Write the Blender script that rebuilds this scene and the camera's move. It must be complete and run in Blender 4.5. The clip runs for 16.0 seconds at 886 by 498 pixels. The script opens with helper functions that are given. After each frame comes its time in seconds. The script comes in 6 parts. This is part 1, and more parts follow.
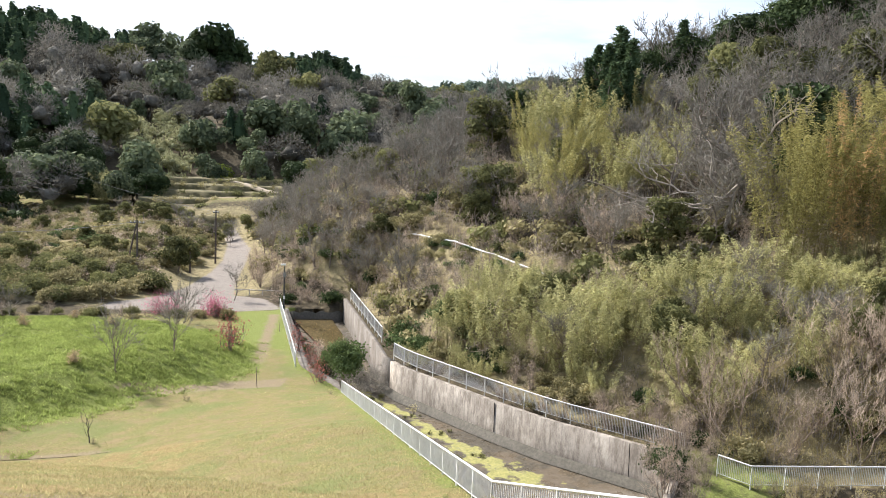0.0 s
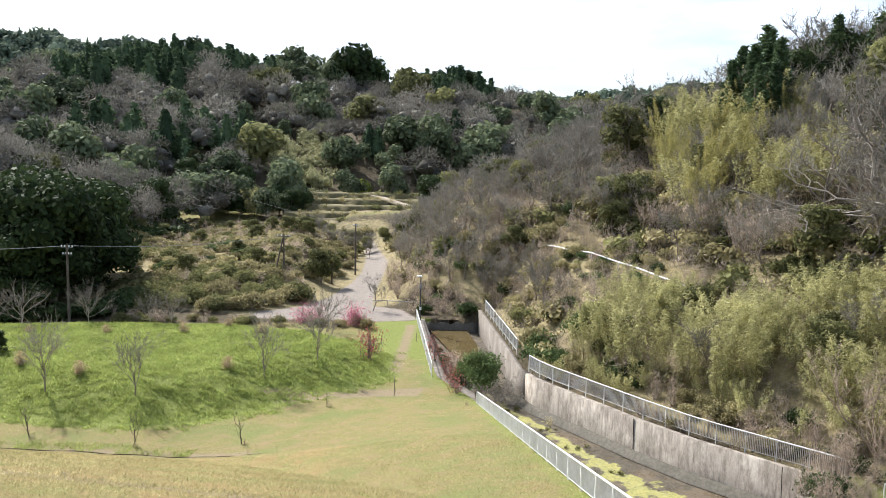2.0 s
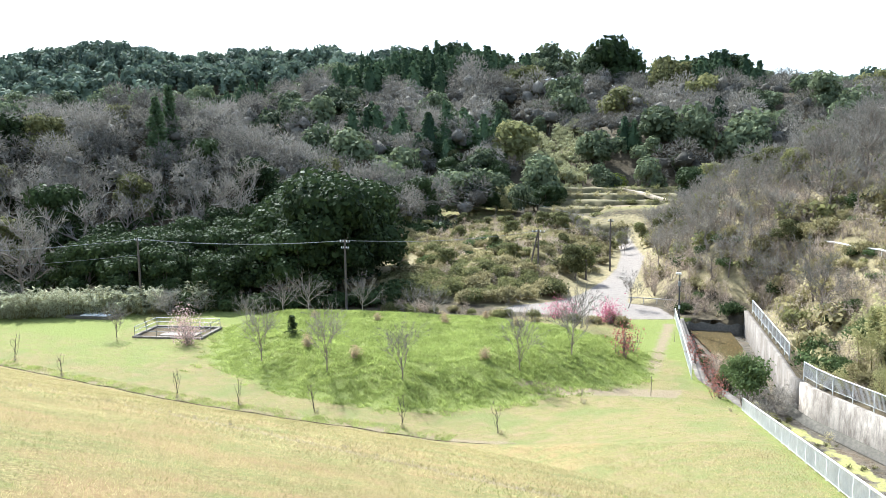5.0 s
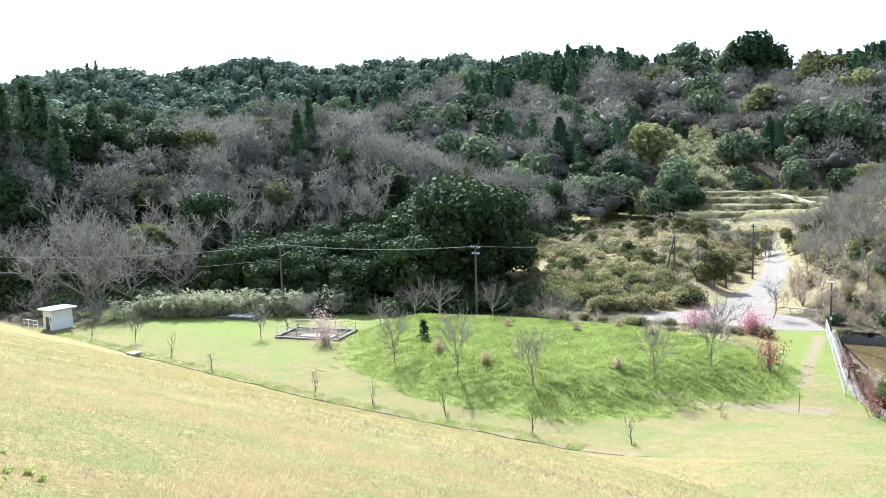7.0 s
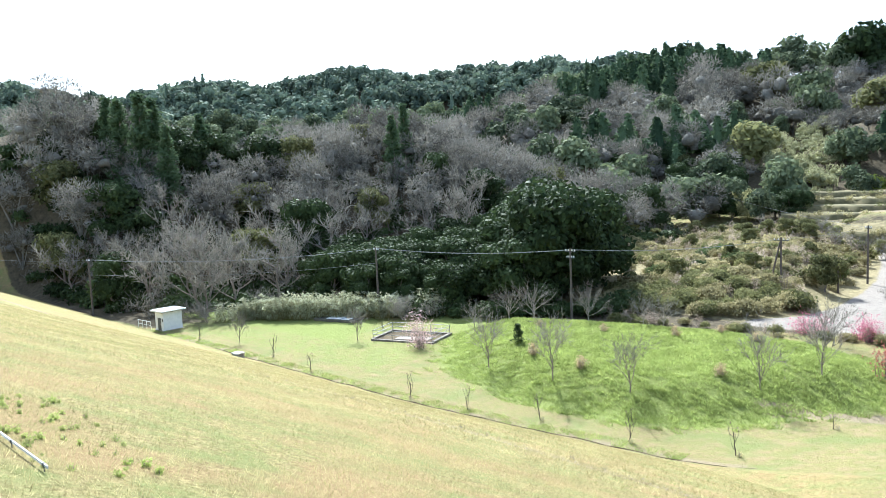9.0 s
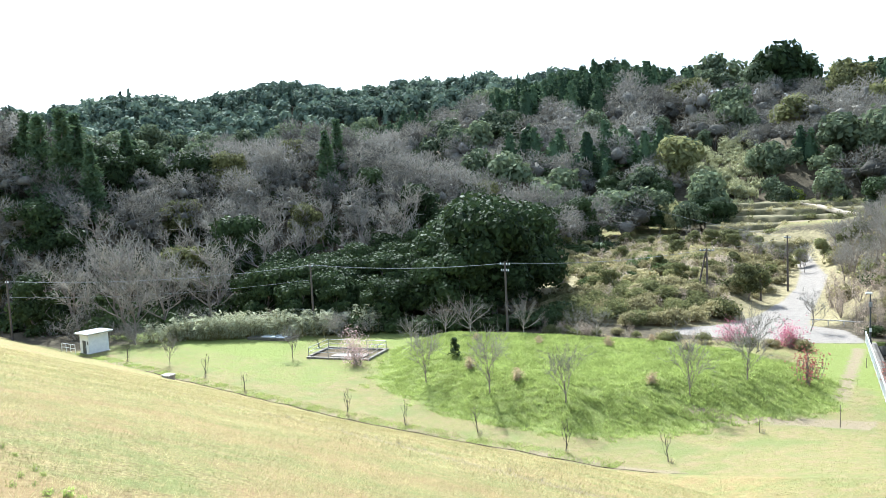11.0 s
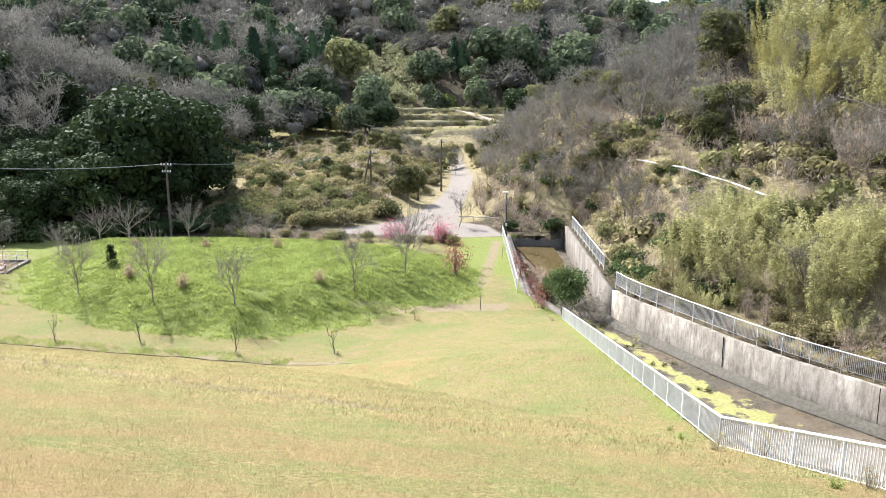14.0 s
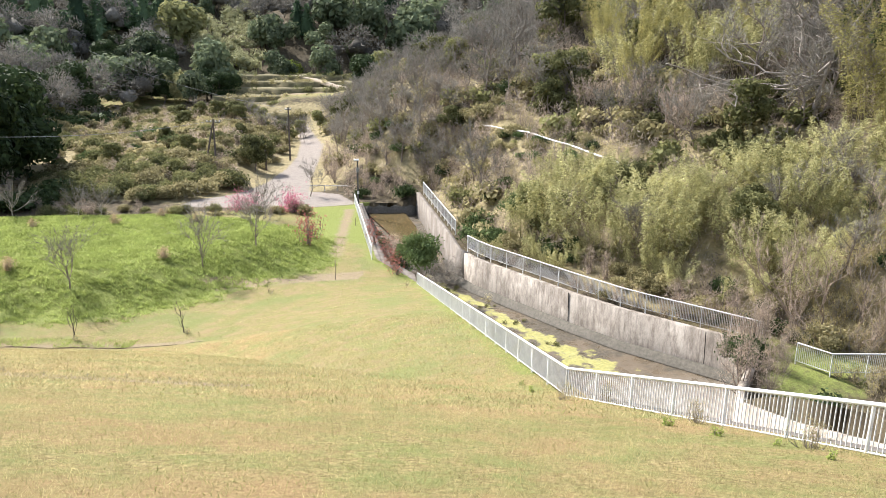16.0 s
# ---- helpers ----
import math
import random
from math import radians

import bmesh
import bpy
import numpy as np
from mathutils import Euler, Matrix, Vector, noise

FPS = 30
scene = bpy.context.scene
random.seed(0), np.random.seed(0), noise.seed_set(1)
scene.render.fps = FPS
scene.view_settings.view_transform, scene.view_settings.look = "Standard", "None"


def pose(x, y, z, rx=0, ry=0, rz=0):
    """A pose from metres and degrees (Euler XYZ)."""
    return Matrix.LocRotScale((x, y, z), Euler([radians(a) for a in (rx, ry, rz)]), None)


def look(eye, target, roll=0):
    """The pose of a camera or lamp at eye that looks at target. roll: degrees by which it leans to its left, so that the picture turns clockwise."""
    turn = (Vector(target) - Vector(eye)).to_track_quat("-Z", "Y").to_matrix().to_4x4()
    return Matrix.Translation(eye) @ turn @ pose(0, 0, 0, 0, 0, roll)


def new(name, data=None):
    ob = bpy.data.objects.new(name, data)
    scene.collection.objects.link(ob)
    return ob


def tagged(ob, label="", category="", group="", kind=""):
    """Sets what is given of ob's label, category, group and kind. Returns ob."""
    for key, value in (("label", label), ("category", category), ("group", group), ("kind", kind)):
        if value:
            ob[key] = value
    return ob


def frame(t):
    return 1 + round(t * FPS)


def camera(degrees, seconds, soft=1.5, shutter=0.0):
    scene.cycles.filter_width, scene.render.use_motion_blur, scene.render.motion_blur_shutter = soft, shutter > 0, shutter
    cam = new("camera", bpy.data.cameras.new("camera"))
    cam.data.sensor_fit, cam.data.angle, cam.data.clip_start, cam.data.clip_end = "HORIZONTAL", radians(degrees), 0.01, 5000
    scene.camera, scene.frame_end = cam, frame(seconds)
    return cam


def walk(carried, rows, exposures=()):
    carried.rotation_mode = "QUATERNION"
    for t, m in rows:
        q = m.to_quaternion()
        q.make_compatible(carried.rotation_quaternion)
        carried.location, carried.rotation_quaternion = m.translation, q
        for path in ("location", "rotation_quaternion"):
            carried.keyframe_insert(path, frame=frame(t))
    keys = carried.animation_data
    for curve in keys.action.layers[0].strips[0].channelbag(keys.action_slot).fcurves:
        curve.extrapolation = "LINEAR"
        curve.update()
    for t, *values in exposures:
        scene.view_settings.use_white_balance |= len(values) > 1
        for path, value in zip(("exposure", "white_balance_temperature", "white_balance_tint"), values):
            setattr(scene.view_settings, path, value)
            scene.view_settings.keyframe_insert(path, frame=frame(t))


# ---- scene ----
import functools

cam = camera(60.0, 16.0, soft=0.55)
EYE = 18.0      # height of the lens over the valley floor
ARM = 0.4       # the camera is held this far out from the turning body
ROWS = [        # seconds, yaw, pitch, roll
    (0.0, 0.0, -7.24, -2.84), (0.5, 1.49, -7.1, -2.68), (1.0, 3.9, -6.92, -2.33), (1.5, 7.03, -6.85, -1.89),
    (2.0, 9.87, -6.74, -1.41), (2.5, 12.97, -6.86, -0.9), (3.0, 16.02, -7.19, -0.44), (3.5, 18.9, -7.32, -0.07),
    (4.0, 22.28, -7.42, 0.17), (4.5, 25.53, -7.43, 0.37), (5.0, 28.5, -7.21, 0.6), (5.6, 31.75, -7.0, 0.87),
    (6.25, 34.9, -6.8, 1.17), (6.9, 37.7, -6.63, 1.5), (7.5, 40.15, -6.49, 1.83), (8.0, 41.97, -6.46, 1.98), (8.6, 43.9, -6.3, 2.2),
    (9.2, 45.4, -5.9, 2.65), (9.8, 45.6, -5.4, 3.1), (10.5, 43.37, -5.11, 3.37), (11.0, 40.17, -5.19, 2.87),
    (11.5, 36.39, -5.64, 2.46), (12.0, 32.53, -6.82, 1.99), (12.5, 28.27, -8.7, 1.47), (13.0, 23.76, -10.53, 0.91),
    (13.5, 19.7, -12.06, 0.24), (14.0, 16.13, -13.09, -0.27), (14.5, 12.66, -13.96, -0.72), (15.0, 9.39, -14.66, -0.99),
    (15.5, 6.86, -15.03, -0.86), (16.0, 5.05, -15.41, -0.67),
]
EXPOSURES = [       # seconds, stops, kelvin, tint
    (0.0, 0.92, 6150, 12), (1.5, 0.92, 6100, 11), (2.5, 0.93, 6050, 11), (3.0, 0.96, 6000, 10), (3.5, 1.2, 5900, 9), (4.0, 1.35, 5750, 8), (5.0, 1.46, 5600, 7), (8.0, 1.55, 5450, 5), (11.0, 1.52, 5450, 4),
    (12.5, 1.5, 5600, 7), (14.0, 1.34, 5950, 11), (16.0, 1.24, 6150, 13)]
walk(cam, [(t, pose(-ARM * math.sin(radians(a)), ARM * (math.cos(radians(a)) - 1), EYE, 90 + p, r, a)) for t, a, p, r in ROWS], EXPOSURES)

# ---- light ----
SUN_AZ, SUN_EL = 53.0, 44.0     # degrees to the left of +y, and above the horizon
world = bpy.data.worlds.new("sky")
scene.world = world
world.use_nodes = True
wn = world.node_tree
wn.nodes.clear()
w_out, w_bg, w_sky = (wn.nodes.new(n) for n in ("ShaderNodeOutputWorld", "ShaderNodeBackground", "ShaderNodeTexSky"))
w_sky.sky_type, w_sky.sun_disc = "NISHITA", False
w_sky.sun_elevation, w_sky.sun_rotation = radians(SUN_EL), radians(-SUN_AZ)
w_sky.air_density, w_sky.dust_density, w_sky.ozone_density = 1.0, 2.5, 1.0
w_co, w_map, w_no, w_ramp, w_mix = (wn.nodes.new(n) for n in ("ShaderNodeTexCoord", "ShaderNodeMapping", "ShaderNodeTexNoise", "ShaderNodeValToRGB", "ShaderNodeMixRGB"))
w_map.inputs["Scale"].default_value = (1.0, 1.0, 4.5)
w_no.inputs["Scale"].default_value, w_no.inputs["Detail"].default_value, w_no.inputs["Roughness"].default_value = 2.2, 6.0, 0.55
w_ramp.color_ramp.elements[0].position, w_ramp.color_ramp.elements[1].position = 0.42, 0.78
w_mix.inputs[2].default_value = (8.2, 8.8, 9.7, 1)
wn.links.new(w_co.outputs["Generated"], w_map.inputs[0])
wn.links.new(w_map.outputs[0], w_no.inputs["Vector"])
wn.links.new(w_no.outputs["Fac"], w_ramp.inputs[0])
wn.links.new(w_ramp.outputs[0], w_mix.inputs[0])
wn.links.new(w_sky.outputs[0], w_mix.inputs[1])
wn.links.new(w_mix.outputs[0], w_bg.inputs[0])
w_bg.inputs[1].default_value = 0.10
wn.links.new(w_bg.outputs[0], w_out.inputs[0])
sun = new("sun", bpy.data.lights.new("sun", "SUN"))
sun.data.energy, sun.data.angle, sun.data.color = 5.0, radians(0.6), (1.0, 0.95, 0.86)
sun.matrix_world = look((-math.sin(radians(SUN_AZ)) * 100, math.cos(radians(SUN_AZ)) * 100, math.tan(radians(SUN_EL)) * 100), (0, 0, 0))

# ---- materials ----


class Nodes:
    """A small wrapper to write node materials briefly."""

    def __init__(self, name):
        self.mat = bpy.data.materials.new(name)
        self.mat.use_nodes = True
        self.t = self.mat.node_tree
        self.bsdf = self.t.nodes["Principled BSDF"]
        self.pos = self.add("ShaderNodeNewGeometry").outputs["Position"]

    def add(self, kind):
        return self.t.nodes.new(kind)

    def link(self, a, b):
        self.t.links.new(a, b)

    def noise(self, scale, detail=4.0, rough=0.6, vec=None, stretch=None):
        n = self.add("ShaderNodeTexNoise")
        n.inputs["Scale"].default_value, n.inputs["Detail"].default_value, n.inputs["Roughness"].default_value = scale, detail, rough
        v = vec or self.pos
        if stretch:
            m = self.add("ShaderNodeMapping")
            m.inputs["Scale"].default_value = stretch
            self.link(v, m.inputs[0])
            v = m.outputs[0]
        self.link(v, n.inputs["Vector"])
        return n.outputs["Fac"]

    def ramp(self, fac, stops):
        r = self.add("ShaderNodeValToRGB")
        els = r.color_ramp.elements
        while len(els) < len(stops):
            els.new(0.5)
        for e, (p, c) in zip(els, stops):
            e.position, e.color = p, (*c, 1) if len(c) == 3 else c
        self.link(fac, r.inputs[0])
        return r.outputs[0]

    def grey(self, fac, lo, hi):
        m = self.add("ShaderNodeMapRange")
        m.inputs["From Min"].default_value, m.inputs["From Max"].default_value = lo, hi
        self.link(fac, m.inputs["Value"])
        return m.outputs[0]

    def mix(self, fac, a, b, kind="MIX"):
        m = self.add("ShaderNodeMixRGB")
        m.blend_type = kind
        for i, v in enumerate((fac, a, b)):
            if isinstance(v, (int, float)):
                m.inputs[i].default_value = v if i == 0 else (v, v, v, 1)
            elif isinstance(v, tuple):
                m.inputs[i].default_value = (*v, 1)
            else:
                self.link(v, m.inputs[i])
        return m.outputs[0]

    def math(self, op, a, b=0.0):
        m = self.add("ShaderNodeMath")
        m.operation = op
        for i, v in enumerate((a, b)):
            if isinstance(v, (int, float)):
                m.inputs[i].default_value = v
            else:
                self.link(v, m.inputs[i])
        return m.outputs[0]

    def attr(self, name):
        a = self.add("ShaderNodeAttribute")
        a.attribute_name = name
        return a.outputs["Fac"]

    def island(self):
        return self.add("ShaderNodeNewGeometry").outputs["Random Per Island"]

    def per_object(self):
        return self.add("ShaderNodeObjectInfo").outputs["Random"]

    def bump(self, fac, strength, distance):
        b = self.add("ShaderNodeBump")
        b.inputs["Strength"].default_value, b.inputs["Distance"].default_value = strength, distance
        self.link(fac, b.inputs["Height"])
        self.link(b.outputs[0], self.bsdf.inputs["Normal"])

    def done(self, colour=None, rough=0.8, metal=0.0, spec=0.3):
        if colour is not None:
            if isinstance(colour, tuple):
                self.bsdf.inputs["Base Color"].default_value = (*colour, 1)
            else:
                self.link(colour, self.bsdf.inputs["Base Color"])
        if isinstance(rough, (int, float)):
            self.bsdf.inputs["Roughness"].default_value = rough
        else:
            self.link(rough, self.bsdf.inputs["Roughness"])
        self.bsdf.inputs["Metallic"].default_value = metal
        self.bsdf.inputs["Specular IOR Level"].default_value = spec
        return self.mat


def leaf_material(name, dark, light, gloss=0.6, through_light=0.35, tone=True):
    """Foliage: colour from tree to tree and leaf to leaf, with some light passing through."""
    n = Nodes(name)
    a = n.ramp(n.island(), [(0.0, tuple(c * 0.7 for c in dark)), (1.0, tuple(min(1, c * 1.15) for c in light))])
    src = n.attr("tone") if tone else n.per_object()
    b = n.mix(0.5, a, n.ramp(src, [(0.0, tuple(c * 0.55 for c in dark)), (0.5, tuple((p + q) / 2 for p, q in zip(dark, light))), (1.0, tuple(min(1, c * 1.25) for c in light))]))
    b = n.mix(n.grey(n.noise(1.6, 5, 0.7), 0.38, 0.68), n.mix(0.3, b, (0.0, 0.0, 0.0)), b)
    n.done(b, 0.75 if gloss > 0.45 else 0.62, spec=0.05)
    tr = n.add("ShaderNodeBsdfTranslucent")
    n.link(b, tr.inputs[0])
    mx = n.add("ShaderNodeMixShader")
    mx.inputs[0].default_value = through_light
    out = n.t.nodes["Material Output"]
    n.link(n.bsdf.outputs[0], mx.inputs[1])
    n.link(tr.outputs[0], mx.inputs[2])
    n.link(mx.outputs[0], out.inputs[0])
    return n.mat


def ground_material():
    n = Nodes("ground")
    fine, mid = n.noise(10.0, 6, 0.8), n.noise(1.3, 5, 0.7)
    dry = n.mix(n.grey(fine, 0.37, 0.63), (0.13, 0.098, 0.038), (0.40, 0.33, 0.155))
    dry = n.mix(n.math("MULTIPLY", n.grey(mid, 0.40, 0.62), 0.75), dry, (0.172, 0.200, 0.065))
    dry = n.mix(n.math("MULTIPLY", n.grey(n.noise(0.3, 5, 0.7), 0.45, 0.60), 0.6), dry, (0.30, 0.195, 0.10))
    field = n.mix(n.grey(fine, 0.37, 0.63), (0.125, 0.12, 0.042), (0.30, 0.26, 0.11))
    field = n.mix(n.math("MULTIPLY", n.grey(mid, 0.44, 0.62), 0.65), field, (0.27, 0.195, 0.115))
    field = n.mix(n.math("MULTIPLY", n.grey(n.noise(0.32, 4, 0.6), 0.46, 0.62), 0.6), field, (0.15, 0.185, 0.06))
    lush = n.mix(n.grey(fine, 0.37, 0.63), (0.12, 0.147, 0.036), (0.258, 0.283, 0.084))
    lush = n.mix(n.math("MULTIPLY", n.grey(mid, 0.5, 0.68), 0.5), lush, (0.187, 0.216, 0.069))
    wood = n.mix(n.grey(mid, 0.3, 0.7), (0.045, 0.038, 0.026), (0.13, 0.105, 0.065))
    scrub = n.mix(n.grey(mid, 0.3, 0.7), (0.15, 0.13, 0.068), (0.34, 0.28, 0.155))
    gravel = n.mix(n.grey(fine, 0.3, 0.7), (0.20, 0.173, 0.147), (0.325, 0.288, 0.252))
    gravel = n.mix(n.math("MULTIPLY", n.grey(mid, 0.48, 0.68), 0.5), gravel, (0.156, 0.136, 0.112))
    dirt = n.mix(n.grey(fine, 0.3, 0.7), (0.19, 0.148, 0.092), (0.31, 0.25, 0.16))
    ragged = n.math("MULTIPLY", n.math("SUBTRACT", n.noise(1.7, 6, 0.75), 0.5), 0.9)

    def edge(name):
        v = n.math("ADD", n.attr(name), ragged)
        return n.grey(v, 0.38, 0.62)
    c = n.mix(edge("field"), wood, field)
    c = n.mix(edge("scrub"), c, scrub)
    c = n.mix(edge("dry"), c, dry)
    c = n.mix(edge("lush"), c, lush)
    c = n.mix(edge("dirt"), c, dirt)
    c = n.mix(edge("gravel"), c, gravel)
    n.bump(n.math("ADD", fine, n.math("MULTIPLY", mid, 2.0)), 0.8, 0.12)
    return n.done(c, 0.95, spec=0.1)


def concrete_material(name="stained_concrete", base=(0.365, 0.325, 0.272)):
    n = Nodes(name)
    fine, blot = n.noise(14, 5, 0.7), n.noise(0.8, 5, 0.6)
    streak = n.noise(1.0, 8, 0.8, stretch=(1.1, 1.1, 0.3))
    run = n.noise(1.0, 4, 0.6, stretch=(6.0, 6.0, 0.22))
    c = n.mix(n.grey(fine, 0.3, 0.7), tuple(v * 0.8 for v in base), tuple(min(1, v * 1.15) for v in base))
    c = n.mix(n.math("MULTIPLY", n.grey(blot, 0.42, 0.7), 0.45), c, (0.26, 0.215, 0.17))
    c = n.mix(n.math("MULTIPLY", n.grey(n.noise(0.45, 4, 0.6), 0.5, 0.66), 0.7), c, tuple(min(1, v * 1.5) for v in base))
    c = n.mix(n.math("MULTIPLY", n.grey(streak, 0.43, 0.60), 0.8), c, (0.115, 0.095, 0.075))
    c = n.mix(n.math("MULTIPLY", n.grey(run, 0.55, 0.70), 0.5), c, (0.09, 0.075, 0.06))
    n.bump(fine, 0.3, 0.02)
    return n.done(c, 0.9, spec=0.2)


def plain(name, a, b, scale=6.0, rough=0.7, metal=0.0, spec=0.3, relief=0.2):
    """A two-tone surface with grain and blotches."""
    n = Nodes(name)
    c = n.mix(n.grey(n.noise(scale, 5, 0.65), 0.3, 0.7), a, b)
    c = n.mix(n.math("MULTIPLY", n.grey(n.noise(scale * 0.12, 3, 0.6), 0.4, 0.7), 0.35), c, tuple(v * 0.6 for v in a))
    n.bump(n.noise(scale * 3, 4, 0.7), relief, 0.02)
    return n.done(c, rough, metal, spec)


M_GROUND = ground_material()
M_CONCRETE = concrete_material()
M_OLD_CONCRETE = concrete_material("old_concrete", (0.20, 0.18, 0.155))
M_PALE_CONCRETE = concrete_material("pale_concrete", (0.58, 0.56, 0.52))
M_RAIL = plain("weathered_white_paint", (0.62, 0.62, 0.60), (0.78, 0.78, 0.76), 5.0, 0.5, 0.0, 0.4, 0.05)
M_BAR = plain("dull_white_paint", (0.58, 0.57, 0.55), (0.74, 0.73, 0.71), 5.0, 0.6, 0.0, 0.3, 0.05)
M_BARK = plain("grey_bark", (0.13, 0.105, 0.085), (0.30, 0.25, 0.21), 8.0, 0.9)
M_DARK_BARK = plain("dark_bark", (0.05, 0.04, 0.033), (0.13, 0.105, 0.09), 8.0, 0.9)
M_WARM_BARK = plain("warm_brown_bark", (0.16, 0.12, 0.09), (0.38, 0.30, 0.23), 8.0, 0.9)
M_PALE_BARK = plain("pale_dry_wood", (0.24, 0.205, 0.17), (0.46, 0.41, 0.35), 8.0, 0.9)
M_TWIG = leaf_material("bare_twigs", (0.105, 0.098, 0.082), (0.35, 0.325, 0.272), 0.85, 0.2)
M_TWIG_BROWN = leaf_material("brown_bare_twigs", (0.15, 0.12, 0.095), (0.46, 0.385, 0.305), 0.85, 0.3)
M_TWIG_WARM = leaf_material("warm_bare_twigs", (0.34, 0.265, 0.20), (0.72, 0.59, 0.465), 0.85, 0.5)
M_EVERGREEN = leaf_material("evergreen_leaves", (0.016, 0.03, 0.012), (0.085, 0.118, 0.045), 0.4, 0.2)
M_OAK = leaf_material("olive_leaves", (0.09, 0.10, 0.04), (0.31, 0.305, 0.13), 0.5, 0.4)
M_CEDAR = leaf_material("cedar_needles", (0.03, 0.058, 0.034), (0.13, 0.185, 0.09), 0.6, 0.2)
M_BAMBOO = leaf_material("bamboo_leaves", (0.36, 0.36, 0.15), (0.74, 0.70, 0.36), 0.5, 0.55)
M_BAMBOO_GOLD = leaf_material("golden_bamboo_leaves", (0.205, 0.20, 0.07), (0.51, 0.46, 0.18), 0.5, 0.5)
M_CULM = plain("bamboo_culm", (0.16, 0.15, 0.05), (0.30, 0.25, 0.10), 5.0, 0.5)
M_SCRUB = leaf_material("scrub_leaves", (0.24, 0.215, 0.10), (0.54, 0.475, 0.25), 0.7, 0.4)
M_PINK = leaf_material("pink_blossom", (0.52, 0.09, 0.19), (0.78, 0.27, 0.38), 0.6, 0.35)
M_PALE_PINK = leaf_material("pale_pink_blossom", (0.62, 0.40, 0.38), (0.85, 0.66, 0.62), 0.6, 0.35)
M_RED_LEAF = leaf_material("red_young_leaves", (0.32, 0.09, 0.075), (0.58, 0.25, 0.20), 0.6, 0.35)
M_GLOSSY = leaf_material("glossy_green_leaves", (0.035, 0.062, 0.024), (0.15, 0.20, 0.075), 0.4, 0.3)
M_HILL_BAMBOO = leaf_material("hill_bamboo_leaves", (0.23, 0.24, 0.12), (0.46, 0.45, 0.25), 0.6, 0.4)
M_DRY_HEAD = leaf_material("reddish_dry_grass", (0.34, 0.24, 0.14), (0.62, 0.48, 0.30), 0.7, 0.5)
M_BRIGHT = leaf_material("spring_green_leaves", (0.20, 0.26, 0.04), (0.42, 0.48, 0.10), 0.6, 0.4)
M_GRASS = leaf_material("grass_blades", (0.20, 0.225, 0.065), (0.40, 0.40, 0.15), 0.6, 0.55)
M_STRAW = leaf_material("straw_blades", (0.33, 0.265, 0.115), (0.68, 0.595, 0.31), 0.7, 0.6)
M_RUST = leaf_material("rusty_bamboo_leaves", (0.30, 0.19, 0.08), (0.58, 0.39, 0.19), 0.5, 0.5)
M_TWIG_DARK = leaf_material("dark_bare_twigs", (0.12, 0.095, 0.085), (0.29, 0.24, 0.21), 0.85, 0.0)
M_FAR_TWIG = leaf_material("hill_twigs", (0.135, 0.126, 0.102), (0.35, 0.322, 0.268), 0.85, 0.2)
# hill evergreens made paler, so part of the distance haze sits in their colour
M_HAZED_FAR_LEAF = leaf_material("hazed_hill_leaves", (0.045, 0.068, 0.04), (0.22, 0.255, 0.135), 0.6, 0.25)
# ridge green leans slightly blue, a mild haze mixed into the leaf colour
M_HAZED_RIDGE_LEAF = leaf_material("hazed_ridge_leaves", (0.06, 0.09, 0.07), (0.20, 0.25, 0.17), 0.6, 0.2)
M_SASA = leaf_material("bamboo_grass_leaves", (0.30, 0.32, 0.18), (0.66, 0.66, 0.46), 0.4, 0.5)
M_LUSH = leaf_material("lush_grass_blades", (0.225, 0.288, 0.072), (0.465, 0.53, 0.165), 0.6, 0.6)
M_HUT = plain("dirty_white_paint", (0.66, 0.67, 0.66), (0.80, 0.80, 0.78), 2.0, 0.7)
M_DARK_STEEL = plain("dark_steel", (0.05, 0.055, 0.06), (0.11, 0.115, 0.12), 6.0, 0.5, 0.3)
M_GREY_STEEL = plain("galvanised_steel", (0.20, 0.205, 0.21), (0.32, 0.325, 0.33), 6.0, 0.5, 0.5)
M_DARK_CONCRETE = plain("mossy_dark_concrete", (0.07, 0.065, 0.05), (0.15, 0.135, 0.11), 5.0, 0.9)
M_POLE = plain("weathered_pole", (0.075, 0.06, 0.05), (0.16, 0.135, 0.115), 7.0, 0.85)
M_TERRACE = plain("terrace_grass", (0.085, 0.08, 0.035), (0.20, 0.165, 0.085), 0.9, 0.95)
M_PATH = plain("pale_earth", (0.28, 0.23, 0.16), (0.42, 0.35, 0.26), 1.5, 0.95)
M_CABLE = plain("grey_cable", (0.20, 0.205, 0.205), (0.30, 0.305, 0.305), 3.0, 0.95, 0.0, 0.05)

# ---- ground ----
CREST_Z, GRADE = 16.3, 0.4075
STRIP_Y = 19.0      # an old drain line half way down the slope


def smooth(a, b, v):
    s = np.clip((v - a) / (b - a), 0, 1)
    return s * s * (3 - 2 * s)


def inside(poly, x, y):
    """Signed distance to a polygon in plan, positive inside."""
    x, y = np.asarray(x, float), np.asarray(y, float)
    best, odd = np.full(x.shape, 1e18), np.zeros(x.shape, bool)
    for (ax, ay), (bx, by) in zip(poly, poly[1:] + poly[:1]):
        dx, dy = bx - ax, by - ay
        s = np.clip(((x - ax) * dx + (y - ay) * dy) / (dx * dx + dy * dy), 0, 1)
        best = np.minimum(best, (x - ax - s * dx) ** 2 + (y - ay - s * dy) ** 2)
        if dy:
            odd ^= ((ay > y) != (by > y)) & (x < ax + (y - ay) * dx / dy)
    return np.where(odd, 1, -1) * np.sqrt(best)


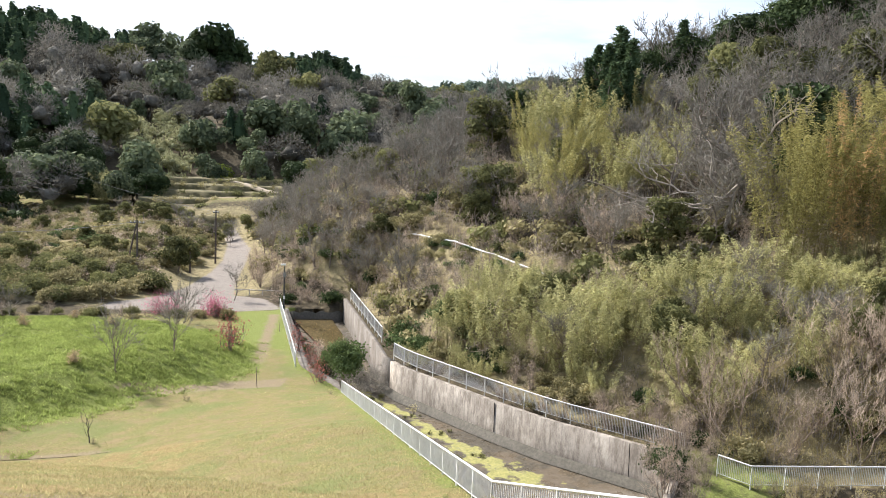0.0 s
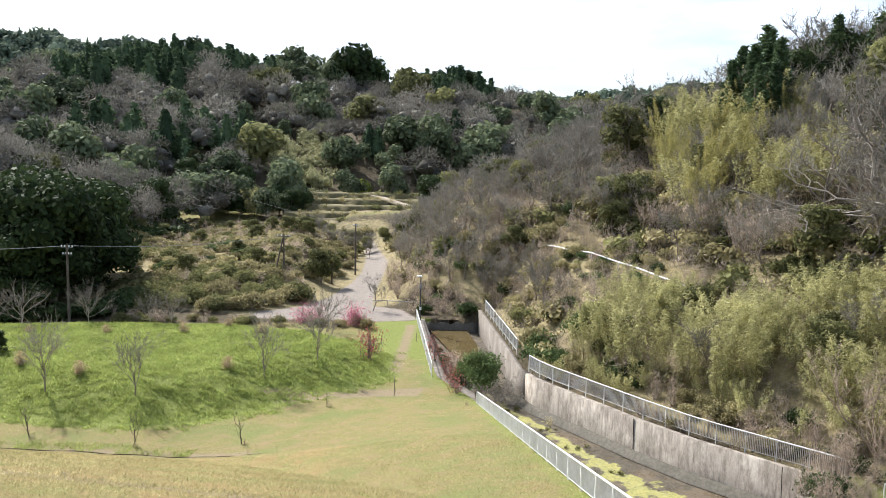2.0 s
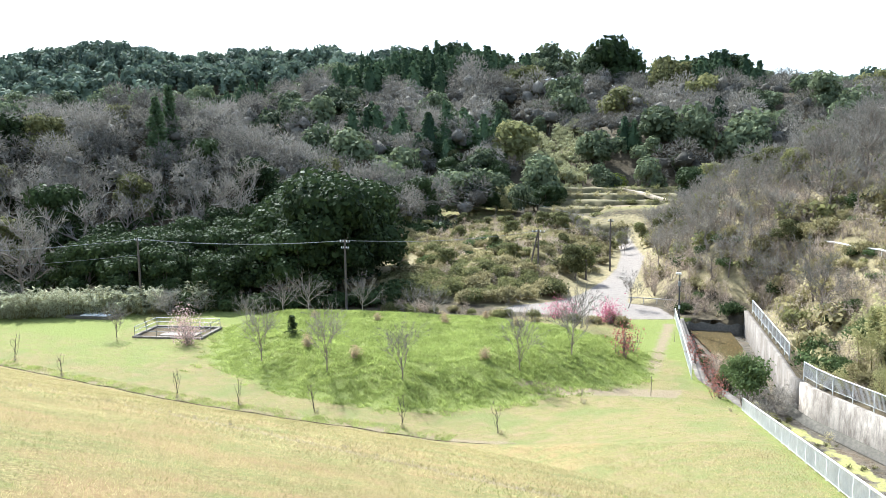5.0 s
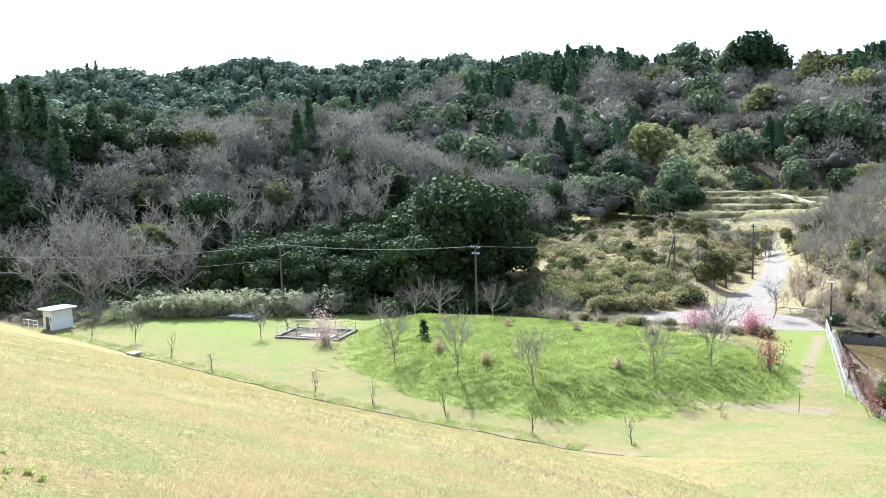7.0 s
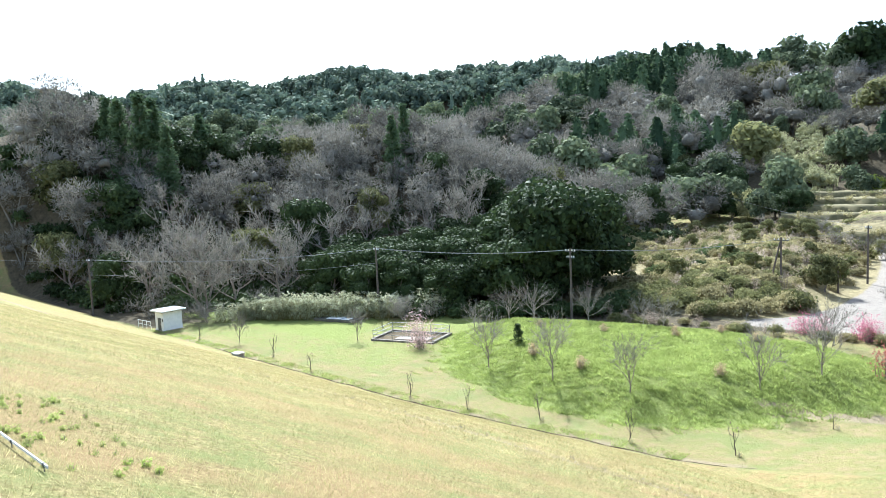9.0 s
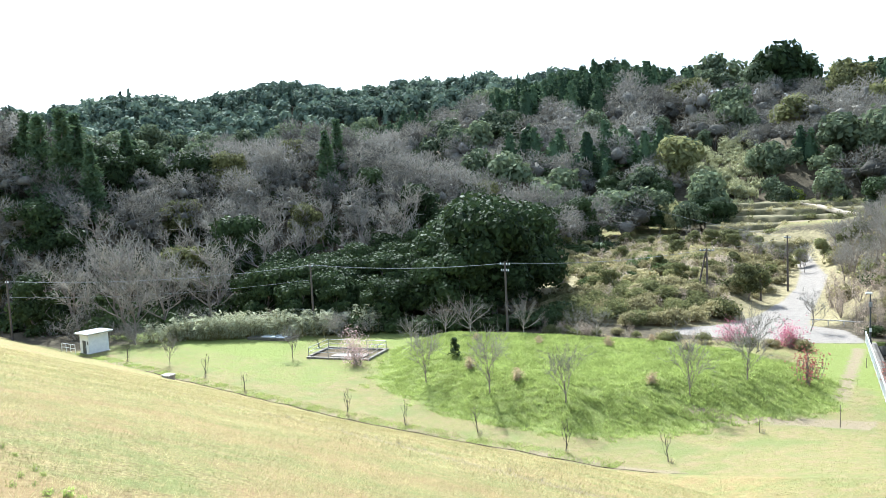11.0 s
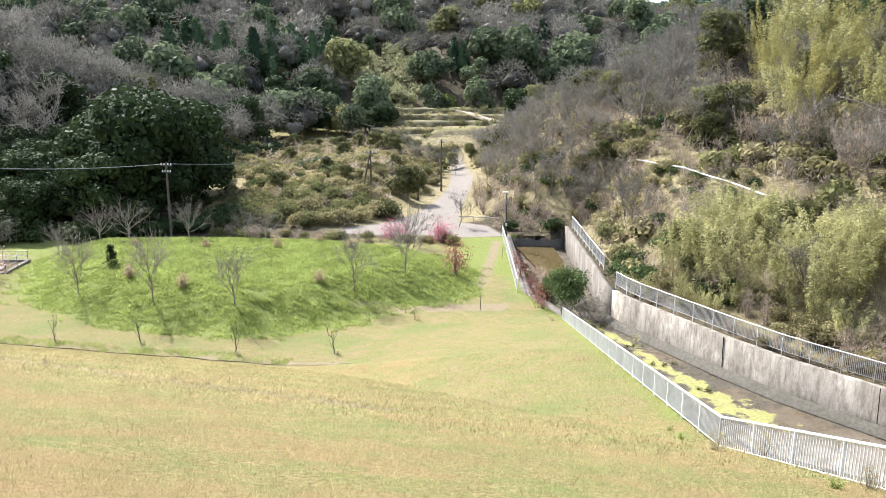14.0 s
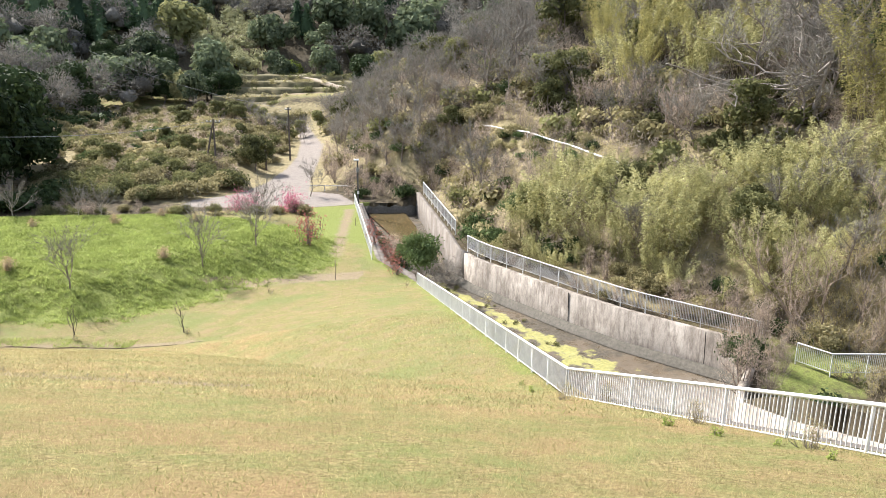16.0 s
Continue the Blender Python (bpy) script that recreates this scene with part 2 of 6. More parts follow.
def ridge(line, width, x, y):
    """A hill along a crest line of (x, y, height), falling off over the width to each side."""
    best = np.zeros(np.shape(x))
    for (ax, ay, ah), (bx, by, bh) in zip(line, line[1:]):
        dx, dy = bx - ax, by - ay
        s = np.clip(((x - ax) * dx + (y - ay) * dy) / (dx * dx + dy * dy), 0, 1)
        d = np.hypot(x - ax - s * dx, y - ay - s * dy) / width
        best = np.maximum(best, (ah + s * (bh - ah)) * np.clip(0.6 * (1 - d) + 0.4 * (1 - smooth(0, 1, d)), 0, 1) * (d < 1))
    return best


def waves(x, y, size, seed=0.0):
    """Gentle unevenness, about -1 to 1."""
    u, v = x / size + seed, y / size - seed
    return (np.sin(1.7 * u + 0.9 * v + 1) + np.sin(-0.8 * u + 2.1 * v + 2) + np.sin(2.9 * u - 1.3 * v) + 0.7 * np.sin(4.3 * u + 3.7 * v + 4)) / 3.7


MOUND = [(-58, 58), (-49, 47.6), (-38, 43.7), (-28, 44.3), (-23, 47.5), (-18.5, 53.6), (-14.4, 59.5), (-15.5, 66), (-21, 71), (-32, 72), (-46, 69), (-56, 65)]
ROAD = [(-35.5, 78.6), (-33, 78.6), (-30, 79.0), (-20.8, 80.7), (-16.7, 82.5), (-19.8, 87.5), (-23.8, 89), (-25.5, 96), (-28, 110), (-31, 126), (-35, 136), (-40, 150), (-42.5, 150), (-36.5, 132), (-32.5, 115), (-31, 104), (-30.5, 92), (-32, 86), (-35.5, 81.8)]
FIELD = [(-140, 5), (-140, 36), (-92, 39), (-84, 46), (-78, 55), (-71, 61), (-60, 66), (-50, 71), (-34, 76), (-16.5, 82), (-10.5, 62), (-6, 54), (1, 36), (4, 20), (9, 5)]
PADDY = [(-103, 161), (-91, 154), (-73, 164), (-77, 184), (-101, 172)]
FENCE_LINE = [(7.2, 8.6), (6.1, 11.4), (1.9, 21.2), (-6.6, 54.6)]
LEFT_BANK = [(8.2, 8.0), (7.0, 11.7), (2.9, 21.4), (-2.0, 41.5), (-5.6, 55.2), (-10.2, 61.8), (-16.2, 83.2)]
RIGHT_BANK = [(12.2, 5.0), (11.0, 14.0), (10.4, 26.0), (11.5, 36.0), (14.6, 42.6), (7.7, 47.6), (4.4, 50.8), (-2.4, 58.2), (-4.0, 60.8), (-5.4, 66.5), (-10.3, 84.5)]
CHANNEL = LEFT_BANK + RIGHT_BANK[::-1]


def crest(*points):
    """A crest line from rows of bearing to the left of +y, distance and height."""
    return [(-math.sin(radians(a)) * d, math.cos(radians(a)) * d, h) for a, d, h in points]


HILLS = [       # crest line, reach to each side
    # the near hillside across the channel
    ([(-20, 170, 2), (0, 145, 11), (18, 131, 20), (35, 124, 28), (60, 108, 36), (100, 70, 44), (130, 0, 48), (150, -120, 50)], 84),
    # the wooded spur behind the grove
    (crest((86, 195, 24), (71, 168, 27), (66, 165, 21), (62.8, 165, 17), (59.7, 165, 17), (55, 165, 18), (51.4, 165, 20), (48.6, 165, 22), (45.8, 163, 18), (43.4, 160, 11), (41.5, 156, 3)), 46),
    # the main hill up the valley, and its lower shoulder to the west
    (crest((76, 430, 29), (70, 430, 23), (66, 430, 21), (61, 425, 26), (57, 400, 19), (52, 395, 21), (47, 385, 22), (42, 365, 20), (38, 345, 20), (35, 337, 34), (31.9, 340, 38), (29.4, 343, 40.5), (26.5, 345, 42), (23.5, 347, 41), (20.9, 347, 38), (18, 346, 36.5),
           (15, 345, 34), (13.4, 345, 32.5), (9.5, 340, 35), (7.4, 338, 33), (3.7, 340, 31.5), (2, 338, 28.5), (0, 335, 26), (-8, 345, 24), (-20, 345, 30)), 125),
    # the round knoll behind the terraces
    (crest((19, 262, 13), (16.5, 258, 17), (14.5, 255, 18.5), (12, 252, 17.5), (9.6, 246, 13), (8, 242, 8)), 40),
    # the cedar knoll beyond the paddy
    (crest((38, 232, 7), (33.5, 236, 11.5), (29.5, 238, 12), (26, 238, 11), (23.5, 236, 6)), 38),
    # far ridges
    (crest((95, 820, 77), (75, 700, 65), (69.8, 680, 53), (65, 680, 46), (63.3, 680, 57), (61.6, 680, 65), (59.6, 680, 60), (56.5, 680, 58), (54.5, 680, 66), (51.7, 680, 72), (49.3, 680, 68), (46, 680, 64), (43, 680, 69), (39.8, 680, 69), (36.9, 680, 73), (34.5, 680, 71),
           (32.5, 680, 73), (29, 690, 67), (22, 700, 57), (14, 700, 44), (5, 700, 36), (0, 700, 39), (-4, 690, 47), (-8, 690, 51), (-20, 690, 56), (-45, 760, 76)), 240),
]


def toe_y(x):
    """The foot of the dam's slope."""
    return 38.2 + 2.2 * smooth(-48, -15, x)


def dam(x, y):
    back = 17.0 * smooth(10.5, 16, x) * smooth(-2, 8, y)      # the abutment beyond the chute stands further back
    s = y + back
    z = np.where(y < -4, CREST_Z + 0.4 * (y + 4), np.where(s < 0, CREST_Z, CREST_Z * (1 - s / toe_y(x))))
    return np.maximum(z, -6.0)


def land(x, y):
    """Height of the ground, before the channel is cut."""
    x, y = np.asarray(x, float), np.asarray(y, float)
    d = np.hypot(x, y)
    valley = 9.0 * smooth(150, 260, d) + 12 * smooth(260, 600, d)
    hill = np.zeros(x.shape)
    for line, width in HILLS:
        hill = np.maximum(hill, ridge(line, width, x, y))
    chan, road, field = -inside(CHANNEL, x, y), -inside(ROAD, x, y), -inside(FIELD, x, y)
    hill = hill + smooth(3, 25, hill) * (1.2 * waves(x, y, 17.0, 3.0) + 2.0 * waves(x, y, 55.0)) * (1 - 0.55 * smooth(180, 260, d))
    hill = hill * smooth(1, 14, np.minimum(road, field)) * smooth(1.0, 10, chan) * np.where(x > 10, smooth(41, 49, y), 1.0)
    east = smooth(-2, 2, x + 0.48 * (y - 62)) * smooth(34, 40, y)
    z = valley + hill + east * 1.05 * (1 - smooth(0.3, 8, valley + hill))
    terrace = np.exp(-(((x + 46) / 26) ** 2 + ((y - 185) / 30) ** 2))
    z = z + terrace * (np.floor(z * 0.8) / 0.8 - z) * 0.8
    m = inside(MOUND, x, y)
    z = z + 1.9 * smooth(0, 6.0, m) + smooth(0, 3, m) * (0.035 * waves(x, y, 2.3) + 0.07 * waves(x * 0.75, y * 1.5, 0.8, 2.0) * (0.5 + 0.5 * waves(x, y, 3.7, 1.0)))
    z = z + 0.05 * waves(x, y, 3.1, 5.0) * smooth(30, 50, d)
    # earth ramp that carries the railing down beside the channel
    side = x - np.interp(y, [20, 55], [2.2, -6.3])
    ramp = 7.75 * (55.2 - y) / 33.6 * (1 - smooth(-0.1, 1, -side / np.interp(y, [20, 55], [30, 15]))) * (side < 4) * (y > 15)
    return np.maximum.reduce([z, dam(x, y), np.where(ramp > 0, ramp, -9)])


def floor_z(x, y):
    """The bed of the channel: a steep chute down the dam, then level."""
    return np.maximum(CREST_Z - GRADE * y - 2.9, -1.5)


def axis(lo, hi, fine_lo, fine_hi, step):
    a = [fine_lo]
    s = step
    while a[-1] > lo:
        s = min(s * 1.055, 26)
        a.append(a[-1] - s)
    b = [fine_hi]
    s = step
    while b[-1] < hi:
        s = min(s * 1.055, 26)
        b.append(b[-1] + s)
    return np.array(a[::-1] + list(np.arange(fine_lo + step, fine_hi - 1e-6, step)) + b)


def raw_mesh(name, verts, faces, material, tone=None):
    """A mesh from arrays: faces of one length."""
    me = bpy.data.meshes.new(name)
    faces = np.asarray(faces, np.int32)
    k = faces.shape[1]
    me.vertices.add(len(verts))
    me.vertices.foreach_set("co", np.asarray(verts, np.float32).ravel())
    me.loops.add(faces.size)
    me.loops.foreach_set("vertex_index", faces.ravel())
    me.polygons.add(len(faces))
    me.polygons.foreach_set("loop_start", np.arange(0, faces.size, k, dtype=np.int32))
    me.polygons.foreach_set("loop_total", np.full(len(faces), k, np.int32))
    if tone is not None:
        me.attributes.new("tone", "FLOAT", "POINT").data.foreach_set("value", np.asarray(tone, np.float32))
    me.update(calc_edges=True)
    if material:
        me.materials.append(material)
    return me


def build_ground():
    gx, gy = axis(-1500, 1500, -92, 26, 0.48), axis(-300, 1800, 0, 92, 0.48)
    X, Y = np.meshgrid(gx, gy)
    c = inside(CHANNEL, X, Y)
    # the edge of the cut is drawn along the walls
    gx_, gy_ = (inside(CHANNEL, X + 0.02, Y) - c) / 0.02, (inside(CHANNEL, X, Y + 0.02) - c) / 0.02
    snap = np.where((c > -1.1) & (c < -0.05), -0.32 - c, np.where((c >= -0.05) & (c < 0.7), -0.1 - c, 0.0))
    X, Y = X + gx_ * snap, Y + gy_ * snap
    Z = land(X, Y) - 0.06 * (snap != 0)
    Z = np.where(c >= -0.05, np.minimum(Z, floor_z(X, Y) - 0.25), Z)
    i = np.arange(X.size).reshape(X.shape)
    faces = np.stack([i[:-1, :-1], i[:-1, 1:], i[1:, 1:], i[1:, :-1]], -1).reshape(-1, 4)
    me = raw_mesh("ground", np.stack([X, Y, Z], -1).reshape(-1, 3), faces, M_GROUND)
    me.polygons.foreach_set("use_smooth", np.ones(len(faces), bool))
    m, fld, d = inside(MOUND, X, Y), inside(FIELD, X, Y), np.hypot(X, Y)
    bank = -c
    far_field = smooth(-6, 4, inside([(-75, 66), (-57, 58), (-56, 66), (-46, 70), (-90, 64), (-97, 46), (-64, 48)], X, Y))
    lush = np.maximum.reduce([0.6 * smooth(-3, 1, inside([(14, 37), (18, 37.5), (20, 41), (15.5, 44)], X, Y)), smooth(-3.6, 2.6, m), 0.75 * smooth(3.5, 0.3, bank) * (Y > 24) * (fld > -2), 0.8 * far_field, 0.5 * smooth(-3, 3, inside([(-96, 39.5), (-52, 41), (-50, 66), (-74, 60), (-90, 46)], X, Y)),
                              smooth(-3, 2, inside([(-17, 68), (-12.5, 66), (-17, 81.5), (-22, 79.5)], X, Y))])
    trail = np.exp(-((X + 14.2 + 0.14 * (Y - 60)) / 0.9) ** 2) * smooth(58, 63, Y) * (Y < 80)
    side = np.exp(-((Y - 55.5 - 0.42 * (X + 14)) / 1.4) ** 2) * smooth(-25, -20, X) * (X < -11)
    hill_track = smooth(-1.5, 1, inside([(-58, 176), (-50, 172), (-42, 182), (-30, 190), (-18, 186), (-16, 192), (-32, 197), (-46, 190)], X, Y))
    masks = {
        "field": np.maximum.reduce([smooth(-2, 2, inside(PADDY, X, Y)), smooth(-2, 2, fld), 0.8 * np.exp(-(((X + 46) / 24) ** 2 + ((Y - 185) / 28) ** 2))]), "scrub": np.maximum(1.0 * smooth(-1, 1, inside([(16, 39.5), (60, 41), (48, 56), (28, 64), (8, 76), (-4, 100), (-20, 150), (-26, 130), (-21, 96), (-9, 86), (-2, 64)], X, Y)), smooth(-3, 3, inside([(-75, 78), (-30, 80), (-20, 92), (-26, 135), (-40, 160), (-90, 160), (-110, 120)], X, Y))),
        "dry": smooth(0.6, -0.2, Y - toe_y(X)) * 0.85 * ((X < 9) | ((X > 13) & (Y < 40.5))) * (1 - smooth(-16, -6, X) * smooth(20, 30, Y)), "lush": lush, "dirt": np.maximum.reduce([0.85 * np.exp(-((Y - STRIP_Y - 0.4 * np.sin(X / 7)) / 0.8) ** 2) * (X < -7), np.maximum(0.7 * trail, 0.9 * side), 0.75 * np.exp(-((Y - toe_y(X) - 0.55) / 0.5) ** 2) * smooth(-16, -19, X) * smooth(-90, -80, X), 0.7 * hill_track]),
        "gravel": smooth(-1.0, 1.0, inside(ROAD, X, Y)),
    }
    for key, v in masks.items():
        me.attributes.new(key, "FLOAT", "POINT").data.foreach_set("value", v.astype(np.float32).ravel())
    tagged(new("ground", me), "grassy valley floor and dam slope with gravel track", "ground", kind="structure")


build_ground()


def ground_at(x, y):
    return float(land(np.array([x]), np.array([y]))[0])

# ---- mesh helpers ----
RNG = np.random.default_rng(7)


def part(name, data, material, parent, label=""):
    """Links a bmesh or mesh as one object under a thing or part."""
    if isinstance(data, bmesh.types.BMesh):
        me = bpy.data.meshes.new(name)
        data.to_mesh(me)
        data.free()
        me.materials.append(material)
        data = me
    ob = new(name, data)
    ob.parent = parent
    return tagged(ob, label)


def thing(name, m, label, category, group="", kind=""):
    ob = new(name)
    ob.empty_display_size = 0.2
    ob.matrix_basis = m
    return tagged(ob, label, category, group, kind)


def box(bm, lo, hi, bevel=0.0, m=None):
    made = bmesh.ops.create_cube(bm, size=1.0)["verts"]
    c = [(a + b) / 2 for a, b in zip(lo, hi)]
    s = [b - a for a, b in zip(lo, hi)]
    for v in made:
        v.co = Vector((v.co.x * s[0] + c[0], v.co.y * s[1] + c[1], v.co.z * s[2] + c[2]))
    if bevel:
        edges = list({e for v in made for e in v.link_edges})
        made = bmesh.ops.bevel(bm, geom=edges, offset=bevel, segments=1, affect="EDGES")["verts"]
    if m is not None:
        bmesh.ops.transform(bm, matrix=m, verts=[v for v in made if v.is_valid])
    return bm


def block(lo, hi, bevel=0.01, m=None):
    return box(bmesh.new(), lo, hi, bevel, m)


def tube_arrays(points, radii, sides=5):
    """Vertices and quads of a tapered tube along points."""
    p = np.asarray(points, float)
    t = np.gradient(p, axis=0)
    t /= np.linalg.norm(t, axis=1, keepdims=True) + 1e-9
    ref = np.where(np.abs(t[:, 2:3]) > 0.9, np.array([[1.0, 0, 0]]), np.array([[0, 0, 1.0]]))
    u = np.cross(t, ref)
    u /= np.linalg.norm(u, axis=1, keepdims=True) + 1e-9
    w = np.cross(t, u)
    a = np.linspace(0, 2 * np.pi, sides, endpoint=False)
    r = np.asarray(radii, float)[:, None, None]
    v = p[:, None] + r * (np.cos(a)[None, :, None] * u[:, None] + np.sin(a)[None, :, None] * w[:, None])
    n = len(p)
    i = np.arange(n * sides).reshape(n, sides)
    f = np.stack([i[:-1], np.roll(i[:-1], -1, 1), np.roll(i[1:], -1, 1), i[1:]], -1).reshape(-1, 4)
    return v.reshape(-1, 3), f


def join(pieces):
    vs, fs, k = [], [], 0
    for v, f in pieces:
        vs.append(v)
        fs.append(f + k)
        k += len(v)
    return np.concatenate(vs), np.concatenate(fs)


def unit(v):
    return v / (np.linalg.norm(v, axis=-1, keepdims=True) + 1e-9)


def leaves(centres, length, width, along=None, rng=RNG, droop=0.0):
    """One rhombic leaf or spray at each centre."""
    n = len(centres)
    d = unit(rng.normal(size=(n, 3)) if along is None else along + 0.5 * rng.normal(size=(n, 3)))
    d[:, 2] -= droop
    d = unit(d)
    s = unit(np.cross(d, rng.normal(size=(n, 3))))
    k = rng.uniform(0.6, 1.3, (n, 1))
    a, b = d * length * k / 2, s * width * k / 2
    fold = np.cross(d, s) * width * 0.25
    v = np.stack([centres - a, centres + b + fold, centres + a, centres - b + fold], 1).reshape(-1, 3)
    return v, np.arange(4 * n).reshape(n, 4)


def twigs(starts, ends, r):
    """Thin four-point blades from start to end, wide at the start."""
    d = ends - starts
    s = unit(np.cross(d, RNG.normal(size=d.shape))) * r
    v = np.stack([starts - s, starts + s, ends + s * 0.3, ends - s * 0.3], 1).reshape(-1, 3)
    return v, np.arange(len(v)).reshape(-1, 4)


def limb(a, b, r0, r1, bend=0.15, n=5, sides=5):
    s = np.linspace(0, 1, n)[:, None]
    a, b = np.asarray(a, float), np.asarray(b, float)
    off = RNG.normal(size=3) * np.linalg.norm(b - a) * bend
    p = a + (b - a) * s + off * np.sin(np.pi * s) + RNG.normal(size=(n, 3)) * np.linalg.norm(b - a) * 0.02 * (s > 0)
    return p, tube_arrays(p, r0 + (r1 - r0) * s[:, 0], sides)


def body_shape(cuts):
    """A rounded body of quads, radius one."""
    bm = bmesh.new()
    bmesh.ops.create_cube(bm, size=2.0)
    bmesh.ops.subdivide_edges(bm, edges=bm.edges[:], cuts=cuts, use_grid_fill=True)
    v, f = np.array([q.co[:] for q in bm.verts]), np.array([[q.index for q in p.verts] for p in bm.faces])
    bm.free()
    return unit(v), f


COARSE = body_shape(1)


def lump(centre, radii, rough=0.2, shape=COARSE):
    """The dense inside of a clump of foliage, uneven all over."""
    v, f = shape
    k = RNG.uniform(0, 9, 3)
    bulge = 1 + rough * (np.sin(v @ np.array([3.1, 1.7, 2.3]) + k[0]) + np.sin(v @ np.array([-2.2, 3.4, 1.3]) + k[1])) / 1.5 + RNG.normal(size=len(v)) * rough * 0.35
    return np.asarray(centre) + v * bulge[:, None] * np.asarray(radii), f


@functools.lru_cache(None)
def faces_of(cuts):
    """Centres of the faces of a body, as directions, and their size."""
    v, f = body_shape(cuts)
    d = unit(v[f].mean(1))
    return d[d[:, 2] > -0.6]


def skin(cuts, centre, radii, cover=1.25, tilt=0.55, depth=0.09, up=0.25, slim=0.6):
    """Leaf sprays lying over a clump like shingles, each turned and tilted its own way."""
    d = faces_of(cuts)
    m = len(d)
    size = 1.6 / (cuts + 1) * float(np.mean(radii)) * cover
    d = unit(d + RNG.normal(size=(m, 3)) * 0.45 / (cuts + 1))
    k = RNG.uniform(0, 9, 2)
    wave = 1 + 0.09 * np.sin(d @ np.array([5.1, 3.7, 4.3]) + k[0]) + 0.07 * np.sin(d @ np.array([-8.2, 6.4, 7.3]) + k[1])
    p = np.asarray(centre) + d * np.asarray(radii) * (wave + RNG.normal(size=m) * depth)[:, None]
    nrm = unit(d + np.array([0, 0, up]) + tilt * RNG.normal(size=(m, 3)))
    t = unit(np.cross(nrm, RNG.normal(size=(m, 3))))
    w = np.cross(nrm, t)
    z = RNG.uniform(0.6, 1.3, (m, 1))
    a, b = t * size * 0.72 * z, w * size * 0.72 * slim * z
    v = np.stack([p - a, p + b, p + a, p - b], 1).reshape(-1, 3)
    return v, np.arange(4 * m).reshape(m, 4)


def bush(height, spread, lumps, cuts, body=0.5):
    """A rounded leafy bush: short stems and overlapping clumps of tufts."""
    wood, crown = [], []
    for i in range(lumps):
        a, r = i * 2.4 + RNG.random(), spread * 0.6 * math.sqrt((i + 0.2) / lumps)
        rad = np.array([1, 1, 0.8]) * spread * RNG.uniform(0.32, 0.55)
        rad[2] = min(rad[2], height * 0.45)
        c = np.array([math.cos(a) * r, math.sin(a) * r, (height - rad[2]) * RNG.uniform(0.5, 1.0) * (1 - 0.45 * (r / spread) ** 2)])
        wood.append(limb((c[0] * 0.3, c[1] * 0.3, -0.15), c, 0.012 * height + 0.006, 0.006, 0.1, 4, 3)[1])
        crown.append(lump(c, rad * body, 0.25))
        crown.append(skin(cuts, c, rad, 1.15, 0.85, 0.26))
    return join(wood), join(crown)


def broadleaf(height, spread, lumps, cuts, trunk_part=0.35):
    """An evergreen broad-leaved tree: wood and crown arrays. Large lobes covered with tufts of leaves."""
    wood = []
    top = height * 0.75
    p, tb = limb((0, 0, -0.4), (RNG.normal() * 0.05 * height, RNG.normal() * 0.05 * height, top), 0.028 * height, 0.008 * height, 0.05, 7, 6)
    wood.append(tb)
    crown = []
    for i in range(lumps):
        h = trunk_part + (1 - trunk_part) * (i + 0.5) / lumps
        a = RNG.random() * 1.2 + i * 2.4
        reach = spread * math.sqrt(max(0.02, 1 - (max(0, h - 0.4) / 0.62) ** 2)) * RNG.uniform(0.35, 0.68)
        c = np.array([math.cos(a) * reach, math.sin(a) * reach, height * min(h, 0.84)])
        r = spread * RNG.uniform(0.34, 0.6)
        k = min(len(p) - 1, int(h * 0.75 * len(p)))
        wood.append(limb(p[k], c, 0.012 * height, 0.004 * height, 0.1, 4, 4)[1])
        crown.append(lump(c, np.array([r, r, r * 0.74]) * 0.68, 0.2))
        crown.append(skin(cuts, c, (r, r, r * 0.78)))
    return join(wood), join(crown)


def conifer(height, spread, tiers, per, leaf):
    wood = [limb((0, 0, -0.4), (0, 0, height * 0.97), 0.016 * height, 0.003 * height, 0.01, 6, 6)[1]]
    crown = []
    for i in range(tiers):
        h = 0.16 + 0.82 * i / (tiers - 1)
        r = spread * (1 - h) ** 0.72 * RNG.uniform(0.75, 1.2) + 0.12
        for j in range(5):
            a = RNG.random() * 6.283
            reach = r * RNG.uniform(0.6, 1.0)
            tip = np.array([math.cos(a) * reach, math.sin(a) * reach, h * height - 0.16 * reach])
            root = np.array([0, 0, h * height])
            s = RNG.random((per, 1)) ** 0.7
            c = root + (tip - root) * s + RNG.normal(size=(per, 3)) * leaf * 0.55
            crown.append(leaves(c, leaf * 1.5, leaf * 0.6, np.repeat((tip - root)[None], per, 0) / reach + np.array([0, 0, 0.35])))
    return join(wood), join(crown)


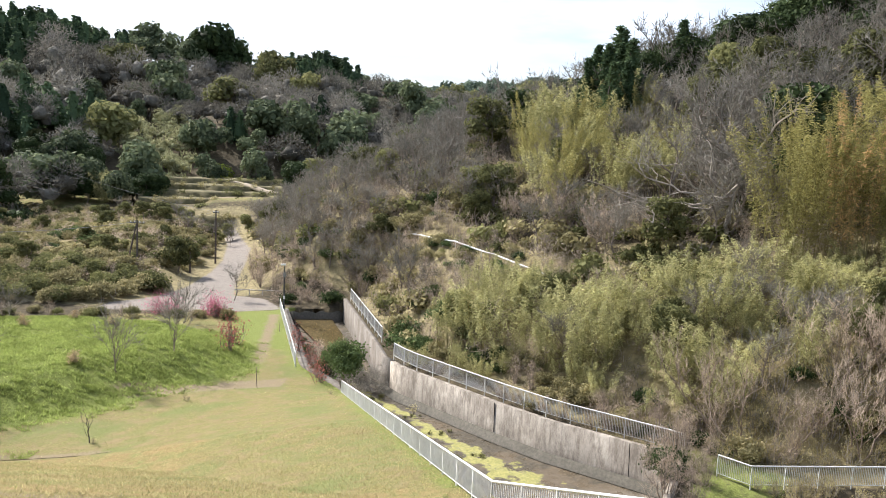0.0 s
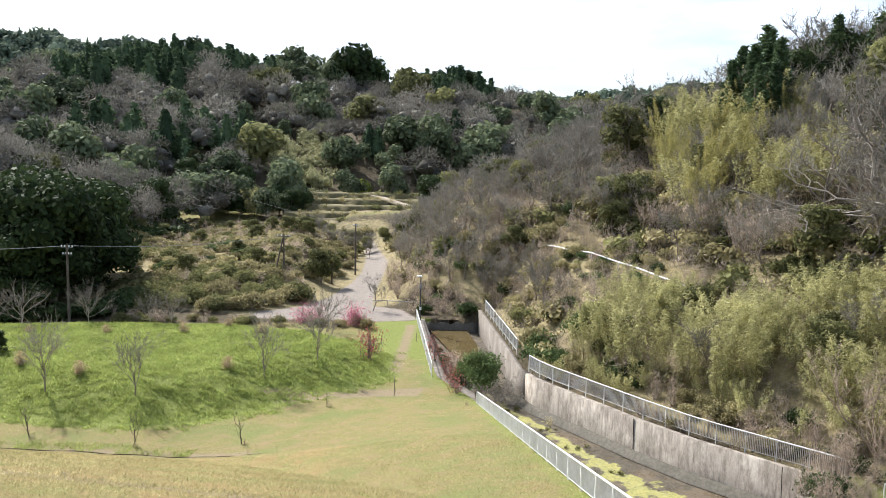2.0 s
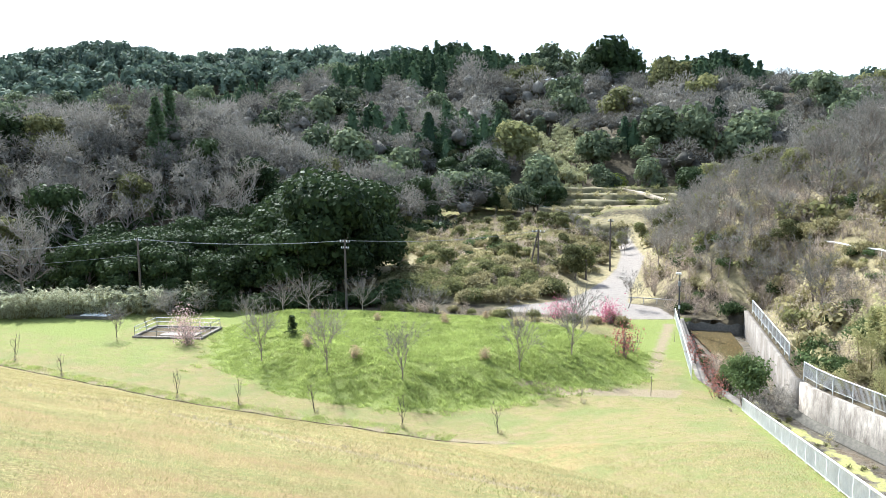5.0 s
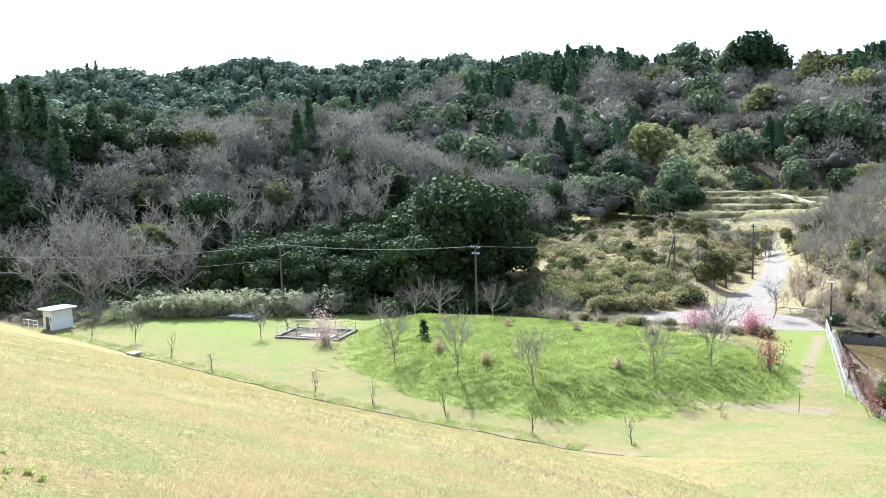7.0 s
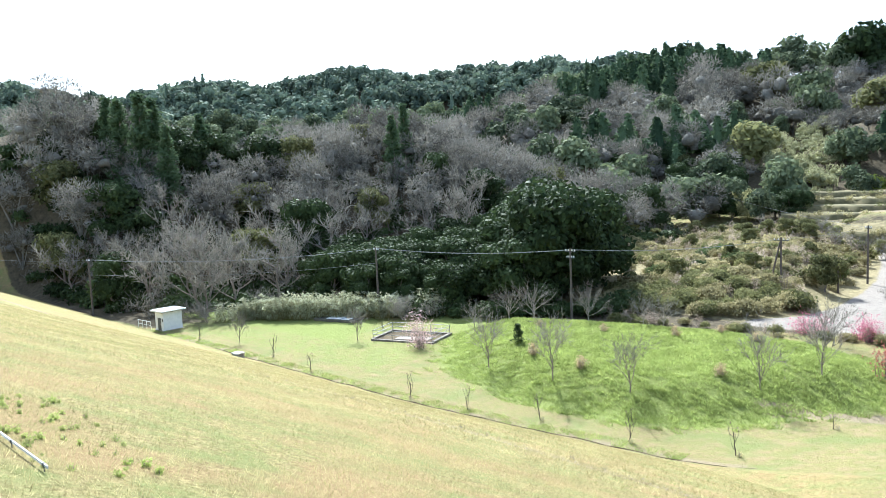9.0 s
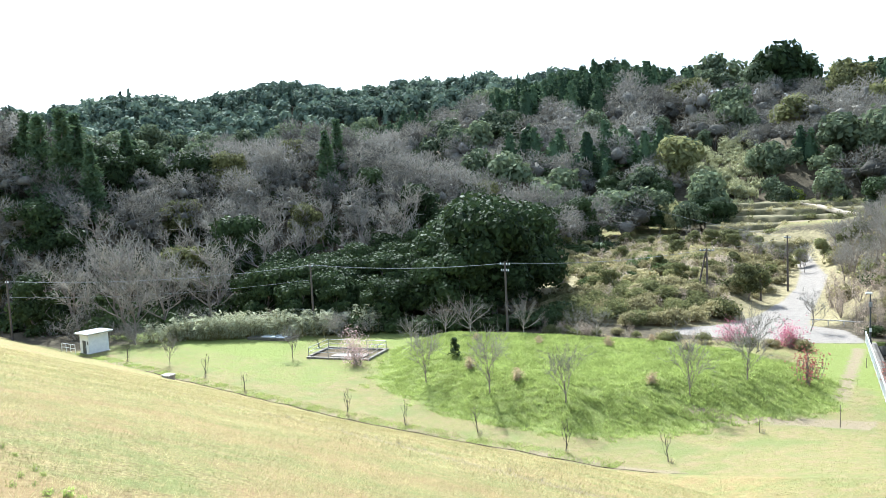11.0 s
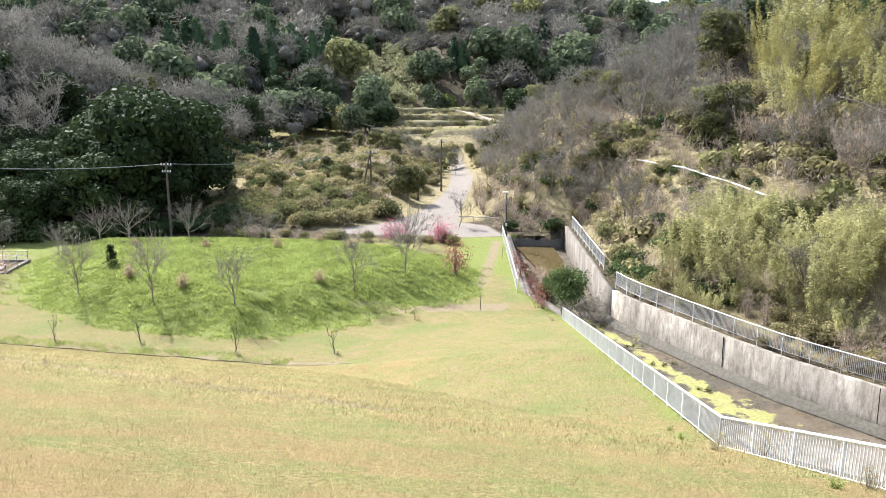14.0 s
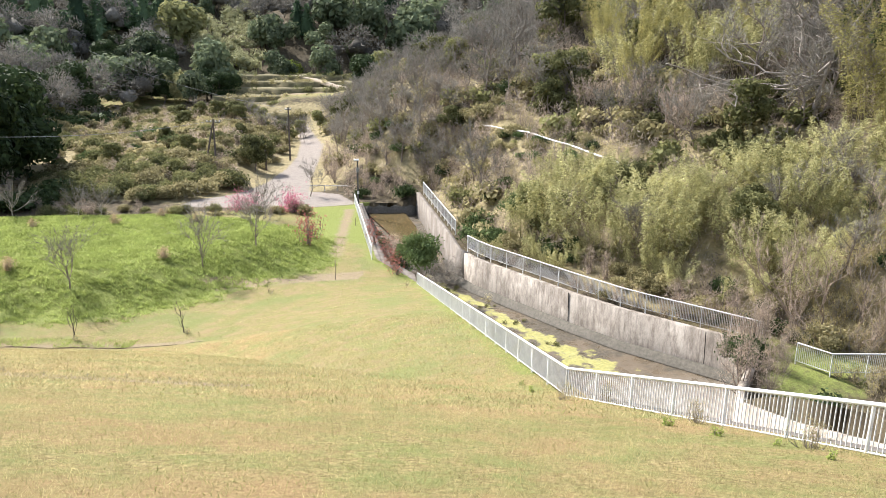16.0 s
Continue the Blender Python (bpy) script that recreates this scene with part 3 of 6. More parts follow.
def bare_tree(height, spread, limbs, shoots, fine, thick=0.018, upright=0.5, stems=1, trunk=0.3, bend=0.10, twig=None):
    """A leafless tree: stout limbs as tubes, the fine twigs as blades."""
    wood, a, b = [], [], []
    for s in range(stems):
        base = np.array([RNG.normal() * 0.04, RNG.normal() * 0.04, 0]) * height * (stems > 1)
        lean = np.array([RNG.normal() * 0.07, RNG.normal() * 0.07, 0]) * height * (1 + (stems > 1) * 3)
        p, tb = limb(base + (0, 0, -0.3), lean + (0, 0, height * 0.72), thick * height, thick * 0.35 * height, 0.05, 7, 6)
        wood.append(tb)
        for i in range(limbs):
            h = trunk + (0.98 - trunk) * (i + RNG.random()) / limbs
            q = p[min(6, int(h * 6.99))]
            ang = i * 2.4 + RNG.random()
            reach = spread * (1.1 - 0.5 * h) * RNG.uniform(0.65, 1.05)
            tip = q + np.array([math.cos(ang) * reach, math.sin(ang) * reach, height * 0.36 * RNG.uniform(0.5, 1.0) * (0.5 + upright) * (1.15 - 0.6 * h)])
            lp, tb = limb(q, tip, thick * 0.45 * height, thick * 0.1 * height, bend, 5, 4)
            wood.append(tb)
            for j in range(shoots):
                k = 1 + RNG.integers(0, 4)
                st = lp[k]
                d = unit((tip - q)[None])[0] * 0.7 + RNG.normal(size=3) * 0.45 + np.array([0, 0, upright])
                en = st + unit(d[None])[0] * reach * RNG.uniform(0.35, 0.75)
                sp, tb = limb(st, en, thick * 0.15 * height, thick * 0.05 * height, 0.1, 4, 3)
                wood.append(tb)
                f = RNG.integers(0, 4, fine)
                o = sp[f] + (RNG.random((fine, 1)) * (sp[np.minimum(f + 1, 3)] - sp[f]))
                dd = unit(unit((en - st)[None]) * 0.7 + RNG.normal(size=(fine, 3)) * 0.55 + np.array([0, 0, 0.35 * upright]))
                a.append(o)
                b.append(o + dd * reach * RNG.uniform(0.2, 0.5, (fine, 1)))
    return join(wood), twigs(np.concatenate(a), np.concatenate(b), 0.0028 * height + 0.006 if twig is None else twig)


def fan_tree(height, spread, limbs, shoots, fine, thick=0.014):
    """A young leafless tree: a short trunk and a rounded fan of straight limbs."""
    p, tb = limb((0, 0, -0.3), (RNG.normal() * 0.02 * height, RNG.normal() * 0.02 * height, height * 0.34), thick * height, thick * 0.7 * height, 0.02, 5, 6)
    wood, a, b = [tb], [], []
    for i in range(limbs):
        ang, r = i * 2.4 + RNG.random() * 0.6, spread * math.sqrt((i + 0.4) / limbs)
        tip = np.array([math.cos(ang) * r, math.sin(ang) * r, height * (1 - 0.38 * (r / spread) ** 2) * RNG.uniform(0.88, 1.05)])
        lp, tb = limb(p[2 + i % 3], tip, thick * 0.4 * height, thick * 0.09 * height, 0.05, 6, 4)
        wood.append(tb)
        for j in range(shoots):
            k = RNG.integers(2, 5)
            d = unit(((tip - lp[0]) / height + RNG.normal(size=3) * 0.22)[None])[0]
            en = lp[k] + d * height * RNG.uniform(0.16, 0.32)
            sp, tb = limb(lp[k], en, thick * 0.13 * height, thick * 0.05 * height, 0.06, 4, 3)
            wood.append(tb)
            o = sp[RNG.integers(0, 4, fine)]
            a.append(o)
            b.append(o + unit(d + RNG.normal(size=(fine, 3)) * 0.35) * height * RNG.uniform(0.05, 0.14, (fine, 1)))
    return join(wood), twigs(np.concatenate(a), np.concatenate(b), 0.015)


def bamboo(height, spread, culms, per, leaf, slim=1.0):
    """A clump of arching bamboo: each culm carries its own feathery, drooping plume."""
    wood, crown = [], []
    for i in range(culms):
        a, r = RNG.random() * 6.283, spread * math.sqrt(RNG.random())
        base = np.array([math.cos(a) * r, math.sin(a) * r, -0.3])
        h = height * RNG.uniform(0.6, 1.1)
        lean = np.array([math.cos(a), math.sin(a), 0]) * h * RNG.uniform(0.02, 0.3) + RNG.normal(size=3) * np.array([0.05, 0.05, 0]) * h
        s = np.linspace(0, 1, 6)[:, None]
        p = base + np.array([0, 0, 1.0]) * h * (s - 0.14 * s ** 3) + lean * s ** 2.2
        wood.append(tube_arrays(p, 0.04 * (1 - 0.8 * s[:, 0]), 3))
        wide = slim * (0.3 + 0.062 * height)
        t = (1 - RNG.random(per) ** 1.2 * 0.78).clip(0.1, 0.999)[:, None]
        k = np.minimum((t[:, 0] * 5).astype(int), 4)
        q = p[k] + (p[k + 1] - p[k]) * (t * 5 - k[:, None])
        ang = RNG.random(per) * 6.283
        side = np.stack([np.cos(ang), np.sin(ang), np.zeros(per)], -1)
        out = np.sqrt(RNG.uniform(0.08, 1.0, (per, 1))) * wide * np.interp(t, [0.2, 0.45, 0.8, 1.0], [0.75, 1.15, 0.75, 0.28])
        whorl = np.array([0, 0, 1.0]) * 0.03 * h * np.sin(ang * 3 + t[:, 0] * 30)[:, None]
        q = q + side * out + whorl - np.array([0, 0, 0.3]) * out ** 2 / (wide + 0.1)
        d = unit(side + np.array([0, 0, 0.25]) - np.array([0, 0, 0.9]) * out / wide + RNG.normal(size=(per, 3)) * 0.35)
        nrm = unit(side * 0.6 + np.array([0, 0, 0.8]) + RNG.normal(size=(per, 3)) * 0.45)
        w = unit(np.cross(d, nrm))
        z = RNG.uniform(0.6, 1.4, (per, 1))
        e, b = d * leaf * 0.62 * z, w * leaf * 0.115 * z
        v = np.stack([q - e, q + b, q + e, q - b], 1).reshape(-1, 3)
        crown.append((v, np.arange(4 * per).reshape(per, 4)))
    return join(wood), join(crown)


def brush(height, spread, stems, per, leaf, leafy, fat=None):
    """A bush of many stems; leafy ones carry leaves, bare ones twigs."""
    wood, a, b, cs = [], [], [], []
    for i in range(stems):
        ang, r = RNG.random() * 6.283, spread * RNG.random()
        tip = np.array([math.cos(ang) * r, math.sin(ang) * r, height * RNG.uniform(0.6, 1.0) * (1 - 0.35 * (r / spread) ** 2)])
        p, tb = limb((tip[0] * 0.25, tip[1] * 0.25, -0.15), tip, 0.012 * height + 0.006, 0.004, 0.12, 4, 3)
        wood.append(tb)
        if leafy:
            cs.append(p[RNG.integers(1, 4, per)] + RNG.normal(size=(per, 3)) * spread * np.array([0.26, 0.26, 0.2]))
        else:
            o = p[RNG.integers(1, 4, per)] + RNG.normal(size=(per, 3)) * spread * 0.1
            a.append(o)
            b.append(o + unit(RNG.normal(size=(per, 3)) + np.array([0, 0, 0.9])) * spread * RNG.uniform(0.1, 0.34, (per, 1)))
    if leafy:
        c = np.concatenate(cs)
        c[:, 2] = np.abs(c[:, 2])
        return join(wood), leaves(c, leaf, leaf * 0.55)
    return join(wood), twigs(np.concatenate(a), np.concatenate(b), 0.006 + 0.0018 * height if fat is None else fat)


# ---- plants as things ----
KINDS = {}


def kind_of_plant(name, wood_crown, m_wood, m_crown, crown_name="crown"):
    (wv, wf), (cv, cf) = wood_crown
    tone = RNG.random()
    KINDS.setdefault(name, []).append((raw_mesh("trunk", wv, wf, m_wood), raw_mesh(crown_name, cv, cf, m_crown, np.full(len(cv), tone)), crown_name))


def plant(kind, x, y, label, name=None, category="tree", group="", size=1.0, turn=None, z=None, variant=None):
    opts = KINDS[kind]
    wood, crown, cname = opts[int(RNG.integers(len(opts))) if variant is None else variant % len(opts)]
    t = RNG.random() * 360 if turn is None else turn
    m = pose(x, y, ground_at(x, y) if z is None else z, 0, 0, t) @ Matrix.Diagonal((size, size, size * RNG.uniform(0.9, 1.1), 1))
    ob = thing(name or kind, m, label, category, group)
    stem = "cane" if "bamboo" in kind or kind == "sasa" else "stem" if crown.name.startswith(("foliage", "blossom", "tuft")) or "bush" in kind or "thicket" in kind else "trunk"
    low = part(stem, wood, None, ob)
    if stem != "trunk":
        low["kind"] = "stuff"
    top = part(cname, crown, None, ob)
    if stem != "trunk":
        top["kind"] = "stuff"
    return ob


def scatter(region, spacing, rng, extra=None):
    """Jittered grid of places inside a plan polygon."""
    xs, ys = [p[0] for p in region], [p[1] for p in region]
    X, Y = np.meshgrid(np.arange(min(xs), max(xs), spacing), np.arange(min(ys), max(ys), spacing))
    X = X.ravel() + rng.uniform(-0.45, 0.45, X.size) * spacing
    Y = Y.ravel() + rng.uniform(-0.45, 0.45, Y.size) * spacing
    ok = inside(region, X, Y) > 0
    if extra is not None:
        ok &= extra(X, Y)
    return X[ok], Y[ok]


def woods(name, kinds, X, Y, sizes, material, label, category="woodland", sink=0.0):
    """Many far trees of a few shapes, joined into one object; each with its own tone."""
    vs, fs, ts, k = [], [], [], 0
    Zs = land(X, Y)
    for x, y, z, s in zip(X, Y, Zs, sizes):
        v, f = kinds[int(RNG.integers(len(kinds)))]
        a = RNG.random() * 6.283
        c, n = math.cos(a) * s, math.sin(a) * s
        w = np.stack([x + v[:, 0] * c - v[:, 1] * n, y + v[:, 0] * n + v[:, 1] * c, z - sink * s + v[:, 2] * s * RNG.uniform(0.85, 1.2)], -1)
        vs.append(w)
        fs.append(f + k)
        ts.append(np.full(len(v), RNG.random()))
        k += len(v)
    if vs:
        tagged(new(name, raw_mesh(name, np.concatenate(vs), np.concatenate(fs), material, np.concatenate(ts))), label, category, kind="stuff")


def seen(x, y):
    """The wedge of land that lies before the dam."""
    a = np.degrees(np.arctan2(-x, y))
    return (a > -40) & (a < 82) & (y > 2)


def core(zs, rs, sides=7, rough=0.13, centre=(0, 0)):
    """An uneven body of dense inner foliage round an upright line."""
    v, f = tube_arrays([(centre[0], centre[1], z) for z in zs], rs, sides)
    return v + RNG.normal(size=v.shape) * rough * max(rs), f


def bare_dome(height, spread, cuts, boughs=4, thick=0.075, core=0.55):
    """The rounded crown of a leafless tree seen from afar: limbs, inner thicket and radiating twigs."""
    bits, tips = [], []
    for i in range(boughs):
        ang, h = i * 2.4 + RNG.random(), 0.40 + 0.30 * (i + RNG.random()) / boughs
        reach = spread * RNG.uniform(0.2, 0.5) * (1.25 - 0.9 * abs(h - 0.45))
        c = np.array([math.cos(ang) * reach, math.sin(ang) * reach, h * height])
        r = spread * RNG.uniform(0.42, 0.62)
        bits.append(lump(c - (0, 0, 0.34 * r), np.array([r, r, r * 0.8]) * core, 0.3))
        d = faces_of(cuts)
        d = unit(d + RNG.normal(size=d.shape) * 0.12)
        o = c + d * r * RNG.uniform(0.5, 0.92, (len(d), 1))
        e = o + unit(d + RNG.normal(size=d.shape) * 0.75 + np.array([0, 0, 0.25])) * r * RNG.uniform(0.12, 0.3, (len(d), 1))
        bits.append(twigs(o, e, thick))
        tips.append(c + np.array([0, 0, r * 0.5]))
    bits.append(twigs(np.repeat([[0, 0, 0.0]], boughs, 0), np.array(tips), 0.16))
    return join(bits)


def far_leaf(height, spread, lumps, cuts):
    """An evergreen crown built of large lobes covered with tufts."""
    bits = []
    for i in range(lumps):
        a, h = RNG.random() * 1.5 + i * 2.4, 0.3 + 0.5 * (i + 0.5) / lumps
        reach = spread * math.sqrt(max(0.04, 1 - (max(0, h - 0.4) / 0.6) ** 2)) * RNG.uniform(0.25, 0.6)
        c = np.array([math.cos(a) * reach, math.sin(a) * reach, height * h])
        r = spread * RNG.uniform(0.36, 0.62)
        bits.append(lump(c, np.array([r, r, r * 0.8]) * 0.68, 0.2))
        bits.append(skin(cuts, c, (r, r, r * 0.82)))
    return join(bits)


def far_cone(height, spread, per, leaf):
    h = np.array([0.08, 0.25, 0.45, 0.65, 0.82, 0.95])
    r = spread * (1.02 - h) ** 0.75
    bits = [core(h * height, r * 0.72, 7, 0.1)]
    t = RNG.random(per) ** 1.3 * 0.93 + 0.05
    a = RNG.random(per) * 6.283
    rr = np.interp(t, h, r) * RNG.uniform(0.75, 1.1, per)
    c = np.stack([np.cos(a) * rr, np.sin(a) * rr, t * height], -1)
    bits.append(leaves(c, leaf * 1.3, leaf * 0.7, np.stack([np.cos(a), np.sin(a), np.full(per, -0.1)], -1)))
    return join(bits)


def polar(az, d):
    return -math.sin(radians(az)) * d, math.cos(radians(az)) * d


# ---- far woods ----
FAR_LEAF = [far_leaf(9, 5.0, 4, 5) for _ in range(6)]
FAR_BARE = [bare_dome(8.5, 5.6, 6, thick=0.09, core=0.5) for _ in range(6)]
FAR_CONE = [far_cone(11.0, 3.9, 150, 1.1) for _ in range(4)]
TINY_LEAF = [far_leaf(9, 5.6, 2, 2) for _ in range(4)]
TINY_CONE = [far_cone(15, 3.6, 60, 1.5) for _ in range(3)]


CEDAR_STANDS = ((30.0, 326, 25), (26.8, 332, 20), (33.8, 322, 17), (33.6, 237, 9), (26.0, 240, 11), (29.0, 224, 6), (22.5, 318, 10), (42.0, 345, 16), (10.5, 327, 15), (7.5, 318, 10), (9.0, 246, 4), (14.6, 238, 4), (60.5, 415, 22), (49.5, 372, 14))


def plant_far_woods():
    rng = np.random.default_rng(11)

    crest_area = [polar(a, d) for a, d in ((19.5, 222), (7, 222), (6.5, 250), (10, 272), (19, 284))]

    def hilly(x, y):
        d, a = np.hypot(x, y), np.degrees(np.arctan2(-x, y))
        near_hill = ridge(HILLS[0][0], HILLS[0][1], x, y) > 3
        return seen(x, y) & (d > 178) & (d < np.where(a < 36, 362, 448)) & (a > -7) & (a < 79) & (((x + 44) / 25) ** 2 + ((y - 178) / 26) ** 2 > 1) & ~(near_hill & (d < 200))
    X, Y = scatter([(-480, 20), (-480, 470), (120, 470), (120, 150), (-30, 150), (-100, 150)], 8.7, rng, hilly)
    A, D = np.degrees(np.arctan2(-X, Y)), np.hypot(X, Y)
    mixn = 0.8 * waves(X, Y, 24.0, 1.3) + rng.normal(size=X.size) * 0.13
    mixn += 0.25 * smooth(26, 22, A) * smooth(5, 8, A) * smooth(212, 225, D) * smooth(330, 300, D)
    mixn -= 0.5 * smooth(225, 205, D) * (A > 9) + 0.4 * smooth(325, 345, D)
    knoll = inside(crest_area, X, Y) > 0
    mixn = np.where(knoll, np.where(D < 240 + rng.normal(size=X.size) * 4, -1.0, 0.2 + 0.55 * (rng.random(X.size) > 0.86) - 0.9 * (rng.random(X.size) > 0.88)), mixn)
    s = 0.7 + 0.95 * rng.random(X.size) ** 1.6
    stand = np.zeros(X.size)
    for az, d, r in CEDAR_STANDS:
        px, py = polar(az, d)
        stand = np.maximum(stand, np.hypot(X - px, Y - py) < r * rng.uniform(0.8, 1.1, X.size))
    s = s * np.where((D > 315) & (A < 12), 0.75, 1.0)
    cedar = stand > 0
    CX, CY = [], []
    for az, d, r in CEDAR_STANDS:
        px, py = polar(az, d)
        x, y = scatter([(px - r, py - r), (px + r, py - r), (px + r, py + r), (px - r, py + r)], 5.0, rng, lambda x, y: (np.hypot(x - px, y - py) < r * rng.uniform(0.75, 1.1, x.size)) & (np.hypot(x, y) < 352))
        CX.append(x)
        CY.append(y)
    CX, CY = np.concatenate(CX), np.concatenate(CY)
    woods("cedar_woodland", FAR_CONE, CX, CY, rng.uniform(0.75, 1.25, CX.size), M_CEDAR, "dark cedar stands on the hill")
    pale = np.hypot((A - 20.3) / 2.7, (D - 232) / 32) < rng.uniform(0.8, 1.1, X.size)
    HX, HY = scatter([(-115, 260), (-60, 260), (-52, 185), (-100, 185)], 4.2, rng, lambda x, y: np.hypot((np.degrees(np.arctan2(-x, y)) - 20.3) / 2.7, (np.hypot(x, y) - 232) / 32) < 0.95)
    woods("hill_bamboo", [bare_dome(7.0, 2.8, 4) for _ in range(3)], HX, HY, rng.uniform(0.7, 1.2, HX.size), M_HILL_BAMBOO, "pale feathery bamboo on the hill")
    s = np.where(pale, 0.01, np.where(cedar, s * 0.8, s))
    for key, ok, kinds, mat, label in (
            ("bare_woodland", (mixn > -0.2) & (mixn < 0.6) & ~cedar, FAR_BARE, M_FAR_TWIG, "leafless grey-brown winter woods on the hills"),
            ("evergreen_woodland", (mixn <= -0.2) & ~cedar, FAR_LEAF, M_HAZED_FAR_LEAF, "dark evergreen broadleaf woods on the hills"),
            ("olive_woodland", (mixn >= 0.6) & ~cedar, FAR_LEAF, M_OAK, "olive-green evergreen oaks among the bare woods")):
        ok = ok & ~pale
        woods(key, kinds, X[ok], Y[ok], s[ok], mat, label)
    for k, (az, d, size) in enumerate(((17.5, 340, 1.8), (16.5, 338, 2.15), (15.4, 340, 1.8), (11.8, 337, 1.2), (10.2, 336, 1.45), (8.8, 336, 1.4), (7.6, 335, 1.1), (27.4, 343, 1.3), (25.8, 343, 1.1))):
        px, py = polar(az, d)
        woods("great_evergreen", [FAR_LEAF[k % 4]], np.array([px]), np.array([py]), np.array([size]), M_EVERGREEN, "great round evergreen on the hill's skyline", "tree")
    shadow_side = [polar(a, d) for a, d in ((30, 500), (8, 500), (8, 800), (30, 800))]
    X, Y = scatter([(-1100, 60), (-1100, 760), (500, 760), (500, 380), (-300, 300), (-400, 140)], 10.0, rng, lambda x, y: seen(x, y) & (np.hypot(x, y) > np.where(np.degrees(np.arctan2(-x, y)) > 48, 450, 570)) & (np.hypot(x, y) < 705) & (land(x, y) > 14) & (inside(shadow_side, x, y) < 0))
    pick = waves(X, Y, 60.0, 2.0) + rng.normal(size=X.size) * 0.4 - 0.55
    s = rng.uniform(1.2, 1.9, X.size)
    woods("distant_forest", TINY_LEAF, X[pick < 0.1], Y[pick < 0.1], s[pick < 0.1], M_HAZED_RIDGE_LEAF, "distant forested ridge")
    woods("distant_cedar_forest", TINY_CONE, X[pick >= 0.1], Y[pick >= 0.1], s[pick >= 0.1] * 0.62, M_HAZED_RIDGE_LEAF, "distant cedar forest along the ridge")


plant_far_woods()

# ---- shapes of the nearer plants ----
for _ in range(4):
    kind_of_plant("evergreen_tree", broadleaf(10, 4.8, 7, 8, 0.25), M_BARK, M_EVERGREEN)
    kind_of_plant("oak_tree", broadleaf(7.5, 3.6, 6, 8, 0.3), M_BARK, M_OAK)
    kind_of_plant("bare_tree", bare_tree(9, 4.0, 10, 5, 12, 0.018, 0.6, 1, 0.3, 0.10, 0.034), M_BARK, M_TWIG, "bare_crown")
    kind_of_plant("bare_bush", brush(3.2, 1.8, 15, 42, 0.2, False), M_BARK, M_TWIG_WARM, "bare_crown")
    kind_of_plant("scrub_bush", bush(2.0, 1.9, 7, 6), M_BARK, M_SCRUB, "foliage")
    kind_of_plant("olive_bush", bush(2.0, 1.9, 7, 6), M_BARK, M_OAK, "foliage")
    kind_of_plant("bamboo", bamboo(9, 2.3, 15, 250, 0.34), M_CULM, M_BAMBOO, "foliage")
    kind_of_plant("young_cherry", fan_tree(5.3, 1.95, 13, 6, 8, 0.0115), M_BARK, M_TWIG, "bare_crown")
for _ in range(3):
    kind_of_plant("cedar", conifer(14, 3.6, 26, 30, 0.42), M_BARK, M_CEDAR)
    kind_of_plant("golden_bamboo", bamboo(15, 2.6, 17, 380, 0.30, 0.5), M_CULM, M_BAMBOO_GOLD, "foliage")
    kind_of_plant("rusty_bamboo", bamboo(16, 1.5, 10, 320, 0.28, 0.36), M_CULM, M_RUST, "foliage")
    kind_of_plant("spread_tree", bare_tree(6, 3.6, 11, 7, 9, 0.026, 0.35, 2, 0.2), M_PALE_BARK, M_TWIG, "bare_crown")
    kind_of_plant("sapling", bare_tree(2.0, 0.42, 6, 3, 4, 0.022, 1.4, 1, 0.35), M_DARK_BARK, M_TWIG_DARK, "bare_crown")
    kind_of_plant("tuft", brush(0.8, 0.55, 20, 14, 0.2, False), M_PALE_BARK, M_STRAW, "tuft_blade")
    kind_of_plant("ivy_bush", bush(1.4, 1.6, 6, 5), M_BARK, M_EVERGREEN, "foliage")
for _ in range(4):
    kind_of_plant("thicket_tree", bare_tree(6.5, 2.4, 7, 5, 8, 0.0105, 1.2, 4, 0.3, 0.07, 0.014), M_WARM_BARK, M_TWIG_WARM, "bare_crown")
    kind_of_plant("skyline_evergreen", broadleaf(10, 4.6, 9, 10, 0.2), M_BARK, M_EVERGREEN)
    kind_of_plant("green_bush", bush(1.5, 1.7, 6, 6), M_BARK, M_GLOSSY, "foliage")
kind_of_plant("slim_cedar", conifer(14, 3.5, 28, 26, 0.46), M_BARK, M_CEDAR)
kind_of_plant("dry_clump", brush(0.9, 0.5, 26, 22, 0.11, True), M_PALE_BARK, M_DRY_HEAD, "tuft_blade")
kind_of_plant("plum_tree", fan_tree(4.4, 2.5, 14, 6, 8, 0.015), M_PALE_BARK, M_TWIG, "bare_crown")
kind_of_plant("pink_plum", brush(2.1, 1.4, 18, 40, 0.13, True), M_BARK, M_PINK, "blossom")
kind_of_plant("pale_plum", brush(3.0, 1.7, 18, 60, 0.18, True), M_BARK, M_PALE_PINK, "blossom")
kind_of_plant("red_shrub", brush(2.2, 0.9, 12, 16, 0.15, True), M_BARK, M_RED_LEAF, "foliage")
kind_of_plant("camellia", bush(3.9, 1.7, 12, 8), M_BARK, M_GLOSSY, "foliage")
kind_of_plant("bed_weed", brush(0.22, 0.24, 8, 10, 0.09, True), M_BARK, M_OAK, "foliage")
kind_of_plant("cone_shrub", conifer(1.7, 0.75, 14, 16, 0.13), M_BARK, M_EVERGREEN, "foliage")
kind_of_plant("spring_bush", bush(3.0, 2.6, 7, 5), M_BARK, M_BRIGHT, "foliage")


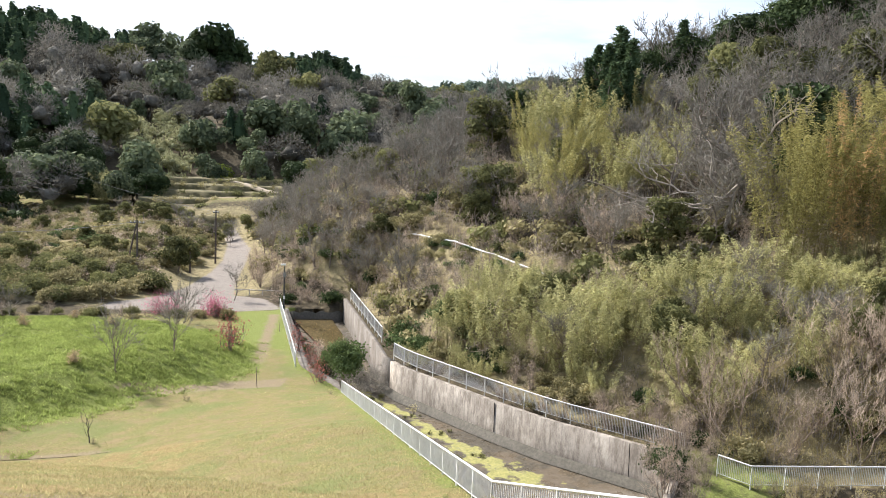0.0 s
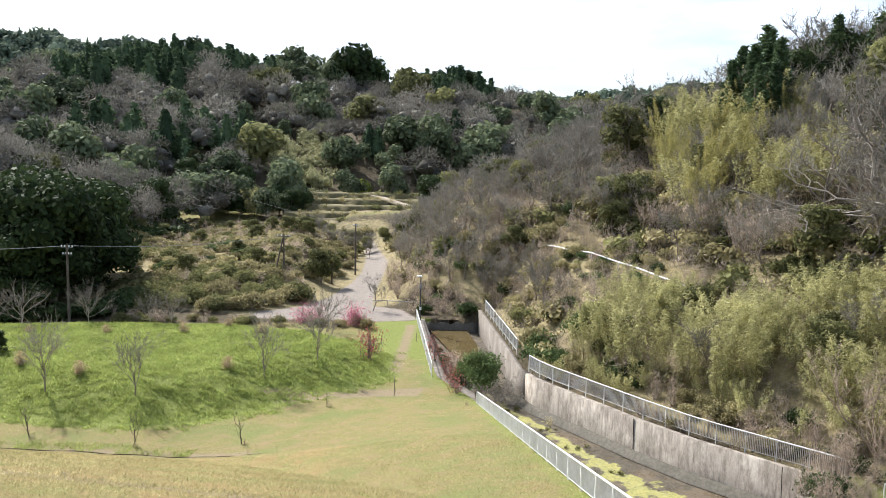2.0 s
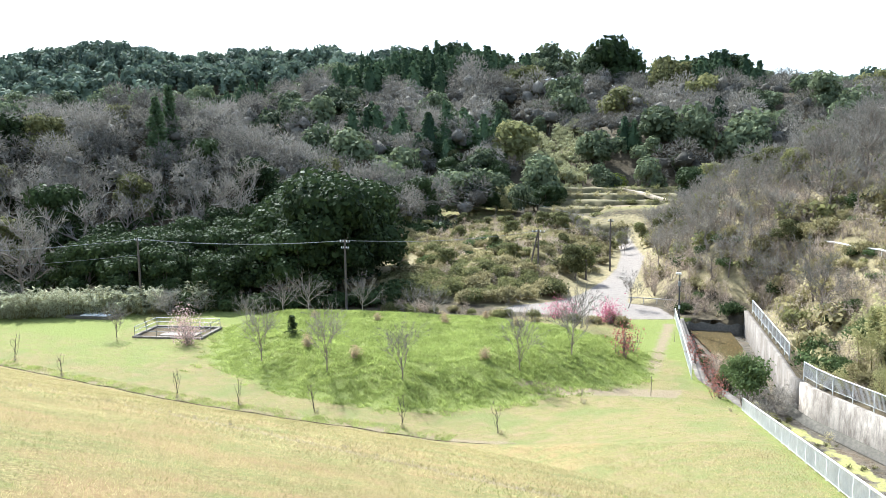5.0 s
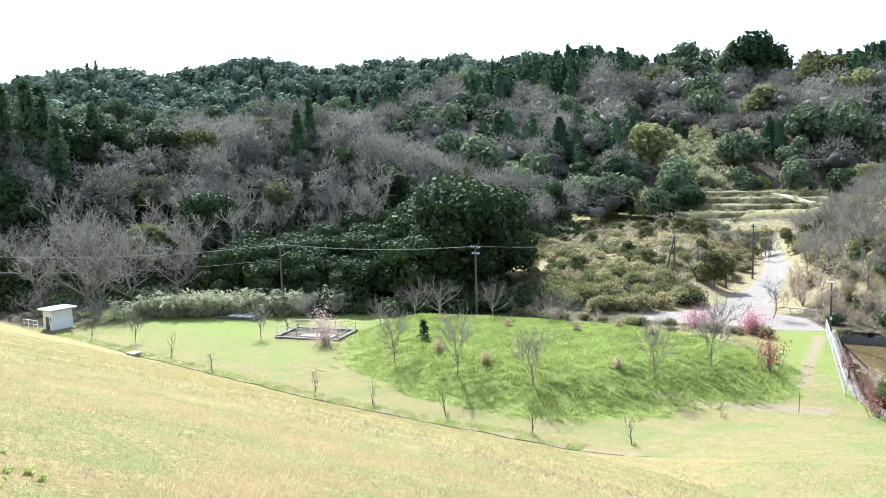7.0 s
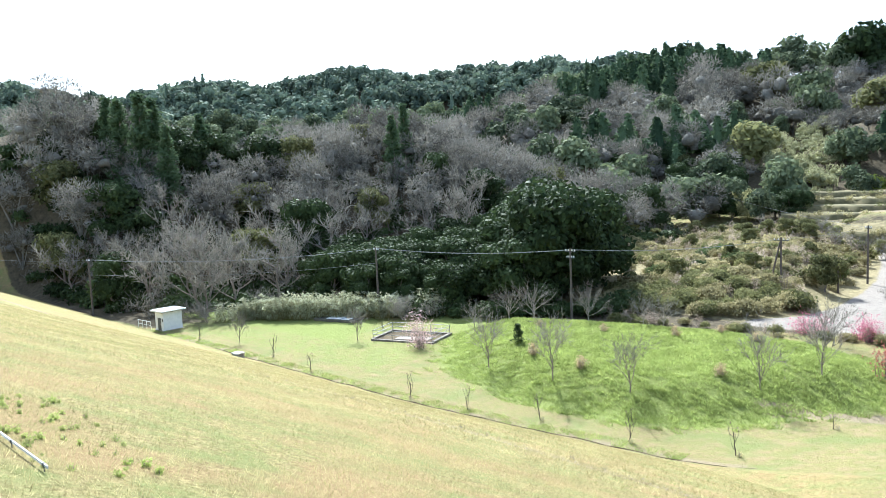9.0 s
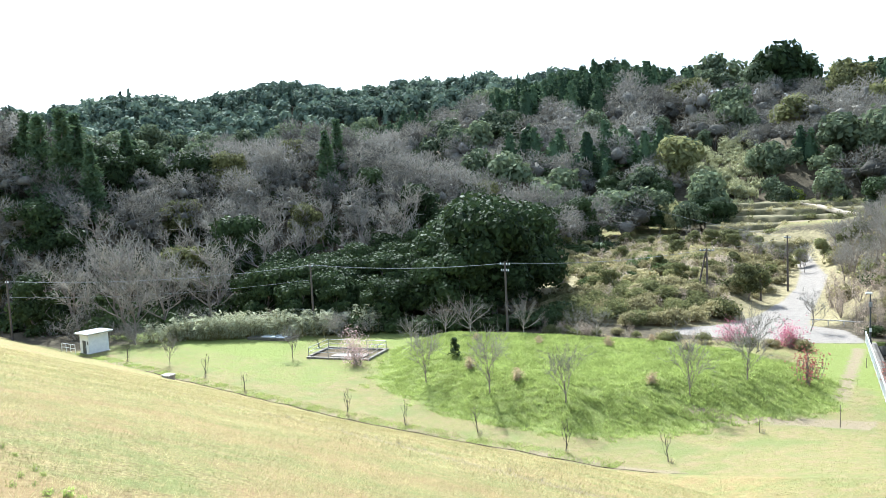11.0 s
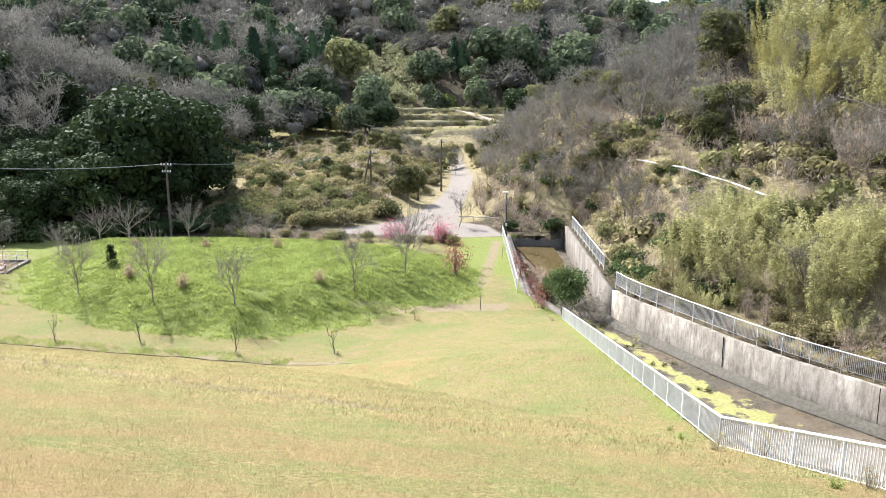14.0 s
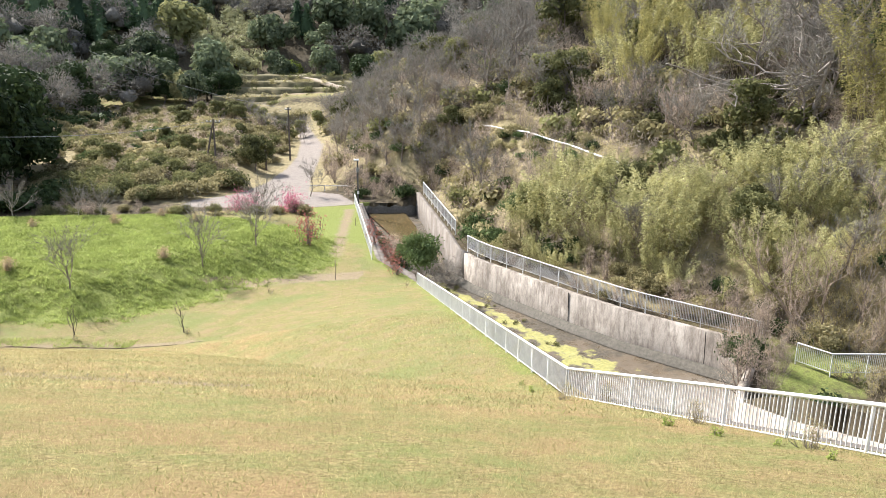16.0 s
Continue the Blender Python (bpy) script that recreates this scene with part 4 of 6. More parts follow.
def plant_grove():
    """The dark grove and bare woods on the spur beyond the field."""
    rng = np.random.default_rng(5)
    X, Y = scatter([(-43, 86), (-50, 76), (-58, 69.5), (-70, 64), (-80, 58), (-94, 66), (-88, 92), (-66, 104), (-50, 96)], 4.3, rng)
    for x, y in zip(X, Y):
        az = math.degrees(math.atan2(-x, y))
        if az < 34.2:
            continue
        size = 0.62 + 0.62 * math.exp(-((az - 37.0) / 4.0) ** 2) + 0.15 * (math.hypot(x, y) > 100)
        plant("evergreen_tree", x, y, "dark glossy evergreen tree in the grove beyond the field", group="grove trees", size=rng.uniform(0.88, 1.08) * size)
    for x, y in zip(*scatter([(-48, 79), (-51, 74), (-58, 67.5), (-70, 62), (-80, 55.5), (-82, 58), (-72, 65), (-58, 71), (-50, 82)], 1.9, rng)):
        plant("ivy_bush", x, y, "dark evergreen undergrowth at the grove's edge", name="undergrowth_bush", category="bush", group="grove undergrowth", size=rng.uniform(0.9, 1.6))
    X, Y = scatter([(-94, 66), (-86, 50), (-98, 42), (-150, 40), (-190, 70), (-170, 130), (-110, 175), (-78, 150), (-76, 108), (-88, 100)], 6.2, rng)
    far = []
    for x, y in zip(X, Y):
        r = rng.random()
        if r < 0.74 and math.hypot(x, y) > 135:
            far.append((x, y))
        elif r < 0.74:
            plant("bare_tree", x, y, "leafless grey tree on the wooded spur", group="spur trees", size=rng.uniform(0.9, 1.35))
        elif r < 0.93:
            plant("evergreen_tree", x, y, "evergreen tree on the wooded spur", group="spur trees", size=rng.uniform(0.75, 1.1))
        else:
            plant("oak_tree", x, y, "olive-green oak on the wooded spur", group="spur trees", size=rng.uniform(0.9, 1.3))
    P = np.array(far)
    woods("spur_woodland", [bare_dome(9, 4.6, 7, thick=0.065, core=0.3) for _ in range(4)], P[:, 0], P[:, 1], rng.uniform(0.9, 1.35, len(P)), M_TWIG, "leafless grey woods along the spur's crest")
    for az, d, s in ((67.7, 150, 1.2), (66.3, 148, 1.35), (65.5, 152, 1.25), (64.7, 146, 1.0), (68.4, 154, 1.0), (62.4, 160, 1.05), (61.9, 165, 0.9), (59.5, 172, 0.9), (48.8, 150, 0.95), (47.9, 154, 0.9)):
        plant("slim_cedar", *polar(az, d), "tall dark cedar rising from the spur", name="cedar_tree", group="cedars", size=s)


def plant_valley():
    """Scrub and small trees between the gravel track and the terraces."""
    rng = np.random.default_rng(6)
    off_road = lambda x, y: (inside(ROAD, x, y) < -1.6) & (inside(PADDY, x, y) < 0)
    X, Y = scatter([(-52, 84), (-36, 88), (-33, 100), (-35, 118), (-44, 150), (-74, 158), (-84, 130), (-66, 104)], 3.4, rng, off_road)
    for x, y in zip(X, Y):
        r = rng.random()
        if r < 0.25:
            plant("olive_bush", x, y, "olive-green winter scrub bush", category="bush", group="valley scrub", size=rng.uniform(0.4, 0.9))
        elif r < 0.70:
            plant("scrub_bush", x, y, "yellow-brown winter scrub bush", category="bush", group="valley scrub", size=rng.uniform(0.4, 0.85))
        elif r < 0.9:
            plant("bare_bush", x, y, "leafless brown bush among the scrub", category="bush", group="valley scrub", size=rng.uniform(0.5, 0.8))
        else:
            plant("oak_tree", x, y, "small olive-green tree in the scrub", name="small_tree", group="valley scrub", size=rng.uniform(0.3, 0.45))
    X, Y = scatter([(-53, 78), (-38, 78.5), (-34.5, 83), (-32.5, 88), (-34, 93), (-48, 95), (-57, 88)], 2.2, rng, off_road)
    for x, y in zip(X, Y):
        plant("olive_bush" if rng.random() < 0.7 else "scrub_bush", x, y, "dense dark scrub at the track side", category="bush", group="track scrub", size=rng.uniform(0.6, 1.05))
    X, Y = scatter([(-95, 165), (-40, 160), (-10, 165), (-5, 200), (-60, 240), (-120, 230)], 8.0, rng, lambda x, y: (((x + 46) / 25) ** 2 + ((y - 185) / 28) ** 2 > 1) & (np.hypot(x, y) < 185) & (inside(PADDY, x, y) < -3) & (np.degrees(np.arctan2(-x, y)) < 19))
    for x, y in zip(X, Y):
        r = rng.random()
        k = "bare_tree" if r < 0.4 else "oak_tree" if r < 0.75 else "evergreen_tree"
        plant(k, x, y, {"bare_tree": "leafless tree below the terraces", "oak_tree": "olive tree below the terraces", "evergreen_tree": "evergreen tree below the terraces"}[k], group="terrace trees", size=rng.uniform(0.6, 0.95))
    for _ in range(44):
        az, d = rng.uniform(23.5, 33), rng.uniform(203, 222)
        r = rng.random()
        k = "evergreen_tree" if r < 0.6 else "oak_tree" if r < 0.75 else "bamboo" if r < 0.8 else "bare_tree"
        plant(k, *polar(az, d), {"evergreen_tree": "evergreen tree beside the terraces", "oak_tree": "olive-green tree beside the terraces", "bamboo": "pale bamboo beside the terraces", "bare_tree": "leafless tree beside the terraces"}[k], name="bamboo_clump" if k == "bamboo" else k, group="trees by the terraces", size=rng.uniform(0.55, 0.85))
    for _ in range(22):
        az, d = rng.uniform(12.5, 24), rng.uniform(136, 152)
        k = "bare_tree" if rng.random() < 0.45 else "oak_tree"
        plant(k, *polar(az, d), {"oak_tree": "small olive-green tree below the terraces", "bare_tree": "small leafless tree below the terraces"}[k], name="small_tree", group="trees below the terraces", size=rng.uniform(0.3, 0.5))
    for az, d, s in ((23.6, 186, 0.85), (23.0, 189, 0.95), (22.4, 187, 0.8), (24.0, 191, 0.8)):
        plant("bamboo", *polar(az, d), "pale bamboo clump at the hill's foot", name="bamboo_clump", category="bamboo", group="hill foot bamboo", size=s)
    for az, d, s in ((21.6, 185, 0.62), (20.9, 187, 0.7), (20.2, 188, 0.6), (22.0, 191, 0.7), (24.7, 187, 0.55), (25.4, 192, 0.5)):
        plant("evergreen_tree", *polar(az, d), "dark evergreen at the hill's foot", group="hill foot trees", size=s)
    plant("oak_tree", *polar(9.2, 204), "lone round olive tree beside the earth path", name="lone_tree", size=1.0)
    for az, d in ((20.6, 221), (20.1, 224), (16.4, 217), (15.9, 219)):
        plant("spring_bush", *polar(az, d), "bush in bright yellow-green young leaf", name="spring_bush", category="bush", group="spring bushes", size=rng.uniform(1.0, 1.4))


def plant_right_hill():
    """The hillside over the channel: bamboo, bare trees, evergreens."""
    rng = np.random.default_rng(9)
    clear = lambda x, y: (inside(CHANNEL, x, y) < -2.0) & seen(x, y)
    # bamboo thickets
    for region, step, kind, lab, lo, hi in (
            ([(-1, 64), (6, 56), (14, 50), (20, 52), (24, 57), (12, 62), (3, 68)], 2.25, "bamboo", "low yellow-green bamboo thicket above the channel", 0.42, 0.66),
            ([(14.5, 48.5), (19, 46), (29, 47), (35, 51), (26, 59), (18, 56)], 2.2, "bamboo", "low yellow-green bamboo thicket above the brush", 0.38, 0.55),
            ([(8, 93), (13, 82), (23, 78), (29, 96), (26, 110), (11, 112)], 3.3, "bamboo", "tall feathery yellow-green bamboo on the hillside", 0.6, 1.2),
            ([(24.5, 61), (28, 54), (34, 51), (48, 48), (50, 60), (31, 67)], 3.4, "golden_bamboo", "tall golden bamboo on the hillside", 0.7, 1.0)):
        X, Y = scatter(region, step, rng, clear)
        for x, y in zip(X, Y):
            rust = kind == "golden_bamboo" and rng.random() < 0.27
            gap = rng.random()
            if kind == "bamboo" and y > 80 and 0.2 <= gap < 0.62:
                plant("golden_bamboo", x, y, "olive-green bamboo on the hillside", name="bamboo_clump", category="bamboo", group=lab, size=rng.uniform(0.4, 0.7))
                continue
            if gap < 0.2 and kind == "bamboo":
                k = str(rng.choice(["bare_tree", "oak_tree", "evergreen_tree"], p=[0.6, 0.4, 0.0] if y < 70 else [0.4, 0.35, 0.25]))
                plant(k, x, y, {"bare_tree": "leafless tree among the bamboo", "oak_tree": "olive-green tree among the bamboo", "evergreen_tree": "dark evergreen among the bamboo"}[k], group="trees in the bamboo", size=rng.uniform(0.35, 0.5) if y < 70 else rng.uniform(0.55, 0.85))
                continue
            plant("rusty_bamboo" if rust else kind, x, y, "tall rust-brown bamboo on the hillside" if rust else lab, name="bamboo_clump", category="bamboo", group=lab, size=rng.uniform(lo, hi))
    # bare brush in front of the bamboo
    X, Y = scatter([(16.5, 43.5), (18, 41.2), (26, 41.2), (48, 42.2), (48, 47.5), (32, 47.5), (19, 45.5)], 2.1, rng, clear)
    for x, y in zip(X, Y):
        plant(str(rng.choice(["thicket_tree", "bare_bush", "spread_tree"], p=[0.75, 0.15, 0.1])), x, y, "leafless many-stemmed tree in the brush by the channel", name="bare_brush", category="bush", group="channel brush", size=rng.uniform(0.5, 0.95))
    X, Y = scatter([(16.5, 43), (18, 41), (44, 42), (44, 52), (28, 55), (18, 51)], 1.1, rng, clear)
    for x, y in zip(X, Y):
        r = rng.random()
        k = "tuft" if r < 0.86 else "green_bush" if r < 0.93 else "scrub_bush"
        plant(k, x, y, {"tuft": "clump of tall straw under the bare brush", "green_bush": "low green shrub under the bare brush", "scrub_bush": "yellow-brown weeds under the bare brush"}[k], name={"tuft": "straw_clump", "green_bush": "green_shrub", "scrub_bush": "weeds"}[k], category="undergrowth", group="brush undergrowth", size=rng.uniform(1.2, 2.2) if k == "tuft" else rng.uniform(0.35, 0.7))
    X, Y = scatter([(-37, 152), (-29.5, 126), (-23.5, 104), (-9.5, 86), (-3, 70), (2, 76), (4, 90), (2, 116), (8, 135), (-6, 160)], 3.3, rng, lambda x, y: clear(x, y) & (inside(ROAD, x, y) < -1.8) & (inside([(-6, 92), (-3, 76), (5, 66), (14, 60), (13, 66), (6, 76), (0, 84), (-2, 92)], x, y) < 0))
    for x, y in zip(X, Y):
        r = rng.random()
        k = "bare_tree" if r < 0.70 else "bare_bush" if r < 0.86 else "oak_tree" if r < 0.91 else "green_bush" if r < 0.96 else "scrub_bush"
        plant(k, x, y, {"bare_tree": "leafless grey-brown tree on the lower hillside", "bare_bush": "leafless bush on the lower hillside", "oak_tree": "small evergreen on the lower hillside", "scrub_bush": "brown scrub on the lower hillside", "green_bush": "dark green shrub on the lower hillside"}[k], group="lower hillside", size=rng.uniform(0.8, 1.2) if k == "green_bush" else rng.uniform(0.55, 0.95) * (0.75 if x < -6 else 1.0))
    X, Y = scatter([(4, 112), (28, 106), (30, 70), (48, 58), (62, 44), (100, 40), (110, 80), (70, 128), (30, 142), (0, 148)], 4.6, rng, clear)
    for x, y in zip(X, Y):
        r = rng.random()
        k = "bare_tree" if r < 0.55 else "spread_tree" if r < 0.82 else "oak_tree" if r < 0.95 else "evergreen_tree"
        plant(k, x, y, {"bare_tree": "leafless grey tree on the upper hillside", "spread_tree": "bare tree with pale sprawling limbs on the hillside", "oak_tree": "olive-green tree on the upper hillside", "evergreen_tree": "dark evergreen on the upper hillside"}[k], group="upper hillside", size=rng.uniform(0.7, 1.1))
    path = [(-6, 92), (-3, 76), (5, 66), (14, 60), (13, 66), (6, 76), (0, 84), (-2, 92)]
    X, Y = scatter([(-1, 94), (5, 80), (13, 69), (20, 62), (27, 63), (24, 67.5), (15, 76), (5, 88)], 2.9, rng, lambda x, y: clear(x, y) & (inside(path, x, y) < -0.6))
    for x, y in zip(X, Y):
        k = str(rng.choice(["bare_tree", "bare_bush", "oak_tree", "thicket_tree"], p=[0.38, 0.27, 0.12, 0.23]))
        plant(k, x, y, {"bare_tree": "dark-limbed leafless tree above the hillside path", "bare_bush": "brown leafless brush above the hillside path", "oak_tree": "olive-leaved small tree above the hillside path", "thicket_tree": "many-stemmed leafless thicket above the hillside path"}[k], group="trees above the path", size=rng.uniform(0.42, 0.72) if k != "bare_bush" else rng.uniform(0.6, 1.0))
    X, Y = scatter([(21.5, 71), (26, 66), (35, 69), (41, 85), (31, 93), (25, 82)], 3.6, rng, clear)
    for x, y in zip(X, Y):
        k = "bare_tree" if rng.random() < 0.6 else "spread_tree"
        plant(k, x, y, {"bare_tree": "tangled leafless tree beside the bamboo", "spread_tree": "bare tree with pale sprawling limbs beside the bamboo"}[k], group="trees beside the bamboo", size=rng.uniform(0.8, 1.15))
    for k in range(15):
        plant("bare_tree", *polar(-13.5 - 1.0 * k + rng.normal() * 0.3, 124 + rng.normal() * 3), "tall leafless tree along the hillside skyline", group="skyline trees", size=rng.uniform(1.05, 1.4))
    for az, d, s in ((-9.8, 114, 0.6), (-11.4, 117, 0.8), (-13.8, 118, 0.9), (-16.3, 122, 0.95), (-17.2, 121, 0.85), (-19.0, 120, 0.9), (-20.5, 120, 1.05), (-21.6, 119, 1.1), (-23.2, 118, 1.1), (-25.5, 118, 1.15), (-27.5, 116, 1.1)):
        plant("skyline_evergreen", *polar(az, d), "big dark evergreen on the hillside skyline", name="evergreen_tree", group="hillside evergreens", size=s)
    for az, d, s in ((-10.2, 110, 0.75), (-10.9, 112, 0.9), (-11.6, 109, 0.95), (-12.4, 112, 1.12), (-13.2, 110, 0.95), (-12.0, 105, 0.8), (-13.0, 106, 0.7), (-16.6, 120, 0.9)):
        plant("cedar", *polar(az, d), "dark conifer on the hillside skyline", name="conifer_tree", group="hillside conifers", size=s)


def build_terraces():
    """Stepped grass terraces up the valley, with an earth path."""
    for i in range(6):
        d0, d1, z = 160 + 8.5 * i, 169 + 8.5 * i, 2.6 + 1.1 * i
        v, f = [], []
        n = 26
        for k in range(n):
            az = 8.0 + 13.5 * k / (n - 1)
            wob = 1.4 * math.sin(0.7 * k + i * 1.9) + 0.6 * math.sin(2.1 * k + i)
            for d, h in ((d0 + wob - 0.5, z - 4), (d0 + wob, z), (d1 + 3, z + 0.1), (d1 + 3, z - 4)):
                x, y = polar(az, d)
                v.append((x, y, h))
        for k in range(n - 1):
            a = 4 * k
            f += [(a, a + 1, a + 5, a + 4), (a + 1, a + 2, a + 6, a + 5), (a + 2, a + 3, a + 7, a + 6)]
        tagged(new("terrace", raw_mesh("terrace", np.array(v), f, M_TERRACE)), "grassy stepped terrace up the valley", "terrace", "terraces", "structure")
        wild = np.random.default_rng(60 + i)
        az = wild.uniform(8.0, 21.5, 28)
        d = d0 + wild.normal(size=28) * 0.9 + 0.3
        X, Y = -np.sin(np.radians(az)) * d, np.cos(np.radians(az)) * d
        edge = [(brush(1.5, 1.6, 7, 16, 0.42, True)[1]) for _ in range(3)]
        vs, fs, k0 = [], [], 0
        for x, y, s in zip(X, Y, wild.uniform(0.4, 0.9, 28)):
            bv, bf = edge[int(wild.integers(3))]
            vs.append(bv * s + np.array([x, y, z - 0.3]))
            fs.append(bf + k0)
            k0 += len(bv)
        tagged(new("terrace_weeds", raw_mesh("terrace_weeds", np.concatenate(vs), np.concatenate(fs), (M_SCRUB, M_OAK)[i % 2], np.concatenate([np.full(len(q), wild.random()) for q in vs]))), "rough weeds along the terrace bank", "weeds", "terrace weeds", "stuff")
    line = [(15.6, 206, 8.5), (14.4, 200, 7.9), (13.0, 192, 6.9), (11.6, 186, 6.2), (10.0, 183, 5.7), (8.0, 182, 5.6)]
    v, f = [], []
    for az, d, z in line:
        x, y = polar(az, d)
        v += [(x - 0.3, y - 1.1, z - 0.9), (x - 0.4, y - 1.2, z - 0.25), (x + 0.4, y + 1.2, z - 0.18), (x + 0.3, y + 1.1, z - 0.9)]
    for k in range(len(line) - 1):
        a = 4 * k
        f += [(a, a + 1, a + 5, a + 4), (a + 1, a + 2, a + 6, a + 5), (a + 2, a + 3, a + 7, a + 6)]
    tagged(new("earth_path", raw_mesh("earth_path", np.array(v), f, M_PATH)), "pale earth path down the terraces", "path", kind="structure")


build_terraces()
plant_grove()
plant_valley()
plant_right_hill()

# ---- channel, walls and fences ----


def wall_along(name, line, tops, bottoms, thick, side, material, label):
    """A concrete wall along a plan line, of given thickness towards one side."""
    p = np.array(line, float)
    t = unit(np.gradient(p, axis=0))
    n = np.stack([-t[:, 1], t[:, 0]], -1) * side
    q = p + n * thick
    v = []
    for i in range(len(p)):
        v += [(*p[i], bottoms[i]), (*p[i], tops[i]), (*q[i], tops[i]), (*q[i], bottoms[i])]
    f = []
    for i in range(len(p) - 1):
        a, b = 4 * i, 4 * i + 4
        f += [(a, b, b + 1, a + 1), (a + 1, b + 1, b + 2, a + 2), (a + 2, b + 2, b + 3, a + 3)]
    f += [(0, 1, 2, 3), (4 * len(p) - 1, 4 * len(p) - 2, 4 * len(p) - 3, 4 * len(p) - 4)]
    return tagged(new(name, raw_mesh(name, np.array(v), f, material)), label, "wall", kind="structure")


def resample(line, step):
    p = np.array(line, float)
    s = np.concatenate([[0], np.cumsum(np.linalg.norm(np.diff(p, axis=0), axis=1))])
    n = max(2, int(round(s[-1] / step)) + 1)
    u = np.linspace(0, s[-1], n)
    return np.stack([np.interp(u, s, p[:, i]) for i in range(p.shape[1])], -1)


def build_channel():
    L, R = resample(LEFT_BANK, 1.5), resample(RIGHT_BANK, 1.5)
    lt = np.maximum(land(L[:, 0] - 0.9, L[:, 1]), 0.0) - 0.03
    lb = floor_z(L[:, 0], L[:, 1]) - 0.3
    wall_along("wall_left_bank", L, lt, lb, 0.8, 1, M_OLD_CONCRETE, "weathered concrete channel wall beside the field")
    rt = np.where(R[:, 1] < 40, CREST_Z * (1 - R[:, 1] / 40.4) - 1.0, 1.15)
    rt = np.maximum(rt, 1.15)
    rb = floor_z(R[:, 0], R[:, 1]) - 0.3
    cut = int(np.argmax(R[:, 1] > 59.0))
    wall_along("wall_right_bank", R[:cut + 1], rt[:cut + 1], rb[:cut + 1], 0.4, -1, M_CONCRETE, "rain-streaked concrete channel wall below the hillside")
    wall_along("wall_pond_bank", R[cut:], rt[cut:], rb[cut:], 0.4, -1, M_OLD_CONCRETE, "dark weathered concrete wall beside the pond")
    S = resample([LEFT_BANK[-1], RIGHT_BANK[-1]], 0.6)
    wall_along("wall_pond_end", S, -0.45 + 0.15 * np.sin(np.arange(len(S)) * 2.3), np.full(len(S), -2.0), 1.2, 1, M_DARK_CONCRETE, "low dark stone sill at the pond's end")
    n = 60
    a, b = resample(LEFT_BANK, 0.1), resample(RIGHT_BANK, 0.1)
    a, b = a[np.linspace(0, len(a) - 1, n).astype(int)], b[np.linspace(0, len(b) - 1, n).astype(int)]
    v = []
    for i in range(n):
        for s in np.linspace(0, 1, 9):
            x, y = a[i] + (b[i] - a[i]) * s
            v.append((x, y, float(floor_z(np.array(x), np.array(y)))))
    i = np.arange(n * 9).reshape(n, 9)
    f = np.stack([i[:-1, :-1], i[:-1, 1:], i[1:, 1:], i[1:, :-1]], -1).reshape(-1, 4)
    me = raw_mesh("channel_bed", np.array(v), f, M_BED)
    across = np.tile(np.linspace(0, 1, 9), n)
    along = np.repeat(a[:, 1], 9)
    moss = 0.72 * np.exp(-((across - 0.6) / 0.16) ** 2) * smooth(40, 44, along) * smooth(66, 60, along)
    me.attributes.new("moss", "FLOAT", "POINT").data.foreach_set("value", moss.astype(np.float32))
    me.attributes.new("chute", "FLOAT", "POINT").data.foreach_set("value", smooth(43, 39, along).astype(np.float32))
    tagged(new("channel_bed", me), "wet concrete channel bed with moss and silt", "channel bed", kind="structure")


def bed_material():
    n = Nodes("mossy_bed")
    big, fine = n.noise(0.9, 5, 0.65), n.noise(7, 5, 0.7)
    c = n.mix(n.grey(fine, 0.3, 0.7), (0.035, 0.03, 0.022), (0.11, 0.09, 0.06))
    c = n.mix(n.math("MULTIPLY", n.grey(n.noise(0.35, 4, 0.6), 0.5, 0.6), 0.8), c, (0.12, 0.092, 0.06))
    moss = n.mix(n.grey(fine, 0.3, 0.7), (0.15, 0.155, 0.05), (0.36, 0.325, 0.115))
    m = n.grey(n.math("ADD", n.attr("moss"), n.math("MULTIPLY", n.math("SUBTRACT", big, 0.5), 2.1)), 0.46, 0.60)
    c = n.mix(m, c, moss)
    bare = n.mix(n.grey(n.noise(1.2, 5, 0.7), 0.4, 0.65), (0.27, 0.245, 0.21), (0.15, 0.13, 0.105))
    c = n.mix(n.attr("chute"), c, bare)
    n.bump(fine, 0.5, 0.03)
    return n.done(c, n.grey(big, 0.35, 0.56), spec=0.4)


M_BED = bed_material()
build_channel()


